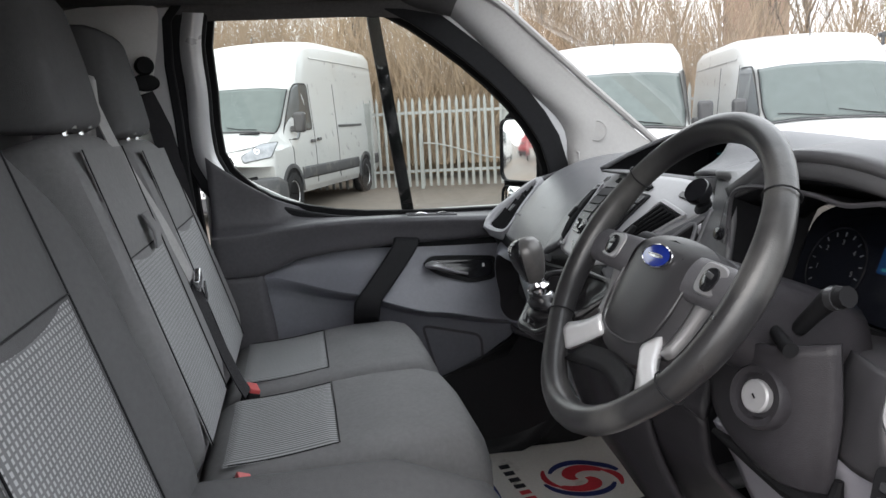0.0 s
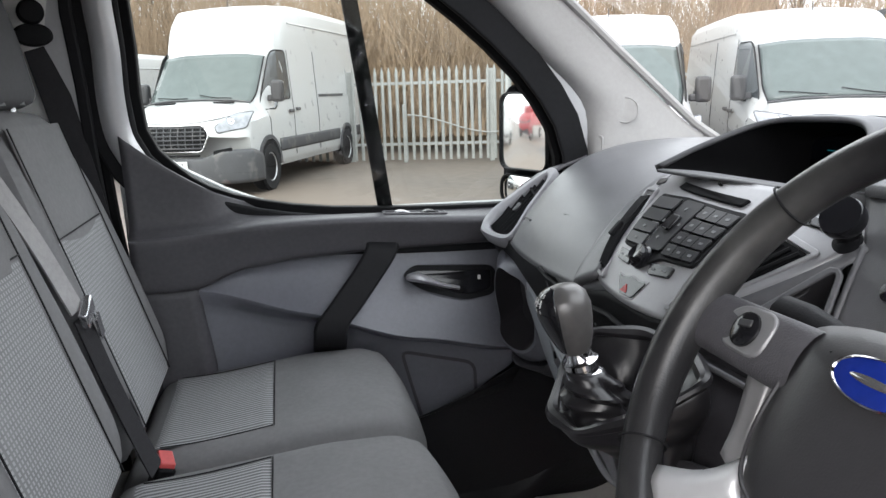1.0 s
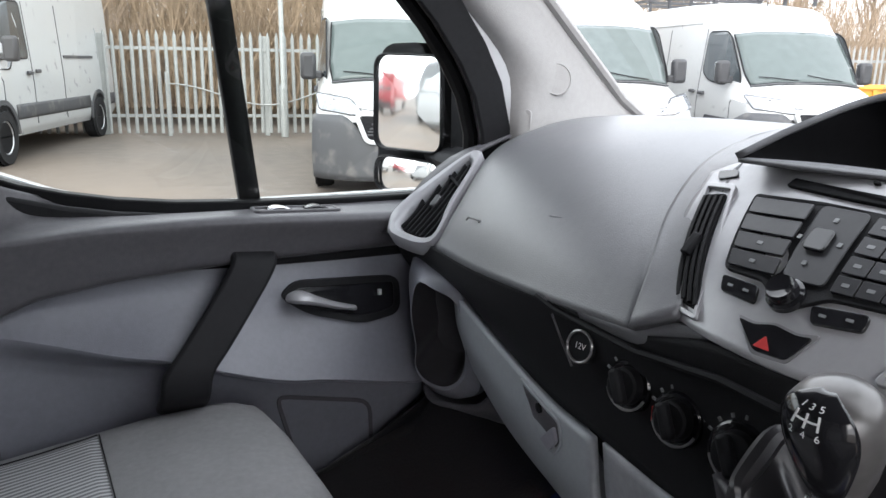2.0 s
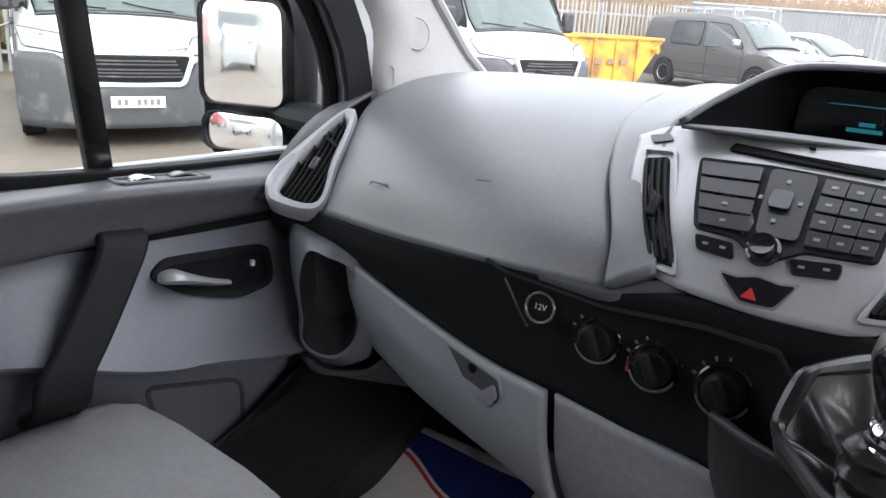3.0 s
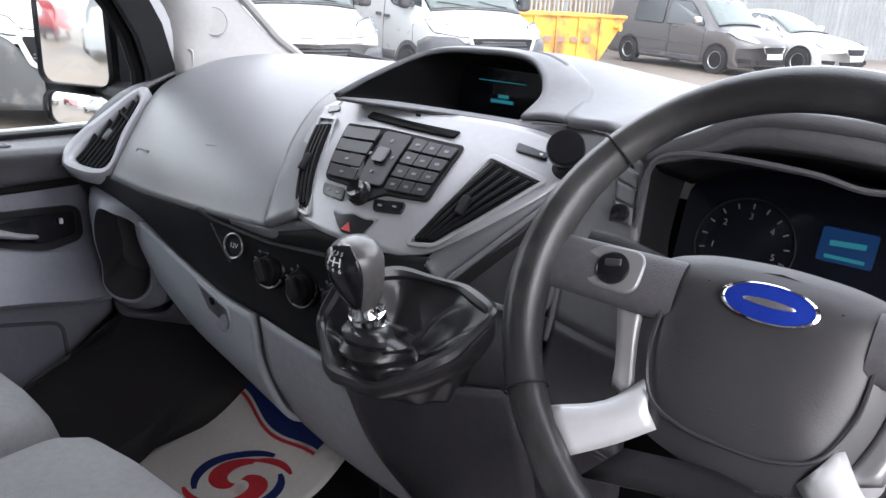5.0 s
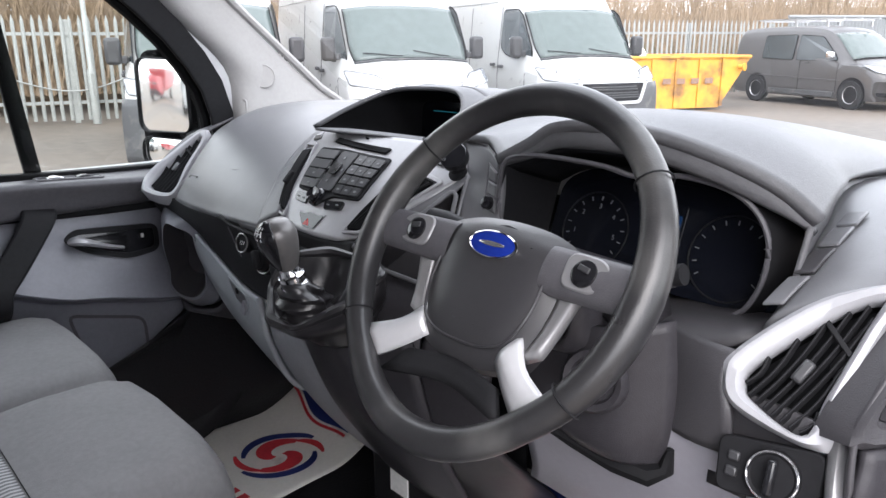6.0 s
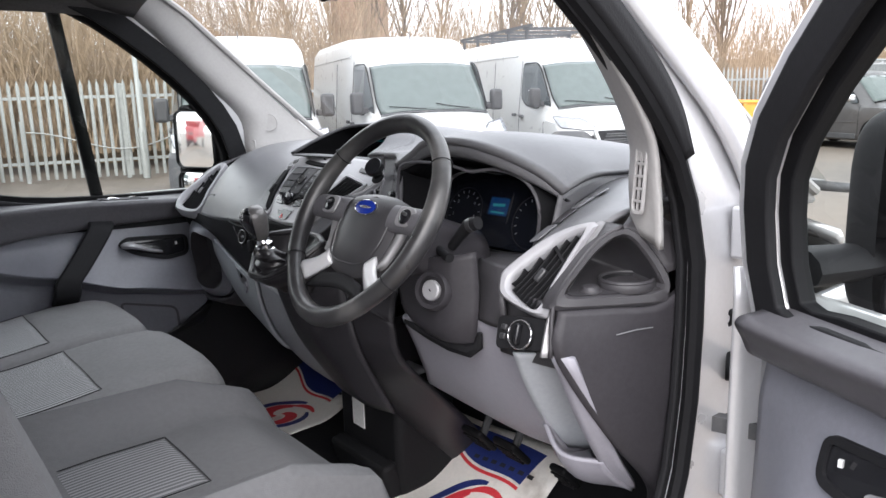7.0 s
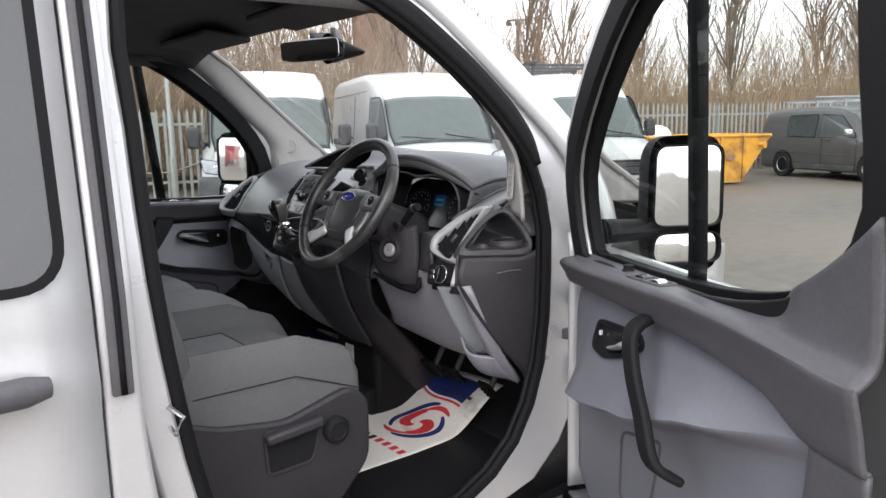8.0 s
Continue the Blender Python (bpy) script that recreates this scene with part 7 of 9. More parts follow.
# corner vents at both ends: a lipped surround, a dark well and lengthwise slats
def corner_vent(out, hole, top, foot):
    out, hole = [V(p) for p in out], [V(p) for p in hole]
    m = loop_frame(hole)
    bm, rs = lipped(out, hole, m, ((0, -0.03, 1.0), (0, 0.0, 1.0), (0.2, 0.006, 1), (0.62, 0.0065, 1), (0.9, 0.002, 1), (1, -0.004, 1.0), (1, -0.02, 0.98)))
    cv = part("corner_vent", bm, M_VENTS, dash, "silver corner vent surround")
    bm, rs = lipped(out, hole, m, ((1.0, -0.010, 1.0), (1, -0.03, 0.95)))
    bm.faces.new(rs[-1])
    part("vent_well", bm, M_VOID, cv)
    inv = m.inverted()
    poly = [p.xy for p in around(hole, m, 48)]
    zs = around(hole, m, 48)
    ax = ((inv @ V(top)) - (inv @ V(foot))).xy.normalized()
    pr = V((-ax.y, ax.x))
    ext = [p.dot(pr) for p in poly]

    def lift(p):
        w = [(1 / ((q.xy - p).length + 0.004) ** 2, q.z) for q in zs]
        return sum(a * b for a, b in w) / sum(a for a, b in w)
    n = 8
    for k in range(n):
        f = min(ext) + (max(ext) - min(ext)) * (k + 0.5) / n
        ch = chord(poly, pr * f, ax)
        if not ch or ch[1] - ch[0] < 0.02:
            continue
        pts = []
        for i in range(9):
            q = pr * (f - 0.004 * math.sin(math.pi * i / 8)) + ax * (ch[0] + 0.002 + (ch[1] - ch[0] - 0.004) * i / 8)
            pts.append(m @ V((q.x, q.y, lift(q) - 0.007)))
        part("vent_slat", band(pts, 0.010, m.to_3x3() @ V((pr.x * 0.25, pr.y * 0.25, 0.95)), 0.0026), M_BAND, cv, bevel=0.001)
    # cross bar, upper slats' divider and finger tab
    hi, lo = chord(poly, V((0, 0)), ax)[1], chord(poly, V((0, 0)), ax)[0]
    o = ax * (hi * 0.52)
    c2 = chord(poly, o, (pr * 0.9 + ax * 0.35).normalized())
    if c2:
        dd = (pr * 0.9 + ax * 0.35).normalized()
        part("vent_bar", band([m @ V(((o + dd * c2[0]).x, (o + dd * c2[0]).y, lift(o + dd * c2[0]) - 0.003)), m @ V((o.x, o.y, lift(o) - 0.0015)), m @ V(((o + dd * c2[1]).x, (o + dd * c2[1]).y, lift(o + dd * c2[1]) - 0.003))], 0.006, m.to_3x3() @ V((ax.x, ax.y, 0)), 0.004), M_BAND, cv, bevel=0.001)
    o = ax * (lo * 0.12)
    part("vent_tab", box(m @ V((o.x, o.y, lift(o) - 0.002)), (0.012, 0.026, 0.010), m.to_3x3() @ Matrix.Rotation(math.atan2(ax.y, ax.x) - math.pi / 2, 3, "Z")), M_KEY, cv, bevel=0.003)
    return cv


corner_vent([(0.698, 0.813, 1.337), (0.701, 0.789, 1.325), (0.637, 0.762, 1.258), (0.576, 0.741, 1.196), (0.535, 0.805, 1.201), (0.541, 0.83, 1.22), (0.563, 0.841, 1.244), (0.619, 0.833, 1.285)],
            [(0.687, 0.806, 1.324), (0.681, 0.793, 1.311), (0.631, 0.776, 1.261), (0.582, 0.752, 1.207), (0.552, 0.803, 1.213), (0.565, 0.814, 1.23), (0.597, 0.817, 1.258), (0.672, 0.811, 1.314)],
            (0.684, 0.80, 1.318), (0.567, 0.778, 1.21))
corner_vent([(0.581, -0.649, 1.216), (0.599, -0.653, 1.241), (0.654, -0.712, 1.299), (0.687, -0.78, 1.322), (0.664, -0.774, 1.291), (0.607, -0.759, 1.212), (0.581, -0.765, 1.172), (0.569, -0.673, 1.189)],
            [(0.584, -0.672, 1.211), (0.598, -0.676, 1.231), (0.648, -0.729, 1.285), (0.671, -0.762, 1.305), (0.654, -0.757, 1.282), (0.605, -0.744, 1.216), (0.579, -0.737, 1.181), (0.578, -0.686, 1.198)],
            (0.668, -0.757, 1.302), (0.580, -0.708, 1.190))
part("dash_end", rows_sheet([[(0.60, 0.835, 1.20), (0.655, 0.835, 1.275), (0.72, 0.84, 1.33), (0.80, 0.845, 1.362)], [(0.535, 0.845, 1.20), (0.62, 0.87, 1.275), (0.70, 0.88, 1.325), (0.80, 0.885, 1.35)]], 3, 8), M_DARK, dash, thick=0.006)

# ---------- driver side ----------
# cluster hood, lip and underside
lip = [(0.646, -0.258, 1.383), (0.648, -0.315, 1.412), (0.649, -0.365, 1.438), (0.655, -0.47, 1.440), (0.672, -0.56, 1.420), (0.697, -0.63, 1.388), (0.722, -0.666, 1.353)]
hood = [lip,
        [(0.78, -0.30, 1.416), (0.78, -0.34, 1.440), (0.785, -0.40, 1.448), (0.79, -0.49, 1.446), (0.80, -0.56, 1.432), (0.82, -0.615, 1.402), (0.83, -0.645, 1.372)],
        [(1.06, -0.34, 1.404), (1.06, -0.38, 1.412), (1.06, -0.43, 1.416), (1.05, -0.5, 1.414), (1.04, -0.56, 1.402), (1.02, -0.595, 1.382), (0.99, -0.612, 1.366)],
        [(1.42, -0.36, 1.352), (1.42, -0.4, 1.354), (1.42, -0.45, 1.354), (1.41, -0.51, 1.353), (1.40, -0.57, 1.352), (1.38, -0.62, 1.35), (1.36, -0.66, 1.348)]]
part("cluster_hood", rows_sheet(hood, 20, 36), M_TOPD, dash, "grey cowl over the instruments", thick=0.014)
part("cowl_side", rows_sheet([[(0.718, -0.668, 1.353), (0.83, -0.645, 1.372), (0.99, -0.612, 1.366), (1.36, -0.66, 1.348)], [(0.70, -0.664, 1.288), (0.80, -0.650, 1.333), (0.99, -0.620, 1.360), (1.36, -0.664, 1.344)]], 4, 16), M_TOPD, dash, thick=0.006)
brim = [V(p) + V((0.008, 0, -d)) for p, d in zip(lip, (0.004, 0.014, 0.022, 0.024, 0.024, 0.022, 0.010))]
part("visor_face", rows_sheet([[V(p) + V((0.002, 0, 0.005)) for p in lip], [V(p) * 0.5 + b * 0.5 + V((-0.003, 0, 0)) for p, b in zip(lip, brim)], brim], 5, 36), M_TOPD, dash, "thick padded edge of the cowl", thick=0.006)
under = [brim, [(0.76, -0.275, 1.345), (0.76, -0.33, 1.372), (0.76, -0.40, 1.378), (0.765, -0.48, 1.376), (0.77, -0.56, 1.366), (0.775, -0.62, 1.345), (0.78, -0.645, 1.325)]]
part("cowl_lining", rows_sheet(under, 4, 24), M_BAND, dash, thick=0.006)
cl = posed((0.772, -0.45, 1.30), (-0.93, 0.0, 0.36))
clp = roundpoly(((0.19, 0.04), (0.14, 0.078), (0.02, 0.082), (-0.02, 0.072), (-0.12, 0.078), (-0.185, 0.05), (-0.18, -0.08), (0.18, -0.08)), 0.03, 4)
clus = part("instrument_display", plate(clp, cl, 0.004), M_LCD, dash, "dark instrument cluster", smooth=False)
rim_yz = ((-0.262, 1.362), (-0.278, 1.394), (-0.335, 1.404), (-0.42, 1.400), (-0.47, 1.390), (-0.53, 1.396), (-0.595, 1.378), (-0.628, 1.335), (-0.620, 1.268), (-0.585, 1.230), (-0.50, 1.222), (-0.38, 1.222), (-0.295, 1.226), (-0.266, 1.26), (-0.260, 1.31))
rim_front = [V((0.646 + 0.055 * smooth(-0.30, -0.64, y) + 0.05 * max(0.0, 1.33 - z), y, z)) for y, z in rim_yz]
rim_deep = [cl @ V((-(y + 0.448) * 1.04, max(-0.086, min(0.086, (z - 1.31) * 1.05)), -0.004)) for y, z in rim_yz]
part("cluster_shroud", sheet(lambda s, t: loop_at(rim_front, s % 1).lerp(loop_at(rim_deep, s % 1), t), 90, 5, wrap=True), M_BAND, dash, "deep black cluster shroud")
part("shroud_rim", tube([loop_at(rim_front, k / 90) for k in range(90)], 0.0035, 6, closed=True), M_DARK, dash, "thin rim of the instrument shroud")
for y0 in (0.105, -0.105):
    g = part("gauge_ring", tube([cl @ V((-y0 + 0.056 * math.cos(a), -0.018 + 0.056 * math.sin(a), 0.005)) for a in [2 * math.pi * i / 36 for i in range(36)]], 0.0012, 5, closed=True), M_BAND, clus)
    for k in range(13):
        a = math.radians(215 - 250 * k / 12)
        part("gauge_tick", box(cl @ V((-y0 + 0.047 * math.cos(a), -0.018 + 0.047 * math.sin(a), 0.005)), (0.006, 0.0015, 0.001), cl.to_3x3() @ Matrix.Rotation(a, 3, "Z")), M_DIM, clus, smooth=False)
for k, ch in enumerate("12345"):
    a = math.radians(190 - 200 * k / 4)
    writing("gauge_number", ch, 0.0105, cl @ Matrix.Translation((-0.105 + 0.035 * math.cos(a), -0.018 + 0.035 * math.sin(a), 0.005)), M_DIM, clus)
part("cluster_screen", plate(roundpoly(((0.032, 0.034), (-0.032, 0.034), (-0.032, -0.034), (0.032, -0.034)), 0.003, 2), cl @ Matrix.Translation((0, 0.005, 0.0035)), 0.002), M_LCD, clus, smooth=False)
part("screen_glow", plate(roundpoly(((0.028, 0.022), (-0.028, 0.022), (-0.028, -0.016), (0.028, -0.016)), 0.003, 2), cl @ Matrix.Translation((0, 0.002, 0.0058)), 0.0006), M_BLUE, clus, "blue lit cluster display", smooth=False)
part("screen_bar", box(cl @ V((0, 0.008, 0.0068)), (0.036, 0.006, 0.0006), cl.to_3x3() @ Matrix.Rotation(0.06, 3, "Z")), M_TEAL, clus, smooth=False)
part("screen_bar", box(cl @ V((0, -0.008, 0.0068)), (0.04, 0.004, 0.0006), cl.to_3x3()), M_TEAL, clus, smooth=False)

# plain panel between centre panel and wheel, with a button strip
mid_rows = [[(0.703, -0.132, 1.399), (0.688, -0.195, 1.399), (0.648, -0.258, 1.382)],
            [(0.672, -0.168, 1.355), (0.662, -0.21, 1.347), (0.648, -0.260, 1.34)],
            [(0.640, -0.185, 1.30), (0.640, -0.217, 1.29), (0.638, -0.266, 1.28)],
            [(0.592, -0.20, 1.20), (0.600, -0.23, 1.19), (0.620, -0.285, 1.17)],
            [(0.53, -0.21, 1.10), (0.55, -0.25, 1.08), (0.58, -0.31, 1.06)]]
part("driver_panel", rows_sheet(mid_rows[:4], 24, 12), M_PAD, dash, "smooth grey panel beside the instruments", thick=0.01)
part("driver_lower_panel", rows_sheet(mid_rows[3:], 8, 10), M_COL, dash, thick=0.01)
part("panel_joint", tube([(0.690, -0.090, 1.3985), (0.702, -0.131, 1.4008), (0.6885, -0.195, 1.4008), (0.660, -0.243, 1.390)], 0.0013, 5), M_DARK, dash)


def beside(s, t, lift=0.0):
    """A point on the panel beside the instruments, s down it and t across."""
    return cr([cr(r, t) for r in mid_rows[:4]], s) + V((-0.9, 0, 0.35)) * lift


for k in range(3):
    s0, s1 = 0.13 + 0.135 * k, 0.13 + 0.135 * (k + 1) - 0.012
    part("strip_button", sheet(lambda a, b: beside(s0 + (s1 - s0) * a, 0.68 + 0.24 * b, 0.0024), 5, 5), M_PAD, dash, "flush blank switch cover", thick=0.003)
    part("strip_joint", tube([beside(s0 - 0.006, 0.64, 0.001), beside(s0 - 0.006, 0.80, 0.001), beside(s0 - 0.006, 0.95, 0.001)], 0.0014, 5), M_DARK, dash)
part("strip_joint", tube([beside(0.12 + 0.42 * k / 6, 0.65, 0.001) for k in range(7)], 0.0013, 5), M_DARK, dash)
part("strip_knob", lathe(((0.010, 0), (0.009, 0.008), (0.001, 0.009)), posed(beside(0.46, 0.79, 0.004), (-1, 0, 0.3)), 14), M_GLOSSBLK, dash)

# open tray under the right-hand centre vent
tr = [(0.644, -0.172, 1.332), (0.590, -0.188, 1.214), (0.575, -0.178, 1.204), (0.535, -0.088, 1.226)]
tq = [V(p) for p in tr]
tc = sum(tq, V((0, 0, 0))) / 4
tn = (tq[0] - tq[3]).cross(tq[1] - tq[3]).normalized()
tn = tn if tn.x < 0 else -tn
tm = Matrix.Translation(tc) @ axes(tn).to_4x4()
to = roundpoly([(tm.inverted() @ q).xy for q in tq], 0.012, 4)
part("tray_rim", ring(grow(to, 0.007), to, lambda a, b, q: tm @ V((a, b, q)), 0.005), M_PAD, dash, "grey rim of an open tray", bevel=0.002)
bm = bmesh.new()
f = [bm.verts.new(tm @ V((p.x, p.y, 0))) for p in to]
g = [bm.verts.new(tm @ V((p.x * 0.86, p.y * 0.86 - 0.005, -0.055))) for p in to]
for i in range(len(to)):
    j = (i + 1) % len(to)
    bm.faces.new((f[i], f[j], g[j], g[i]))
bm.faces.new(g)
part("tray_well", bm, M_DASHEND, dash, "dark open tray")
frame_rows = [[stack(-0.171, 1.358), stack(-0.146, 1.325), stack(-0.097, 1.284), stack(-0.06, 1.258), (0.528, -0.06, 1.246)],
              [(0.668, -0.18, 1.352), (0.648, -0.168, 1.33), (0.595, -0.13, 1.275), (0.545, -0.09, 1.238), (0.530, -0.08, 1.22)]]
part("tray_shoulder", rows_sheet(frame_rows, 3, 16), M_PAD, dash, thick=0.006)
part("tray_surround", rows_sheet([[(0.668, -0.178, 1.352), (0.615, -0.192, 1.26), (0.588, -0.198, 1.205), (0.575, -0.20, 1.18)], [(0.676, -0.168, 1.356), (0.648, -0.186, 1.29), (0.602, -0.202, 1.198), (0.585, -0.205, 1.172)]], 2, 12), M_PAD, dash, thick=0.006)
part("tray_apron", rows_sheet([[(0.530, -0.075, 1.222), (0.56, -0.13, 1.208), (0.586, -0.196, 1.203)], [(0.50, -0.06, 1.19), (0.52, -0.12, 1.17), (0.55, -0.2, 1.15)], [(0.48, -0.02, 1.09), (0.50, -0.12, 1.07), (0.53, -0.21, 1.06)]], 8, 10), M_COL, dash, thick=0.008)

# big dark column casing down to the floor
foot = [[(0.50, -0.10, 1.10), (0.515, -0.14, 1.08), (0.54, -0.22, 1.10), (0.58, -0.31, 1.06)],
        [(0.545, -0.09, 0.98), (0.545, -0.14, 0.97), (0.57, -0.21, 0.97), (0.61, -0.30, 0.96)],
        [(0.685, -0.07, 0.80), (0.685, -0.115, 0.79), (0.72, -0.18, 0.78), (0.78, -0.24, 0.80)],
        [(0.85, -0.03, 0.61), (0.85, -0.07, 0.60), (0.89, -0.11, 0.60), (0.98, -0.13, 0.62)],
        [(0.91, -0.01, 0.49), (0.91, -0.05, 0.49), (0.96, -0.09, 0.49), (1.04, -0.10, 0.53)]]
part("casing_front", rows_sheet([[(0.490, 0.075, 1.145), (0.468, 0.020, 1.14), (0.466, -0.04, 1.13), (0.480, -0.12, 1.13), (0.53, -0.20, 1.13)],
                                 [(0.518, 0.070, 1.06), (0.490, 0.022, 1.06), (0.486, -0.05, 1.06), (0.492, -0.13, 1.05), (0.53, -0.22, 1.06)],
                                 [(0.542, 0.036, 0.96), (0.520, -0.005, 0.96), (0.514, -0.08, 0.96), (0.518, -0.15, 0.96), (0.555, -0.23, 0.96)],
                                 [(0.602, -0.01, 0.84), (0.590, -0.05, 0.835), (0.588, -0.13, 0.83), (0.598, -0.17, 0.82), (0.63, -0.23, 0.81)]], 24, 20), M_COL, dash, "dark casing under the gear lever", thick=0.008)
part("casing_side", rows_sheet([[(0.545, -0.09, 0.98), (0.685, -0.07, 0.80), (0.85, -0.03, 0.61), (0.91, -0.01, 0.49)], [(0.80, -0.06, 0.98), (0.88, -0.05, 0.80), (0.97, -0.02, 0.61), (1.02, 0.0, 0.51)]], 4, 16), M_COL, dash, thick=0.008)
part("column_casing", rows_sheet(foot, 28, 18), M_COL, dash, "dark moulded casing down to the floor", thick=0.01)
ft = part("console_foot", box((0.835, 0.055, 0.665), (0.20, 0.29, 0.36)), M_BAND, dash, "black console foot", bevel=0.02)
part("foot_ledge", box((0.725, 0.055, 0.535), (0.05, 0.27, 0.11), Matrix.Rotation(-0.25, 3, "Y")), M_BAND, ft, bevel=0.012)
part("foot_label", box((0.733, 0.095, 0.680), (0.004, 0.055, 0.085)), M_PLATE, ft, "plain white sticker", smooth=False)

# light grey knee panel with a side pocket
knee = [[(0.540, -0.403, 1.103), (0.560, -0.51, 1.112), (0.578, -0.61, 1.132), (0.584, -0.70, 1.125)],
        [(0.590, -0.372, 1.03), (0.600, -0.51, 1.03), (0.604, -0.62, 1.035), (0.602, -0.70, 1.04)],
        [(0.632, -0.35, 0.955), (0.64, -0.48, 0.94), (0.646, -0.59, 0.932), (0.648, -0.70, 0.94)],
        [(0.69, -0.306, 0.888), (0.70, -0.45, 0.870), (0.708, -0.58, 0.858), (0.712, -0.70, 0.86)],
        [(0.80, -0.30, 0.89), (0.80, -0.45, 0.87), (0.80, -0.58, 0.855), (0.80, -0.70, 0.85)]]
kp = part("knee_panel", rows_sheet(knee, 26, 26), M_KNEE, dash, "light grey lower driver panel", thick=0.01)
part("pocket_back", rows_sheet([[(0.562, -0.698, 1.098), (0.600, -0.755, 1.10), (0.578, -0.815, 1.108)],
                                [(0.592, -0.698, 1.03), (0.645, -0.752, 1.02), (0.612, -0.815, 1.02)],
                                [(0.640, -0.696, 0.95), (0.705, -0.75, 0.94), (0.660, -0.812, 0.93)],
                                [(0.70, -0.696, 0.875), (0.745, -0.75, 0.87), (0.71, -0.805, 0.86)]], 16, 14), M_GLOVE, kp, "hollow of the side pocket", thick=0.006)
part("pocket", rows_sheet([[(0.652, -0.694, 0.940), (0.640, -0.745, 0.905), (0.676, -0.808, 0.900)],
                           [(0.672, -0.694, 0.905), (0.655, -0.745, 0.875), (0.698, -0.806, 0.870)],
                           [(0.712, -0.694, 0.868), (0.692, -0.745, 0.838), (0.735, -0.802, 0.835)],
                           [(0.775, -0.694, 0.850), (0.765, -0.745, 0.815), (0.782, -0.795, 0.800)]], 16, 14), M_KNEE, kp, "open side pocket", thick=0.008)
part("pocket_edge", rows_sheet([[(0.556, -0.792, 1.118), (0.61, -0.805, 0.99), (0.672, -0.805, 0.89), (0.738, -0.79, 0.82), (0.772, -0.785, 0.797)], [(0.574, -0.826, 1.114), (0.635, -0.836, 0.99), (0.70, -0.83, 0.89), (0.758, -0.812, 0.825), (0.782, -0.80, 0.80)]], 3, 18), M_KNEE, kp, thick=0.012)
# black bar in place of the shade in the gap below the column
part("gap_shade", tube([(0.520, -0.438, 1.108), (0.545, -0.49, 1.086), (0.552, -0.545, 1.078), (0.562, -0.585, 1.074), (0.570, -0.600, 1.085), (0.572, -0.602, 1.11)], [0.004, 0.011, 0.014, 0.014, 0.010, 0.005], 8), M_RUBBER, kp, "black bar for the shaded gap under the column")

# light switch pod under the right vent
lsn = V((-0.93, -0.10, 0.30)).normalized()
lsm = Matrix.Translation((0.567, -0.713, 1.137)) @ axes(lsn).to_4x4()
ls = part("light_switch_panel", plate(roundpoly(((0.050, 0.034), (0.052, -0.022), (-0.046, -0.036), (-0.052, 0.022)), 0.012, 4), lsm @ Matrix.Translation((0, 0, -0.01)), 0.014), M_BAND, dash, "black light switch panel", bevel=0.002)
part("light_knob", lathe(((0.026, 0.002), (0.026, 0.012), (0.023, 0.014), (0.021, 0.012), (0.001, 0.012)), lsm @ Matrix.Translation((0.008, -0.002, 0)), 28), M_BAND, ls)
part("knob_rim", tube([lsm @ V((0.008 + 0.0245 * math.cos(a), -0.002 + 0.0245 * math.sin(a), 0.013)) for a in [2 * math.pi * i / 28 for i in range(28)]], 0.0014, 6, closed=True), M_SATIN, ls, "chrome knob rim")
part("knob_grip", box(lsm @ V((0.008, -0.002, 0.018)), (0.009, 0.036, 0.014), lsm.to_3x3()), M_GLOSSBLK, ls, bevel=0.003)
for k in range(2):
    part("dimmer_wheel", box(lsm @ V((-0.033, 0.004 - 0.016 * k, 0.005)), (0.012, 0.010, 0.006), lsm.to_3x3()), M_KEY, ls, bevel=0.002)

# outer end of the dash on the driver side: vent cheek, cup shell and side panel
cheek = [[(0.645, -0.655, 1.245), (0.69, -0.66, 1.285), (0.80, -0.645, 1.335), (0.99, -0.615, 1.363), (1.36, -0.66, 1.347)],
         [(0.640, -0.672, 1.272), (0.70, -0.69, 1.308), (0.80, -0.70, 1.345), (0.99, -0.70, 1.366), (1.36, -0.74, 1.345)],
         [(0.668, -0.735, 1.305), (0.72, -0.75, 1.333), (0.82, -0.765, 1.355), (1.0, -0.78, 1.363), (1.35, -0.80, 1.342)],
         [(0.70, -0.795, 1.325), (0.74, -0.81, 1.343), (0.84, -0.83, 1.352), (1.0, -0.84, 1.355), (1.34, -0.86, 1.338)]]
part("cheek_end", rows_sheet([[(0.690, -0.826, 1.316), (0.72, -0.846, 1.300), (0.752, -0.878, 1.240)], [(0.74, -0.815, 1.343), (0.79, -0.855, 1.315), (0.835, -0.888, 1.250)]], 4, 10), M_DASHEND, dash, thick=0.006)
part("cheek_pad", rows_sheet(cheek, 14, 22), M_PAD, dash, "grey outer dashboard pad", thick=0.01)
strip = [(0.652, -0.660, 1.276), (0.715, -0.672, 1.312), (0.78, -0.674, 1.338), (0.84, -0.672, 1.353)]
for k in range(4):
    p, q = cr(strip, (k + 0.06) / 4), cr(strip, (k + 0.94) / 4)
    part("strip_button", band([p, (p + q) / 2 + V((0, 0, 0.001)), q], 0.024, (0.0, 1, -0.28), 0.004), M_DASHEND if k == 1 else M_PAD, dash, bevel=0.002)
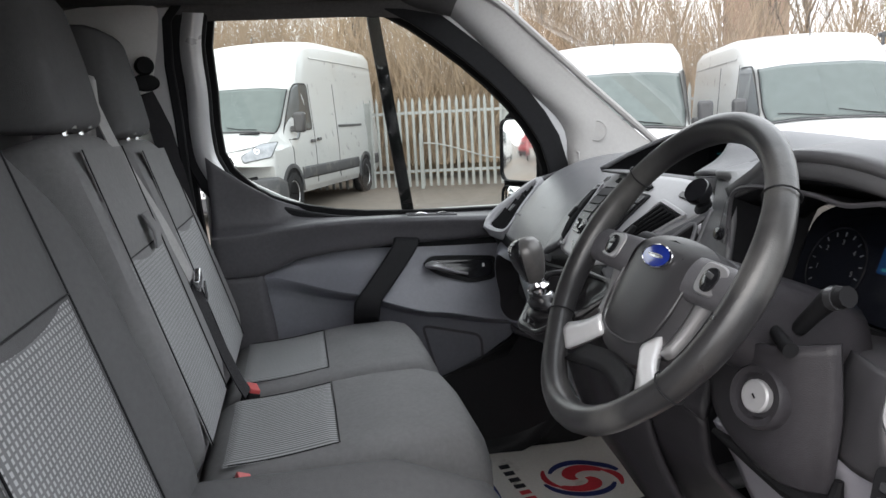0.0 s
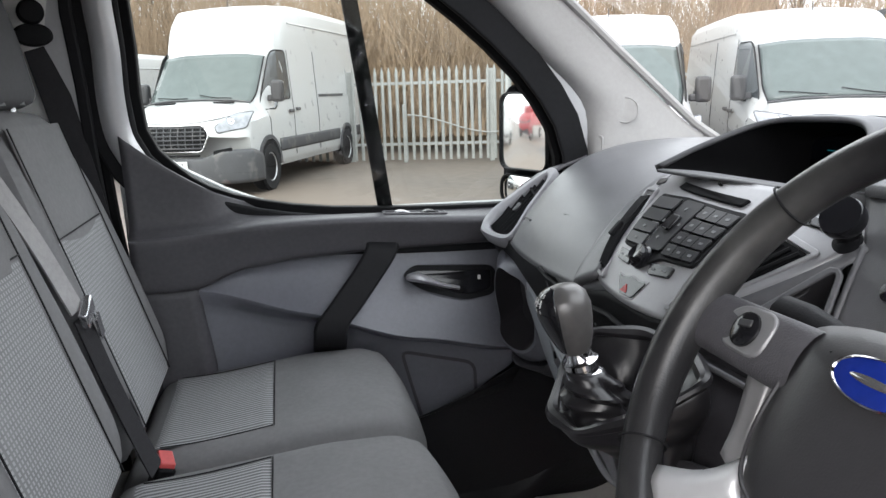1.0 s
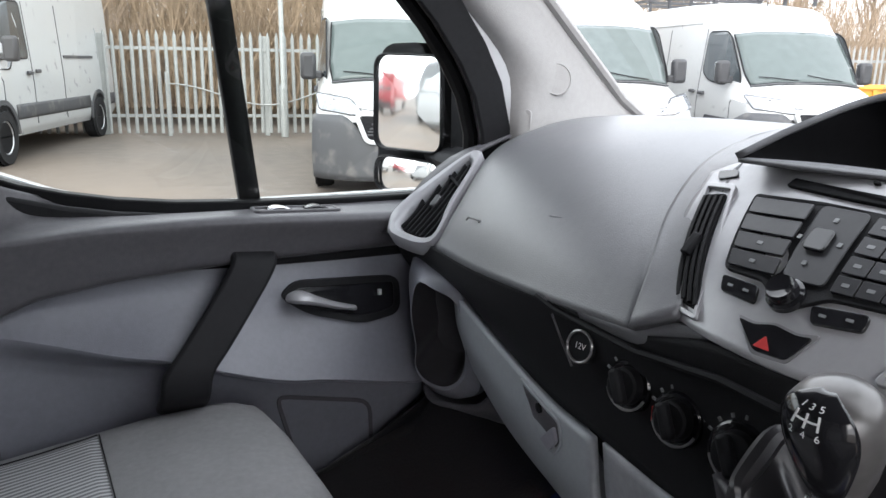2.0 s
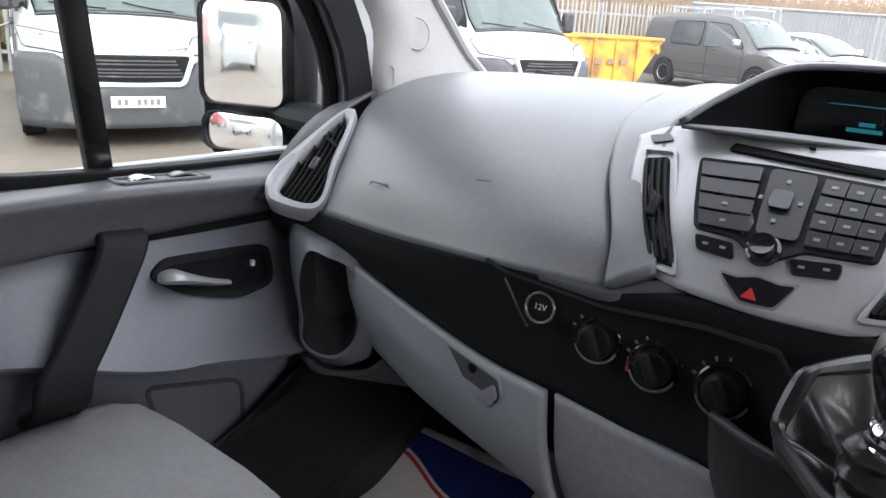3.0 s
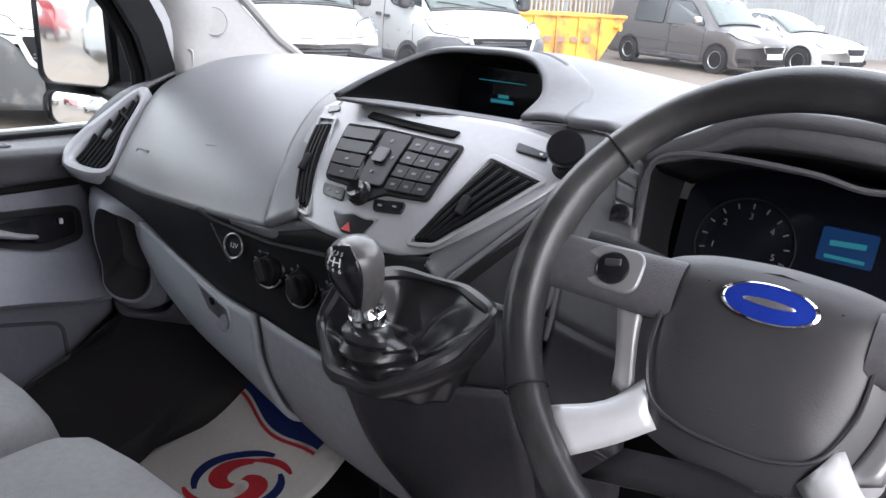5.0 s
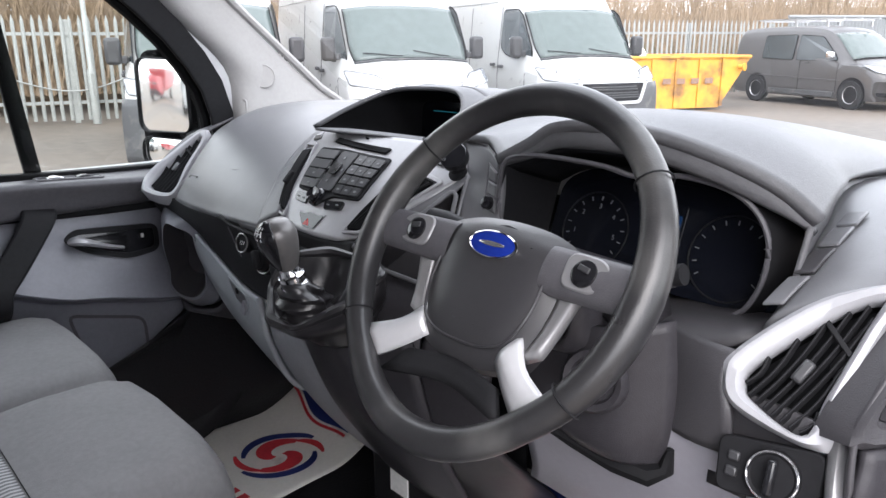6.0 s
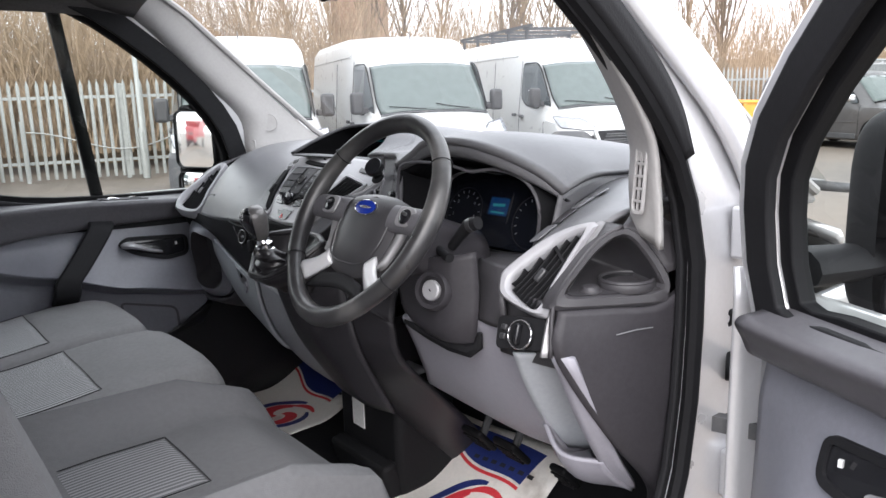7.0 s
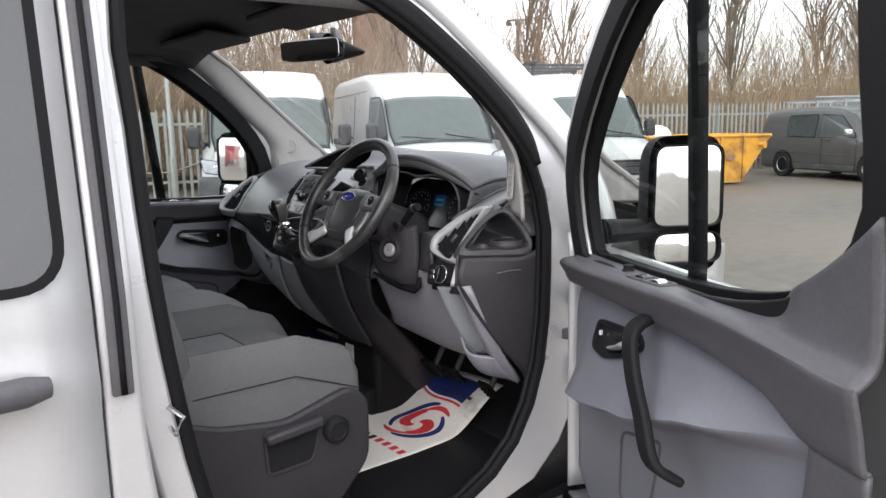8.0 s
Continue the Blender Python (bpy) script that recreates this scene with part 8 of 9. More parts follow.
lowcheek = [[(0.627, -0.545, 1.235), (0.60, -0.62, 1.240), (0.597, -0.655, 1.240)],
            [(0.615, -0.545, 1.21), (0.584, -0.62, 1.212), (0.578, -0.652, 1.212)],
            [(0.598, -0.545, 1.16), (0.572, -0.62, 1.165), (0.568, -0.668, 1.178)],
            [(0.590, -0.545, 1.135), (0.570, -0.62, 1.132), (0.576, -0.668, 1.130)]]
part("pod_backing", rows_sheet([[(0.592, -0.64, 1.20), (0.592, -0.72, 1.195), (0.585, -0.80, 1.19)], [(0.588, -0.64, 1.08), (0.588, -0.72, 1.08), (0.580, -0.81, 1.09)]], 4, 8), M_DASHEND, dash, thick=0.006)
part("vent_cheek", rows_sheet(lowcheek, 12, 8), M_DASHEND, dash, thick=0.008)
part("cowl_base", rows_sheet([[(0.76, -0.27, 1.225), (0.76, -0.45, 1.215), (0.76, -0.64, 1.235)], [(0.66, -0.29, 1.225), (0.65, -0.45, 1.22), (0.645, -0.655, 1.245)], [(0.60, -0.31, 1.17), (0.59, -0.45, 1.16), (0.61, -0.56, 1.18)]], 8, 14), M_DASHEND, dash, thick=0.008)
# curved spur from the vent down past the switch pod
part("vent_spur", rows_sheet([[(0.687, -0.778, 1.322), (0.655, -0.768, 1.275), (0.604, -0.757, 1.208), (0.582, -0.760, 1.172), (0.548, -0.776, 1.116)],
                              [(0.690, -0.786, 1.324), (0.655, -0.778, 1.279), (0.600, -0.768, 1.214), (0.574, -0.772, 1.176), (0.541, -0.785, 1.118)],
                              [(0.692, -0.796, 1.320), (0.655, -0.790, 1.272), (0.606, -0.781, 1.212), (0.586, -0.782, 1.172), (0.553, -0.796, 1.118)]], 8, 26), M_POD, dash, "silver spur below the corner vent", thick=0.006)
part("spur_cheek", rows_sheet([[(0.692, -0.796, 1.320), (0.655, -0.790, 1.272), (0.606, -0.781, 1.212), (0.586, -0.782, 1.172), (0.553, -0.796, 1.118)],
                               [(0.694, -0.829, 1.316), (0.647, -0.809, 1.294), (0.583, -0.792, 1.227), (0.566, -0.790, 1.195), (0.552, -0.80, 1.118)]], 4, 20), M_DASHEND, dash, thick=0.006)
# hooded cup shelf at the outer end
co = [V(p) for p in ((0.563, -0.787, 1.202), (0.583, -0.792, 1.232), (0.647, -0.809, 1.297), (0.694, -0.829, 1.318), (0.723, -0.849, 1.297), (0.752, -0.878, 1.239), (0.748, -0.884, 1.2), (0.729, -0.878, 1.188), (0.579, -0.799, 1.192))]
cb = [V(p) for p in ((0.590, -0.797, 1.222), (0.612, -0.801, 1.245), (0.652, -0.814, 1.285), (0.69, -0.829, 1.303), (0.712, -0.847, 1.282), (0.735, -0.87, 1.23), (0.728, -0.872, 1.213), (0.622, -0.818, 1.214), (0.600, -0.802, 1.214))]
cm = loop_frame(cb)
bm, rs = lipped(co, cb, cm, ((0, -0.05, 1.0), (0, -0.004, 1.0), (0.25, 0.003, 1), (0.75, 0.003, 1), (1, -0.004, 1)))
shelf = part("cup_shelf", bm, M_DASHEND, dash, "grey hooded cup shelf at the dash end")
back_in = V((0.43, 0.90, 0.0))
rim3 = [cm @ p for p in around(cb, cm, 72)]
cen = sum(rim3, V((0, 0, 0))) / 72


def hollow(s, t):
    e = rim3[int(round(s * 72)) % 72]
    p = e.lerp(cen, t * 0.98) + back_in * (0.125 * math.sqrt(max(0.0, 1 - (1 - t) ** 2)))
    return V((p.x, p.y, max(p.z, 1.2125)))


part("shelf_hollow", sheet(hollow, 72, 12, wrap=True), M_DASHEND, shelf)
CUP = (0.715, -0.820)
part("cup_holder_ring", sheet(lambda s, t: V((CUP[0] + (0.049 + 0.002 * math.sin(math.pi * t)) * math.cos(6.2832 * s), CUP[1] + (0.046 + 0.002 * math.sin(math.pi * t)) * math.sin(6.2832 * s), 1.210 + 0.016 * t)), 40, 4, wrap=True), M_DASHEND, shelf)
part("cup_lip", tube([(CUP[0] + 0.047 * math.cos(a), CUP[1] + 0.044 * math.sin(a), 1.2265) for a in [2 * math.pi * i / 40 for i in range(40)]], 0.0035, 8, closed=True), M_DASHEND, shelf)
part("cup_hollow", sheet(lambda s, t: V((CUP[0] + 0.045 * math.cos(6.2832 * s) * (1 - 0.12 * t), CUP[1] + 0.042 * math.sin(6.2832 * s) * (1 - 0.12 * t), 1.2265 - 0.012 * t)), 40, 4, wrap=True), M_BAND, shelf)
part("cup_floor", lathe(((1.0, 0.0), (0.9, 0.0005), (0.01, 0.0006)), Matrix.Translation((CUP[0], CUP[1], 1.2145)) @ Matrix.Diagonal((0.041, 0.038, 1, 1)), 32), M_BAND, shelf)
part("shelf_button", lathe(((0.019, 0), (0.0185, 0.005), (0.015, 0.008), (0.014, 0.012), (0.008, 0.0145), (0.001, 0.015)), Matrix.Translation((0.640, -0.804, 1.211)), 24), M_DASHEND, shelf, "round grey button")
side_rows = [[(0.570, -0.797, 1.192), (0.65, -0.840, 1.190), (0.735, -0.882, 1.190), (0.83, -0.885, 1.24)],
             [(0.556, -0.803, 1.118), (0.65, -0.850, 1.112), (0.75, -0.882, 1.10), (0.83, -0.885, 1.10)],
             [(0.640, -0.838, 0.97), (0.69, -0.862, 0.97), (0.76, -0.88, 0.97), (0.83, -0.885, 0.97)],
             [(0.742, -0.846, 0.85), (0.755, -0.860, 0.84), (0.78, -0.875, 0.83), (0.83, -0.885, 0.82)],
             [(0.79, -0.82, 0.77), (0.80, -0.85, 0.75), (0.81, -0.87, 0.73), (0.83, -0.885, 0.72)]]
part("dash_end_panel", rows_sheet(side_rows, 26, 16), M_COL, dash, "dark end panel of the dashboard", thick=0.01)
part("panel_scratch", tube([(0.648, -0.853, 1.148), (0.68, -0.868, 1.153), (0.71, -0.879, 1.153)], 0.0012, 5), M_PAD, dash, "pale scuff mark")

# steering column casing with ignition barrel and stalks
col = thing("steering_column", (0.56, -0.46, 1.2), "dark steering column casing with ignition barrel and stalks", "steering column")
part("column_shroud", sheet(lambda s, t: V((0.49 + 0.17 * t, -0.46 + (0.062 + 0.018 * t) * math.copysign(abs(math.cos(6.283 * s)) ** 0.6, math.cos(6.283 * s)), 1.285 - 0.085 * t + (0.062 + 0.02 * t) * math.copysign(abs(math.sin(6.283 * s)) ** 0.6, math.sin(6.283 * s)))), 28, 6, wrap=True), M_COL, col, thick=0.006)
lowp = [[(0.515, -0.40, 1.255), (0.512, -0.46, 1.245), (0.525, -0.545, 1.25), (0.57, -0.598, 1.262)],
        [(0.530, -0.405, 1.19), (0.525, -0.46, 1.175), (0.528, -0.55, 1.175), (0.57, -0.605, 1.19)],
        [(0.530, -0.42, 1.13), (0.525, -0.47, 1.115), (0.526, -0.55, 1.115), (0.565, -0.605, 1.135)],
        [(0.545, -0.435, 1.105), (0.535, -0.49, 1.092), (0.537, -0.555, 1.088), (0.572, -0.592, 1.082)]]
part("lower_shroud", rows_sheet(lowp, 18, 14), M_COL, col, thick=0.01)
igm = posed((0.515, -0.533, 1.189), (-0.90, -0.25, 0.22))
ig = part("ignition_collar", lathe(((0.040, -0.03), (0.038, -0.002), (0.034, 0.003), (0.027, 0.001), (0.0245, -0.006), (0.001, -0.007)), igm, 32), M_COL, col, "round ignition collar")
part("ignition_barrel", lathe(((0.0195, -0.006), (0.019, 0.001), (0.0165, 0.003), (0.001, 0.003)), igm, 28), M_SILVER, ig, "bright ignition barrel")
part("key_slot", box(igm @ V((0, 0, 0.0032)), (0.002, 0.006, 0.001), igm.to_3x3() @ Matrix.Rotation(0.8, 3, "Z")), M_RUBBER, ig, smooth=False)
part("stalk", tube([(0.57, -0.53, 1.262), (0.572, -0.552, 1.285), (0.575, -0.572, 1.306), (0.577, -0.598, 1.314)], [0.009, 0.010, 0.0125, 0.012], 10), M_BAND, col, "dark wiper stalk")
part("stalk_ring", tube([(0.5752, -0.576, 1.3075), (0.576, -0.586, 1.3105)], 0.0135, 12), M_KEY, col)
part("stalk", tube([(0.54, -0.40, 1.30), (0.52, -0.35, 1.315), (0.508, -0.30, 1.326), (0.503, -0.275, 1.33)], [0.011, 0.014, 0.018, 0.016], 10), M_BAND, col, "dark indicator stalk")
part("audio_stalk", box((0.515, -0.375, 1.25), (0.022, 0.03, 0.085), Matrix.Rotation(0.4, 3, "Y")), M_BAND, col, "black audio control stalk", bevel=0.008)
for k in range(3):
    part("stalk_key", box((0.503, -0.375, 1.225 + 0.025 * k), (0.004, 0.016, 0.010), Matrix.Rotation(0.4, 3, "Y")), M_KEY, col, bevel=0.001)
part("column_lever", tube([(0.545, -0.52, 1.262), (0.53, -0.565, 1.255), (0.528, -0.575, 1.254)], [0.007, 0.008, 0.009], 12), M_BAND, col)

# steering wheel
sw = thing("steering_wheel", (0.425, -0.455, 1.335), "worn black leather steering wheel with silver spokes and blue badge", "steering wheel")
WN = V((-0.835, 0.0, 0.550))
swm = Matrix.Translation((0.427, -0.456, 1.334)) @ axes(WN).to_4x4()      # x to the left of the van's nose-on view, y up the wheel


def sp(x, y, z=0.0):
    """A point on the wheel: x towards the passenger, y up its face, z to the driver."""
    return swm @ V((-x, y, z))


RW = 0.190
part("rim", tube([sp(RW * math.cos(a), RW * 0.99 * math.sin(a) - (0.012 if math.sin(a) < -0.75 else 0) * (abs(math.sin(a)) - 0.75) * 4, 0) for a in [2 * math.pi * i / 72 for i in range(72)]], [0.0170 + 0.0012 * math.cos(4 * 2 * math.pi * i / 72) for i in range(72)], 14, closed=True, flat=1.05, up=WN), M_RIM, sw, "worn black leather rim")
for a in (0.62, 2.52, 3.75, 5.67):
    part("rim_seam", tube([sp((RW + 0.0188 * math.cos(b)) * math.cos(a), (RW + 0.0188 * math.cos(b)) * math.sin(a) * 0.99, 0.0188 * math.sin(b)) for b in [2 * math.pi * i / 16 for i in range(16)]], 0.0011, 5, closed=True), M_BAND, sw)
hubp = roundpoly(((-0.098, 0.032), (-0.056, 0.046), (0.0, 0.050), (0.056, 0.046), (0.098, 0.032), (0.092, -0.040), (0.068, -0.105), (0.0, -0.120), (-0.068, -0.105), (-0.092, -0.040)), 0.022, 4)


def dome(pts, z0, rise, n=6):
    """A padded cover over an outline."""
    bm = bmesh.new()
    rs = []
    for k in range(n + 1):
        f = k / n
        q = 1 - 0.9 * f
        rs.append([bm.verts.new(sp(p.x * q, p.y * q - 0.01 * (1 - q), z0 + rise * (1 - (q) ** 4))) for p in pts])
    for a, b in zip(rs, rs[1:]):
        for j in range(len(pts)):
            bm.faces.new((a[j], a[(j + 1) % len(pts)], b[(j + 1) % len(pts)], b[j]))
    bm.faces.new(rs[-1])
    lo = [bm.verts.new(sp(p.x, p.y, z0 - 0.03)) for p in pts]
    for j in range(len(pts)):
        bm.faces.new((rs[0][j], lo[j], lo[(j + 1) % len(pts)], rs[0][(j + 1) % len(pts)]))
    return bm


part("airbag_cover", dome(hubp, -0.022, 0.022), M_HUB, sw, "dark grey padded airbag cover")
part("hub_back", tube([sp(0, -0.01, -0.075), sp(0, -0.01, -0.01)], [0.045, 0.05], 20), M_BAND, sw)
crease = [(x * 1.14, y * 1.08, z) for x, y, z in ((-0.066, -0.008, -0.0073), (-0.064, -0.045, -0.0073), (-0.052, -0.074, -0.0073), (-0.028, -0.085, -0.0073), (0.0, -0.087, -0.0073), (0.028, -0.085, -0.0073), (0.052, -0.074, -0.0073), (0.064, -0.045, -0.0073), (0.066, -0.008, -0.0073))]
part("cover_crease", tube([sp(*cr(crease, i / 40)) for i in range(41)], 0.0016, 6), M_HUB, sw)
for q in (-1, 1):
    part("cover_notch", tube([sp(q * 0.046, 0.020, -0.0042), sp(q * 0.070, 0.016, -0.010)], 0.0014, 5), M_BAND, sw)
bd = sp(0, 0.0128, 0.0005)
bmx = Matrix.Translation(bd) @ axes(WN).to_4x4()
part("badge_rim", lathe(((1.0, 0), (1.0, 0.002), (0.93, 0.003), (0.9, 0.002)), bmx @ Matrix.Diagonal((0.035, 0.0150, 1, 1)), 36), M_CHROME, sw, "chrome oval badge rim")
part("badge", lathe(((0.9, 0.0), (0.9, 0.0022), (0.5, 0.0032), (0.01, 0.0035)), bmx @ Matrix.Diagonal((0.035, 0.0150, 1, 1)), 36), M_BADGE, sw, "blue oval badge")
part("badge_stroke", lathe(((1.0, 0), (0.9, 0.0008), (0.01, 0.001)), bmx @ Matrix.Translation((0, 0, 0.003)) @ Matrix.Diagonal((0.019, 0.0030, 1, 1)), 24), M_SATIN, sw, "plain pale oval inside the badge")
part("cover_plate", box(sp(0, -0.070, -0.0045), (0.034, 0.008, 0.003), swm.to_3x3()), M_HUB, sw, bevel=0.001)
for q in (-1, 1):
    # side spoke with a switch pod, and lower silver spoke
    part("side_spoke", sheet(lambda s, t, q=q: sp(q * (0.068 + 0.115 * s), 0.006 + (0.026 - 0.002 * s) * math.cos(6.283 * t) - 0.002 * s, -0.014 + 0.008 * s + 0.011 * math.sin(6.283 * t)), 8, 16), M_DARK, sw)
    pod = part("switch_pod", plate([sp_p for sp_p in roundpoly(((-q * 0.097, 0.028), (-q * 0.140, 0.026), (-q * 0.155, 0.008), (-q * 0.140, -0.010), (-q * 0.097, -0.010)), 0.014, 5)], swm @ Matrix.Translation((0, 0, -0.003)), 0.004), M_POD, sw, "silver switch surround", bevel=0.002)
    part("switch_button", lathe(((0.0142, 0), (0.0138, 0.003), (0.011, 0.0045), (0.001, 0.0035)), Matrix.Translation(sp(q * 0.122, 0.008, 0.0)) @ axes(WN).to_4x4(), 24), M_GLOSSBLK, pod)
    part("button_bar", box(sp(q * 0.122, 0.012, 0.004), (0.014, 0.006, 0.003), swm.to_3x3() @ Matrix.Rotation(0.2 * q, 3, "Z")), M_KEY, pod, bevel=0.001)
    part("spoke_trim", rows_sheet([[sp(q * 0.116, -0.010, -0.012), sp(q * 0.110, -0.026, -0.014), sp(q * 0.101, -0.055, -0.016), sp(q * 0.094, -0.078, -0.014)], [sp(q * 0.092, -0.008, -0.014), sp(q * 0.090, -0.030, -0.018), sp(q * 0.084, -0.058, -0.020), sp(q * 0.074, -0.088, -0.020)]], 3, 12), M_POD, sw, "silver strip beside the airbag cover", thick=0.012)
    part("lower_spoke", rows_sheet([[sp(q * 0.070, -0.064, -0.016), sp(q * 0.094, -0.094, -0.010), sp(q * 0.133, -0.114, -0.004)], [sp(q * 0.060, -0.086, -0.006), sp(q * 0.086, -0.108, -0.002), sp(q * 0.122, -0.126, 0.002)], [sp(q * 0.050, -0.100, -0.016), sp(q * 0.074, -0.122, -0.012), sp(q * 0.104, -0.145, -0.006)]], 6, 8), M_SPOKE, sw, "bright silver lower spoke", thick=0.012)
part("spoke_bridge", rows_sheet([[sp(-0.066, -0.122, -0.012), sp(0, -0.112, -0.016), sp(0.066, -0.122, -0.012)], [sp(-0.090, -0.155, -0.006), sp(0, -0.140, -0.012), sp(0.090, -0.155, -0.006)]], 3, 8), M_BAND, sw, thick=0.008)

# gear lever with leather gaiter
gl = thing("gear_lever", (0.42, -0.09, 1.15), "gear lever with chrome collar, gloss knob and black leather gaiter", "gear lever")
GT = [(0.448, -0.010, 1.236), (0.416, -0.001, 1.188), (0.380, -0.058, 1.160), (0.388, -0.115, 1.160), (0.44, -0.168, 1.196), (0.495, -0.184, 1.232), (0.515, -0.125, 1.238), (0.50, -0.05, 1.240)]


def rim_at(s):
    k = [V(p) for p in GT]
    n = len(k)
    f = (s % 1.0) * n
    i = int(f)
    f -= i
    f = f + 0.10 * math.sin(2 * math.pi * f) * -0.5
    return k[i].lerp(k[(i + 1) % n], f)


def rim_round(s):
    return sum((rim_at(s + 0.01 * k) for k in (-3, -2, -1, 0, 1, 2, 3)), V((0, 0, 0))) / 7


def gaiter(s, t):
    """From the rolled edge down into a valley and up round the lever."""
    base = rim_round(s)
    c = V((0.418, -0.087, 1.172))
    d = V((base.x - c.x, base.y - c.y, 0)).normalized()
    valley = c + d * 0.034 + V((0.012, 0, 0.004 * math.sin(6.283 * s * 3)))
    neck = V((0.408, -0.086, 1.222)) + d * 0.020
    if t < 0.55:
        f = t / 0.55
        p = base.lerp(valley, f)
        w = math.sin(math.pi * f)
        p += V((0, 0, 0.010 * w * w - 0.014 * w)) + d * (0.004 * math.sin(6.283 * s * 7 + 4 * f) * w)
        p += V((0, 0, 0.010 * w * (abs(math.sin(6.283 * s * 3.5 + 2.2 * f + 0.6)) ** 0.6 - 0.6) + 0.004 * math.sin(6.283 * s * 9 - 3 * f) * w))
    else:
        f = (t - 0.55) / 0.45
        p = valley.lerp(neck, f)
        w = math.sin(math.pi * f)
        p += d * (0.012 * w * (0.5 + 0.5 * math.sin(6.283 * s * 4 + 5 * f)) + 0.004 * math.sin(16 * f + 6.283 * s * 2) * w)
    return p


part("gaiter", sheet(gaiter, 96, 30, wrap=True), M_LEATHER, gl, "crumpled black leather gaiter", thick=0.003)


def skirt(s, t):
    p = rim_round(s)
    c = V((0.470, -0.090, 1.10))
    out = V((p.x - c.x, p.y - c.y, 0)).normalized()
    q = V((c.x, c.y, 0)).lerp(V((p.x, p.y, 0)), 0.5) + V((0.022, 0, 1.115))
    f = p.lerp(q, t)
    return f + out * (0.010 * math.sin(math.pi * min(1, 1.8 * t)) + 0.003 * math.sin(6.283 * s * 9 + 3 * t) * t)


part("gaiter_skirt", sheet(skirt, 96, 14, wrap=True), M_LEATHER, gl, "stretched black leather skirt", thick=0.003)
part("gaiter_roll", tube([rim_round(i / 96) + V((0, 0, 0.001)) for i in range(96)], [0.0068 + 0.0018 * math.sin(i * 0.31) for i in range(96)], 8, closed=True), M_LEATHER, gl, "rolled gaiter edge")
kx = (V((0.380, -0.088, 1.312)) - V((0.408, -0.086, 1.224))).normalized()
km = Matrix.Translation((0.408, -0.086, 1.218)) @ axes(kx, (1, 0, 0)).to_4x4()
part("collar", lathe(((0.019, -0.012), (0.020, 0.0), (0.0175, 0.003), (0.0175, 0.008), (0.0195, 0.010), (0.0195, 0.016), (0.015, 0.020), (0.0135, 0.028), (0.001, 0.028)), km, 24), M_CHROME, gl, "chrome collar")
KP = ((0.0125, 0.026), (0.0165, 0.031), (0.0215, 0.044), (0.0262, 0.062), (0.0285, 0.078), (0.0268, 0.090), (0.0205, 0.0985), (0.010, 0.1025), (0.001, 0.1032))
kn = part("knob", lathe(KP, km, 40), M_KNOBS, gl, "smooth satin grey knob")


def inlay(s, t):
    """Gloss black face on the rear and top of the knob, a little proud of it."""
    r, z = cr([(a, b, 0) for a, b in KP], 0.14 + 0.80 * t).xy
    half = 1.02 * math.sin(math.pi * (0.16 + 0.62 * t)) ** 0.8
    a = -math.pi / 2 + half * (2 * s - 1)
    k = 1.0 + 0.0009 / max(r, 0.004)
    return km @ V((r * k * math.cos(a), r * k * math.sin(a), z + 0.0006 * t))


part("knob_inlay", sheet(inlay, 20, 24), M_GLOSSBLK, kn, "gloss black shift pattern face", thick=0.001)
kp_line = [V((*cr([(a, b, 0) for a, b in KP], i / 60).xy, 0)) for i in range(61)]
kp_run = [0.0]
for a, b in zip(kp_line, kp_line[1:]):
    kp_run.append(kp_run[-1] + (b - a).length)


def on_knob(a, b):
    """A frame on the rear of the knob: a across, b up its skin from the middle of the pattern."""
    w = 0.0725 + b

    def at(u, v):
        k = max(i for i in range(60) if kp_run[i] <= max(0.0, v))
        f = (v - kp_run[k]) / max(1e-6, kp_run[k + 1] - kp_run[k])
        p = kp_line[k].lerp(kp_line[k + 1], f)
        r = p.x + 0.0016
        q = -math.pi / 2 + u / 0.027
        return km @ V((r * math.cos(q), r * math.sin(q), p.y + 0.0006))
    p = at(a, w)
    x, y = (at(a + 0.001, w) - at(a - 0.001, w)).normalized(), (at(a, w + 0.001) - at(a, w - 0.001)).normalized()
    z = x.cross(y).normalized()
    y = z.cross(x)
    return Matrix.Translation(p) @ Matrix((x, y, z)).transposed().to_4x4()


for a in (-0.0075, 0.0, 0.0075):
    part("shift_line", box(on_knob(a, 0).translation, (0.0011, 0.0085, 0.0008), on_knob(a, 0).to_3x3()), M_INK, kn, smooth=False)
for a in (-0.0056, -0.0019, 0.0019, 0.0056):
    part("shift_line", box(on_knob(a, 0).translation, (0.0042, 0.0011, 0.0008), on_knob(a, 0).to_3x3()), M_INK, kn, smooth=False)
for ch, a, b in (("1", -0.0075, 0.0085), ("3", 0.0, 0.0085), ("5", 0.0075, 0.0085), ("2", -0.0075, -0.0085), ("4", 0.0, -0.0085), ("6", 0.0075, -0.0085)):
    writing("shift_number", ch, 0.0062, on_knob(a, b), M_INK, kn)

# suction phone mount beside the centre panel
pm = thing("phone_mount", (0.66, -0.16, 1.36), "black round magnetic phone mount stuck beside the vent", "phone mount")
pn = V((-0.75, -0.25, 0.55)).normalized()
pmm = Matrix.Translation((0.652, -0.160, 1.383)) @ axes(pn).to_4x4()
part("mount_head", lathe(((0.010, -0.014), (0.021, -0.010), (0.0225, -0.006), (0.0225, 0.003), (0.021, 0.0055), (0.001, 0.006)), pmm, 32), M_GLOSSBLK, pm)
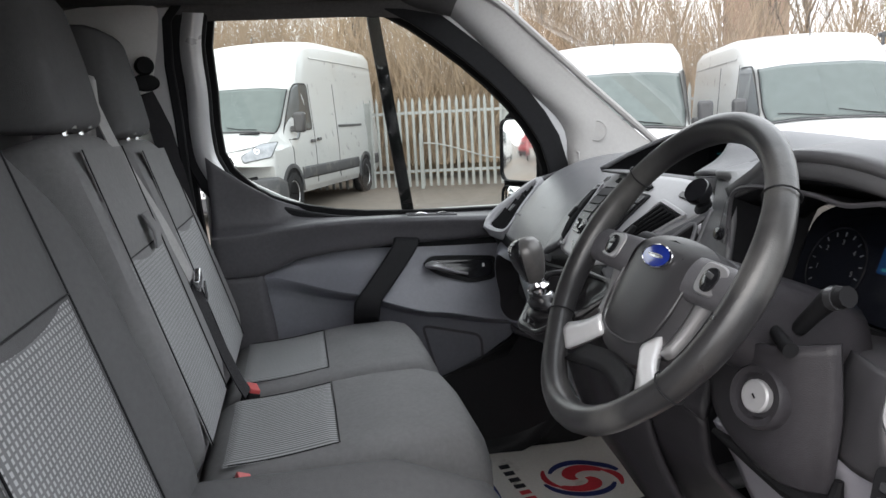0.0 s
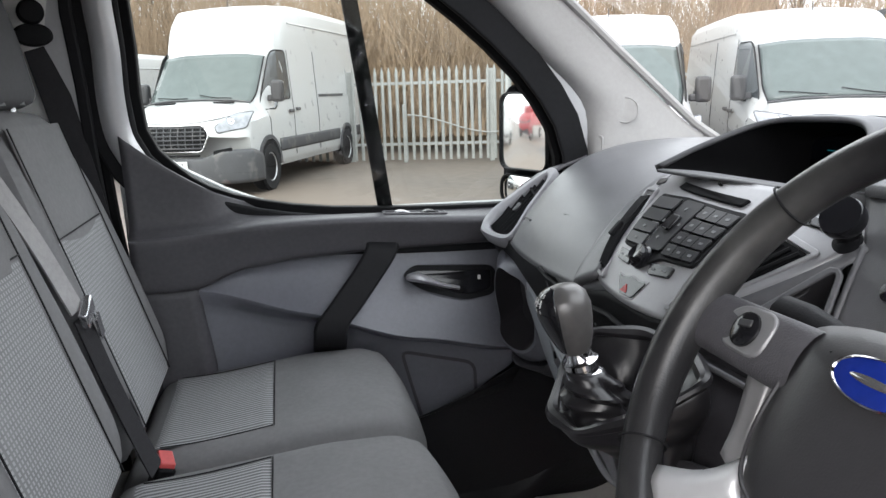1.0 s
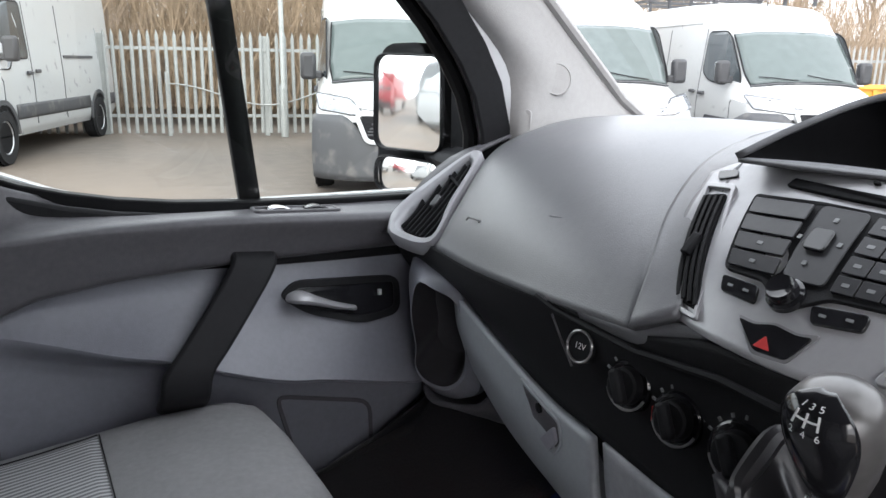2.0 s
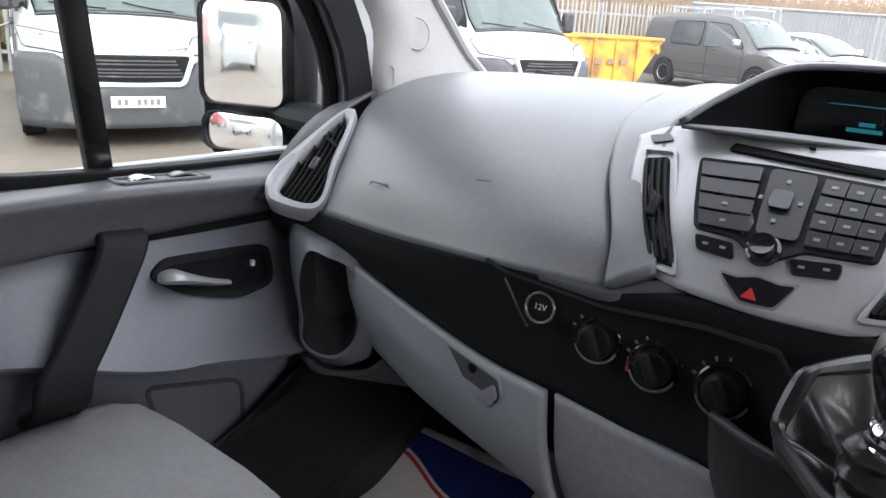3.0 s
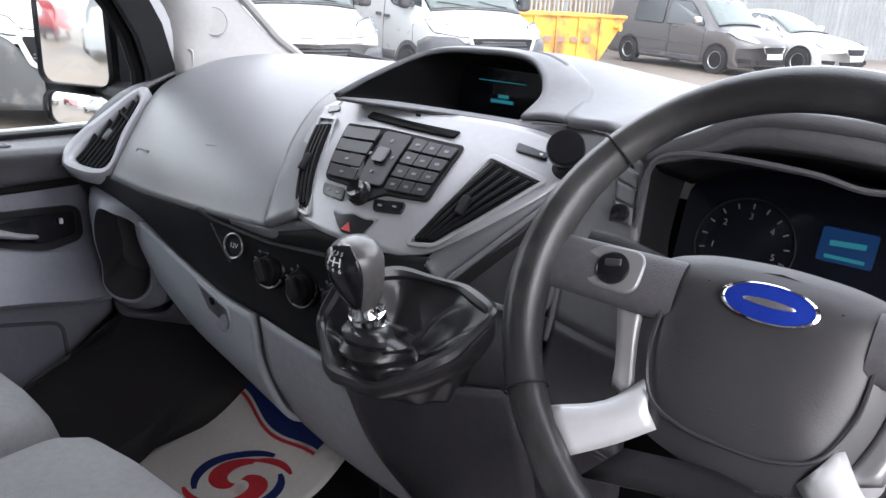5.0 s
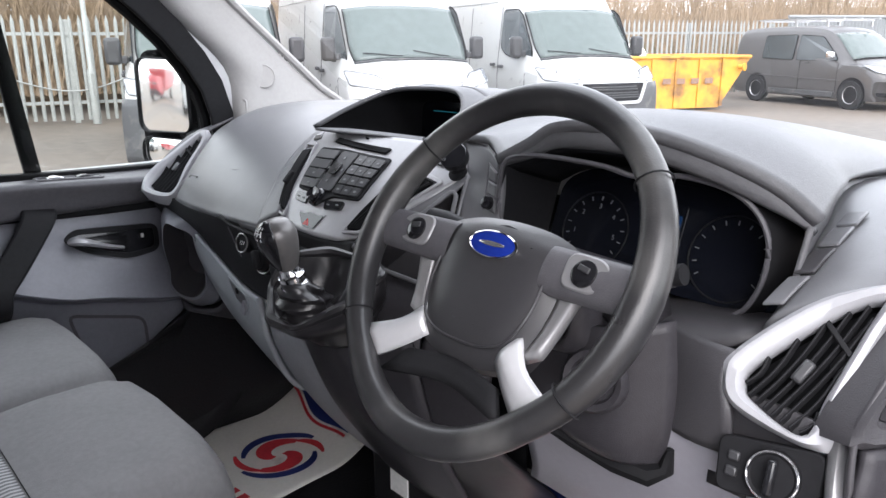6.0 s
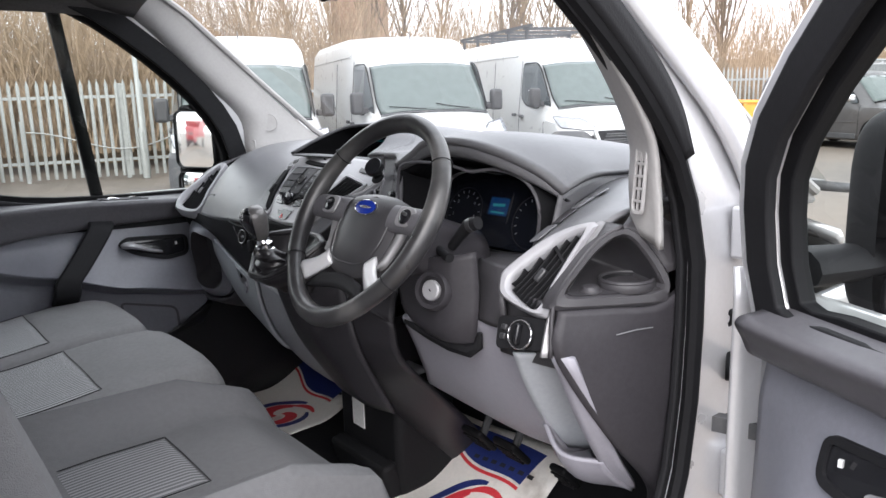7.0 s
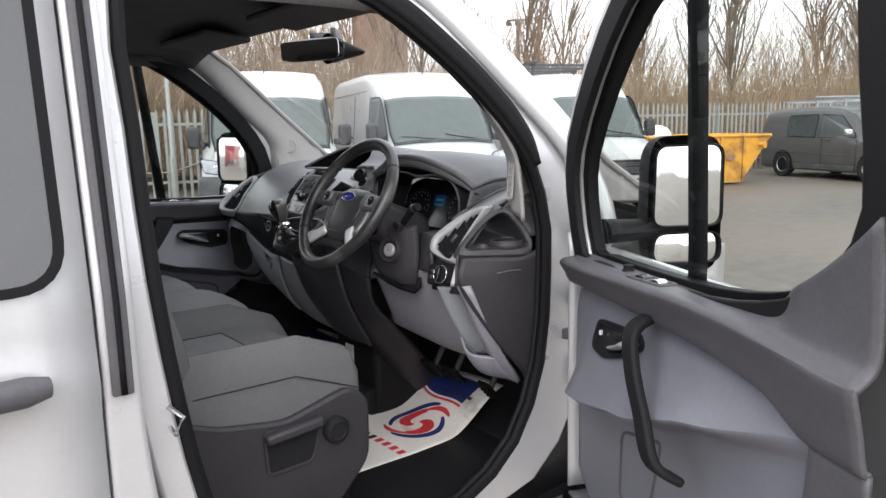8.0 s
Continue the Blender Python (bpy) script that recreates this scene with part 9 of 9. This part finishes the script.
part("mount_neck", tube([pmm @ V((0, 0, -0.006)), (0.665, -0.158, 1.366), (0.668, -0.152, 1.357)], [0.009, 0.011, 0.012], 12), M_BAND, pm)
part("mount_base", lathe(((0.017, 0), (0.017, 0.006), (0.010, 0.010), (0.001, 0.010)), posed((0.668, -0.152, 1.352), (-0.72, 0, 0.69)), 20), M_BAND, pm)


# ---------- seats ----------
def padded(outline, place, depth, dome=0.02, edge=0.035, bolster=0.0, skirt=0.0, rings=12, rise=(0.45, 0.85)):
    """A stuffed pad: outline in a plane, place(a, b, c) sets it with c out of the face; its rim rolls over to the back."""
    bm = bmesh.new()
    n = len(outline)
    c = sum((V(p) for p in outline), V((0, 0))) / n
    hw = max(abs(p.x - c.x) for p in outline)
    rs = []
    for k in range(rings + 1):
        f = (k / rings) ** 0.75
        ring_v = []
        for p in outline:
            q = c + (V(p) - c) * (0.04 + 0.96 * f)
            side = abs(q.x - c.x) / hw
            h = dome * (1 - f * f) + bolster * smooth(*rise, side) * (1 - smooth(0.9, 1.02, side) * 0.4)
            roll = max(0.0, (f - 0.72) / 0.28)
            h -= edge * (1 - math.sqrt(max(0.0, 1 - roll * roll)))
            ring_v.append(bm.verts.new(place(q.x, q.y, h)))
        rs.append(ring_v)
    for d in (0.4, 0.75, 1.0):
        rs.append([bm.verts.new(place(c.x + (p.x - c.x) * (1.0 + 0.012 * math.sin(d * 3.0) - skirt * d), c.y + (p.y - c.y) * (1.0 + 0.01 * math.sin(d * 3.0) - skirt * d), -edge - (depth - edge) * d)) for p in outline])
    bm.faces.new(rs[0][::-1])
    for a, b in zip(rs, rs[1:]):
        for j in range(n):
            bm.faces.new((a[j], a[(j + 1) % n], b[(j + 1) % n], b[j]))
    bm.faces.new(rs[-1])
    return bm


def inset(rect, place, lift, ribs, along, nu=40, nv=30):
    """A stitched cloth panel laid on a pad, ribbed in real relief."""
    (a0, b0), (a1, b1) = rect

    def fn(s, t):
        a, b = a0 + (a1 - a0) * s, b0 + (b1 - b0) * t
        f = s if along else t
        e = min(s, 1 - s, t, 1 - t)
        return place(a, b, lift * min(1.0, e * 14) + 0.0011 * math.sin(2 * math.pi * f * ribs) * min(1.0, e * 10))
    return sheet(fn, nu, nv)


def seam(pts, place, parent, r=0.0014):
    part("seam", tube([place(*p) for p in pts], r, 5), M_BAND, parent)


def seat(name, label, group, yc, half, x0, x1, zt, driver=False, head=True, tab=False):
    """A cloth van seat: cushion, backrest, ribbed insets and head restraint."""
    cloth = M_CLOTH_SHADE if driver else M_CLOTH
    s = thing(name, (0.0, yc, 0.49), label, "seat", group)

    def cush(a, b, c):
        # a across, b from the rear (0) to the front (1)
        x = x0 + (x1 - x0) * b
        z = zt - 0.012 + c + (0.030 - 0.10 * max(0.0, (b - 0.68) / 0.32) ** 2 if driver else 0.03 * smooth(0.15, 0.75, b) - 0.05 * smooth(0.84, 1.0, b) ** 2)
        return V((x + (0.02 * (1 - (a / half) ** 2) if b > 0.9 else 0), yc + a, z))
    if driver:
        ol = ((-half, 0.0), (half, 0.0), (half * 0.985, 0.6), (half * 0.95, 0.97), (half * 0.6, 1.0), (-half * 0.6, 1.0), (-half * 0.95, 0.97), (-half * 0.985, 0.6))
    else:
        ol = ((-half, 0.0), (half, 0.0), (half * 0.99, 0.6), (half * 0.96, 0.88), (half * 0.84, 0.97), (half * 0.55, 1.0), (-half * 0.55, 1.0), (-half * 0.84, 0.97), (-half * 0.96, 0.88), (-half * 0.99, 0.6))
    ol = roundpoly(ol, 0.055, 5)
    bol = 0.070 if driver else 0.006
    cu = part("cushion", padded(ol, cush, 0.15, 0.012, 0.05, bol, rise=(0.50, 0.92) if driver else (0.45, 0.85)), cloth, s, "charcoal cloth seat cushion")
    w = half * (0.38 if driver else 0.74)

    def cush2(a, b, c):
        f = max(abs(a) / half, abs(b - 0.5) * 2)
        return cush(a, b, 0.012 * (1 - min(1, f) ** 2) + c + (bol * smooth(0.50, 0.92, abs(a) / half) if driver else 0.006 * smooth(0.45, 0.85, abs(a) / half)) + 0.0005)
    ib = (0.055 - x0) / (x1 - x0)
    part("cushion_inset", inset(((-w, 0.10), (w, ib)), cush2, 0.004, 0, True), M_RIB_SHADE if driver else M_RIB_X, cu, "ribbed grey cloth inset")
    for q in (-w, w):
        seam([(q, 0.12 + (ib - 0.12) * i / 8, 0.0025) for i in range(9)], cush2, cu, 0.0011)
    seam([(-w + 2 * w * i / 8, ib + 0.004, 0.0025) for i in range(9)], cush2, cu, 0.0011)
    ex = half + 0.001
    if driver:
        seam([(a, b, -0.028) for a, b in ((-ex, 0.1), (-ex, 0.6), (-ex * 0.955, 0.95), (-half * 0.6, 0.995), (half * 0.6, 0.995), (ex * 0.955, 0.95), (ex, 0.6), (ex, 0.1))], cush, cu)

    # backrest leaning to the rear
    def back(a, b, c):
        z = zt - 0.01 + b * 0.60
        x = x0 + 0.045 - 0.175 * b + c * 0.96
        return V((x, yc + a, z + c * 0.28))
    hb = half * (1.0 if not driver else 1.02)
    bo = roundpoly(((-hb, 0.0), (hb, 0.0), (hb * 1.0, 0.35), (hb * 0.93, 0.75), (hb * 0.72, 0.985), (hb * 0.3, 1.0), (-hb * 0.3, 1.0), (-hb * 0.72, 0.985), (-hb * 0.93, 0.75), (-hb, 0.35)), 0.12, 5)
    bk = part("backrest", padded(bo, back, 0.13, 0.008, 0.045, 0.050 if driver else 0.020, rise=(0.60, 0.95)), cloth, s, "charcoal cloth backrest")
    wb = half * (0.62 if driver else 0.66)

    def back2(a, b, c):
        return back(a, b, 0.006 + c)
    part("back_inset", inset(((-wb, 0.07), (wb, 0.62)), back2, 0.004, 0, True), M_RIB_Z if driver else M_RIB_P, bk, "pale ribbed cloth back inset")
    part("back_upper", inset(((-wb, 0.64), (wb, 0.93)), back2, 0.003, 0, True, 12, 10), cloth, bk, "charcoal cloth upper panel")
    seam([(-wb, 0.07, 0.003), (-wb, 0.5, 0.004), (-wb * 0.98, 0.93, 0.003)], back2, bk)
    seam([(wb, 0.07, 0.003), (wb, 0.5, 0.004), (wb * 0.98, 0.93, 0.003)], back2, bk)
    seam([(-wb, 0.63, 0.004), (0, 0.63, 0.005), (wb, 0.63, 0.004)], back2, bk)
    if tab:
        part("fold_tab", band([back2(0.045, 0.72, 0.012), back2(0.045, 0.66, 0.02), back2(0.045, 0.61, 0.012)], 0.05, (0, 1, 0), 0.006), cloth, bk, "cloth pull loop", bevel=0.002)
    if head:
        def hrf(a, b, c):
            return V((x0 - 0.130 - 0.05 * b + c, yc + a, zt + 0.578 + 0.25 * b))
        ho = roundpoly(((-0.135, 0.0), (0.135, 0.0), (0.145, 0.5), (0.12, 1.0), (-0.12, 1.0), (-0.145, 0.5)), 0.05, 5)
        # the darkened cloth puts the shade up here into its colour
        h = part("head_restraint", padded(ho, hrf, 0.10, 0.012, 0.03), M_CLOTH_SHADE, s, "charcoal cloth head restraint")
        for q in (-0.05, 0.05):
            part("head_post", tube([(x0 - 0.155, yc + q, zt + 0.55), (x0 - 0.165, yc + q, zt + 0.65)], 0.006, 8), M_SATIN, h, "chrome post")
            part("post_guide", lathe(((0.016, 0), (0.015, 0.008), (0.009, 0.011)), Matrix.Translation((x0 - 0.152, yc + q, zt + 0.585)), 14), M_KEY, h)
    # base
    if driver:
        bs = part("seat_base", box(((x0 + x1) / 2 + 0.01, yc, 0.66), (x1 - x0 - 0.08, half * 1.7, 0.36)), M_BAND, s, bevel=0.02)
        prof = roundpoly(((x0 - 0.02, 0.62), (x0 - 0.02, 0.93), (x0 + 0.10, 0.88), (x0 + 0.26, 0.855), (x1 - 0.06, 0.90), (x1 - 0.005, 0.86), (x1 - 0.01, 0.70), (x1 - 0.10, 0.60)), 0.03, 4)
        sm = Matrix.Translation((0, yc - half + 0.012, 0)) @ axes((0, -1, 0)).to_4x4()
        vp = part("side_valance", plate([V((p.x, p.y)) for p in prof], sm, 0.028), M_COL, s, "dark moulded seat side cover", bevel=0.008)
        rec = roundpoly(((x0 + 0.20, 0.845), (x0 + 0.205, 0.73), (x0 + 0.33, 0.735), (x0 + 0.36, 0.84)), 0.02, 3)
        part("lever_recess", ring(rec, grow(rec, -0.008), lambda a, b, q: sm @ V((a, b, 0.026 + q)), 0.006), M_COL, vp, bevel=0.002)
        part("recess_back", plate(grow(rec, -0.006), sm @ Matrix.Translation((0, 0, 0.0265)), 0.003), M_BAND, vp, smooth=False)
        part("height_lever", box(sm @ V((x0 + 0.275, 0.835, 0.045)), (0.15, 0.026, 0.03), sm.to_3x3() @ Matrix.Rotation(0.08, 3, "Z")), M_COL, vp, "seat height lever", bevel=0.008)
        part("recline_knob", lathe(((0.034, 0.0), (0.034, 0.016), (0.030, 0.022), (0.022, 0.0245), (0.020, 0.022), (0.001, 0.022)), sm @ Matrix.Translation((0.190, 0.803, 0.026)), 28), M_BAND, vp, "round black adjuster knob")
    return s


seat("driver_seat", "grey cloth driver seat with ribbed inset and side bolsters", "", -0.485, 0.255, -0.20, 0.300, 0.965, True)
seat("passenger_seat", "grey cloth middle passenger seat with ribbed inset", "passenger bench seats", 0.154, 0.217, -0.20, 0.328, 0.948, tab=True)
seat("passenger_seat", "grey cloth outer passenger seat with ribbed inset", "passenger bench seats", 0.635, 0.225, -0.20, 0.325, 0.932)
bb = thing("seat_plinth", (0.05, 0.39, 0.49), "black steel plinth under the two passenger seats", "plinth")
part("box", box((0.03, 0.39, 0.645), (0.44, 0.9, 0.31)), M_BAND, bb, "black bench base", bevel=0.015)


def buckle(x, y, z, tilt):
    b = thing("belt_buckle", (x, y, z - 0.08), "black belt buckle with a red release button", "buckle", "belt buckles")
    r = Matrix.Rotation(tilt, 3, "Y") @ Matrix.Rotation(0.25, 3, "Z")
    m = Matrix.Translation((x, y, z)) @ r.to_4x4()
    part("housing", box(m @ V((0, 0, -0.035)), (0.03, 0.052, 0.075), r), M_RUBBER, b, bevel=0.006)
    part("release_button", box(m @ V((0, 0, 0.006)), (0.024, 0.045, 0.010), r), M_RED, b, "red release button", bevel=0.002)
    part("stem", box(m @ V((0.004, 0, -0.11)), (0.012, 0.03, 0.09), r), M_BELT, b, smooth=False, bevel=0.003)


buckle(-0.118, 0.398, 0.938, 0.35)
buckle(-0.105, -0.085, 0.948, 0.45)
buckle(-0.085, -0.10, 0.905, 0.6)

belt = thing("seat_belt", (-0.3, 0.84, 0.6), "dark grey outer seat belt hanging from the B pillar", "seat belt")
part("webbing", band([cr([(-0.342, 0.835, 1.625), (-0.31, 0.85, 1.45), (-0.272, 0.858, 1.22), (-0.23, 0.862, 1.0), (-0.20, 0.862, 0.72)], i / 20) for i in range(21)], 0.055, (0.85, 0.1, 0.25), 0.003), M_BELT, belt, "dark grey webbing")
part("webbing_return", band([cr([(-0.352, 0.845, 1.63), (-0.345, 0.862, 1.35), (-0.32, 0.868, 1.0), (-0.30, 0.868, 0.70)], i / 12) for i in range(13)], 0.05, (0.9, 0.05, 0.12), 0.003), M_BELT, belt)
am = posed((-0.347, 0.828, 1.648), (0.35, -1, 0))
part("guide_loop", lathe(((0.034, 0), (0.036, 0.006), (0.030, 0.014), (0.016, 0.016), (0.001, 0.016)), am @ Matrix.Diagonal((1.0, 0.62, 1, 1)), 24), M_RUBBER, belt, "black shoulder guide")
part("guide_cap", lathe(((0.024, 0), (0.024, 0.016), (0.019, 0.022), (0.001, 0.022)), am @ Matrix.Translation((0, 0.042, 0)), 20), M_RUBBER, belt)
part("belt_clip", box((-0.262, 0.842, 1.165), (0.05, 0.012, 0.012)), M_RUBBER, belt, bevel=0.003)
mbelt = thing("seat_belt", (-0.36, 0.36, 1.0), "pale worn middle seat belt crossing the bench backrest", "seat belt")
mp = [(-0.372, 0.355, 1.60), (-0.335, 0.38, 1.48), (-0.272, 0.405, 1.33), (-0.225, 0.42, 1.20)]
part("webbing", band([cr(mp, i / 16) for i in range(17)], 0.040, (0.2, 0.9, 0.1), 0.003), M_BELT2, mbelt, "pale worn webbing")
mp2 = [(-0.222, 0.422, 1.19), (-0.19, 0.418, 1.08), (-0.150, 0.395, 0.98), (-0.125, 0.36, 0.945)]
part("webbing_lower", band([cr(mp2, i / 12) for i in range(13)], 0.044, (0.2, 0.9, 0.1), 0.003), M_BELT, mbelt, "dark lower webbing")
part("tongue", box((-0.214, 0.43, 1.195), (0.014, 0.05, 0.03), Matrix.Rotation(0.5, 3, "X")), M_SATIN, mbelt, "bright belt tongue", bevel=0.003)
part("tongue_blade", box((-0.202, 0.448, 1.165), (0.004, 0.02, 0.045), Matrix.Rotation(0.5, 3, "X")), M_SATIN, mbelt, smooth=False)
part("belt_exit", box((-0.385, 0.365, 1.605), (0.05, 0.045, 0.07)), M_PILLAR, mbelt, "pale belt outlet on the seat top", bevel=0.012)
part("belt_exit_post", box((-0.40, 0.375, 1.545), (0.05, 0.05, 0.10)), M_PILLAR, mbelt, bevel=0.012)

# ---------- printed paper floor mats ----------
def paper_mat(x0, x1, y0, y1, rise, label, logo_at, turn):
    t = thing("paper_mat", ((x0 + x1) / 2, (y0 + y1) / 2, 0.49), label, "floor mat", "paper floor mats")
    cx, cy = (x0 + x1) / 2, (y0 + y1) / 2

    def top(x, y, c=0.0):
        a = turn
        dx, dy = x - cx, y - cy
        X, Y = cx + dx * math.cos(a) - dy * math.sin(a), cy + dx * math.sin(a) + dy * math.cos(a)
        z = 0.4935 + rise * smooth(0.80, 1.08, X) + 0.004 * math.sin(9 * X + 4 * Y) + 0.003 * math.sin(17 * Y)
        return V((X, Y, z + 0.004 + c))
    part("sheet", sheet(lambda s, q: top(x0 + (x1 - x0) * s, y0 + (y1 - y0) * q), 26, 20), M_PAPER, t, "creased white paper sheet", thick=0.0012)
    lx, ly = logo_at
    R = 0.115

    def sheet_poly(name, fo, fi, n, material, label=""):
        def fn(s, q):
            o, i = fo(s), fi(s)
            return top(o[0] + (i[0] - o[0]) * q, o[1] + (i[1] - o[1]) * q, 0.0016)
        part(name, sheet(fn, n, 4), material, t, label, smooth=False, thick=0.0008)

    def pol(r, a):
        return (lx + r * math.cos(a), ly + r * math.sin(a))
    def arm(name, r0, r1, a0, sweep, w0, material, label, o):
        """A tapering stroke of the swirl along a spiral."""
        def edge(q):
            def fn(s):
                r, a = R * (r0 + (r1 - r0) * s), o + a0 + sweep * s
                w = R * w0 * math.sin(math.pi * (0.06 + 0.88 * s)) ** 0.6 * 0.5
                return pol(r + q * w, a)
            return fn
        sheet_poly(name, edge(1), edge(-1), 26, material, label)
    for k in (0, 1):
        o = math.pi * k
        arm("blue_swirl", 0.98, 0.80, 0.0, 2.5, 0.22, M_PBLUE, "navy swirl print", o)
        arm("red_swirl", 0.72, 0.16, 0.35, 2.9, 0.40, M_PRED, "red swirl print", o)
        arm("red_tail", 1.0, 0.74, -0.75, 1.15, 0.16, M_PRED, "", o)
    wy = y1 - y0
    sheet_poly("blue_band", lambda s: (x1 - 0.055 - 0.05 * math.sin(math.pi * s) ** 2 * 0.5 - 0.07 * s, y1 - 0.03 - (wy - 0.06) * s * 0.86), lambda s: (x1 - 0.015 - 0.02 * s, y1 - 0.03 - (wy - 0.06) * s * 0.9), 20, M_PBLUE, "navy corner band")
    sheet_poly("red_line", lambda s: (x1 - 0.070 - 0.05 * math.sin(math.pi * s) ** 2 * 0.5 - 0.07 * s, y1 - 0.03 - (wy - 0.06) * s * 0.86), lambda s: (x1 - 0.062 - 0.05 * math.sin(math.pi * s) ** 2 * 0.5 - 0.07 * s, y1 - 0.03 - (wy - 0.06) * s * 0.86), 20, M_PRED)
    sheet_poly("blue_band", lambda s: (x0 + 0.015, y1 - 0.02 - (wy - 0.05) * s), lambda s: (x0 + 0.05 + 0.04 * math.sin(math.pi * s), y1 - 0.02 - (wy - 0.05) * s), 16, M_PBLUE)
    # name across the sheet, as plain bars
    for k in range(8):
        yy = ly + 0.15 - 0.04 * k
        sheet_poly("print_bar", lambda s, yy=yy: (lx - 0.165 - 0.030, yy - 0.022 * s), lambda s, yy=yy: (lx - 0.165, yy - 0.022 * s), 3, M_PINK if k < 4 else M_PRED, "plain bars of printed lettering")
    for k in range(7):
        yy = ly + 0.10 - 0.032 * k
        sheet_poly("print_bar", lambda s, yy=yy: (x1 - 0.105, yy - 0.018 * s), lambda s, yy=yy: (x1 - 0.095, yy - 0.018 * s), 2, M_PINK)
    return t


paper_mat(0.40, 1.02, 0.44, 0.86, 0.10, "white printed paper mat with red and navy swirl, passenger floor", (0.735, 0.61), 0.10)
paper_mat(0.40, 1.05, -0.435, 0.03, 0.12, "white printed paper mat with red and navy swirl, driver floor", (0.785, -0.262), 0.06)

# pedals
for x, y, z, w in ((0.845, -0.285, 0.70, 0.07), (0.85, -0.395, 0.705, 0.075), (0.90, -0.52, 0.67, 0.05)):
    p = thing("pedal", (x, y, z), "black rubber-faced foot pedal", "pedal", "foot pedals")
    r = Matrix.Rotation(-0.75, 3, "Y")
    part("pad", box((x, y, z), (0.018, w, 0.085), r), M_RUBBER, p, bevel=0.008)
    for k in range(4):
        part("tread", box(V((x, y, z)) + r @ V((-0.011, 0, -0.027 + 0.018 * k)), (0.006, w * 0.8, 0.007), r), M_RUBBER, p, bevel=0.002)
    part("arm", tube([V((x + 0.01, y, z)), V((x + 0.08, y, z + 0.12)), V((x + 0.11, y, z + 0.30))], 0.010, 8), M_BUMPER, p)
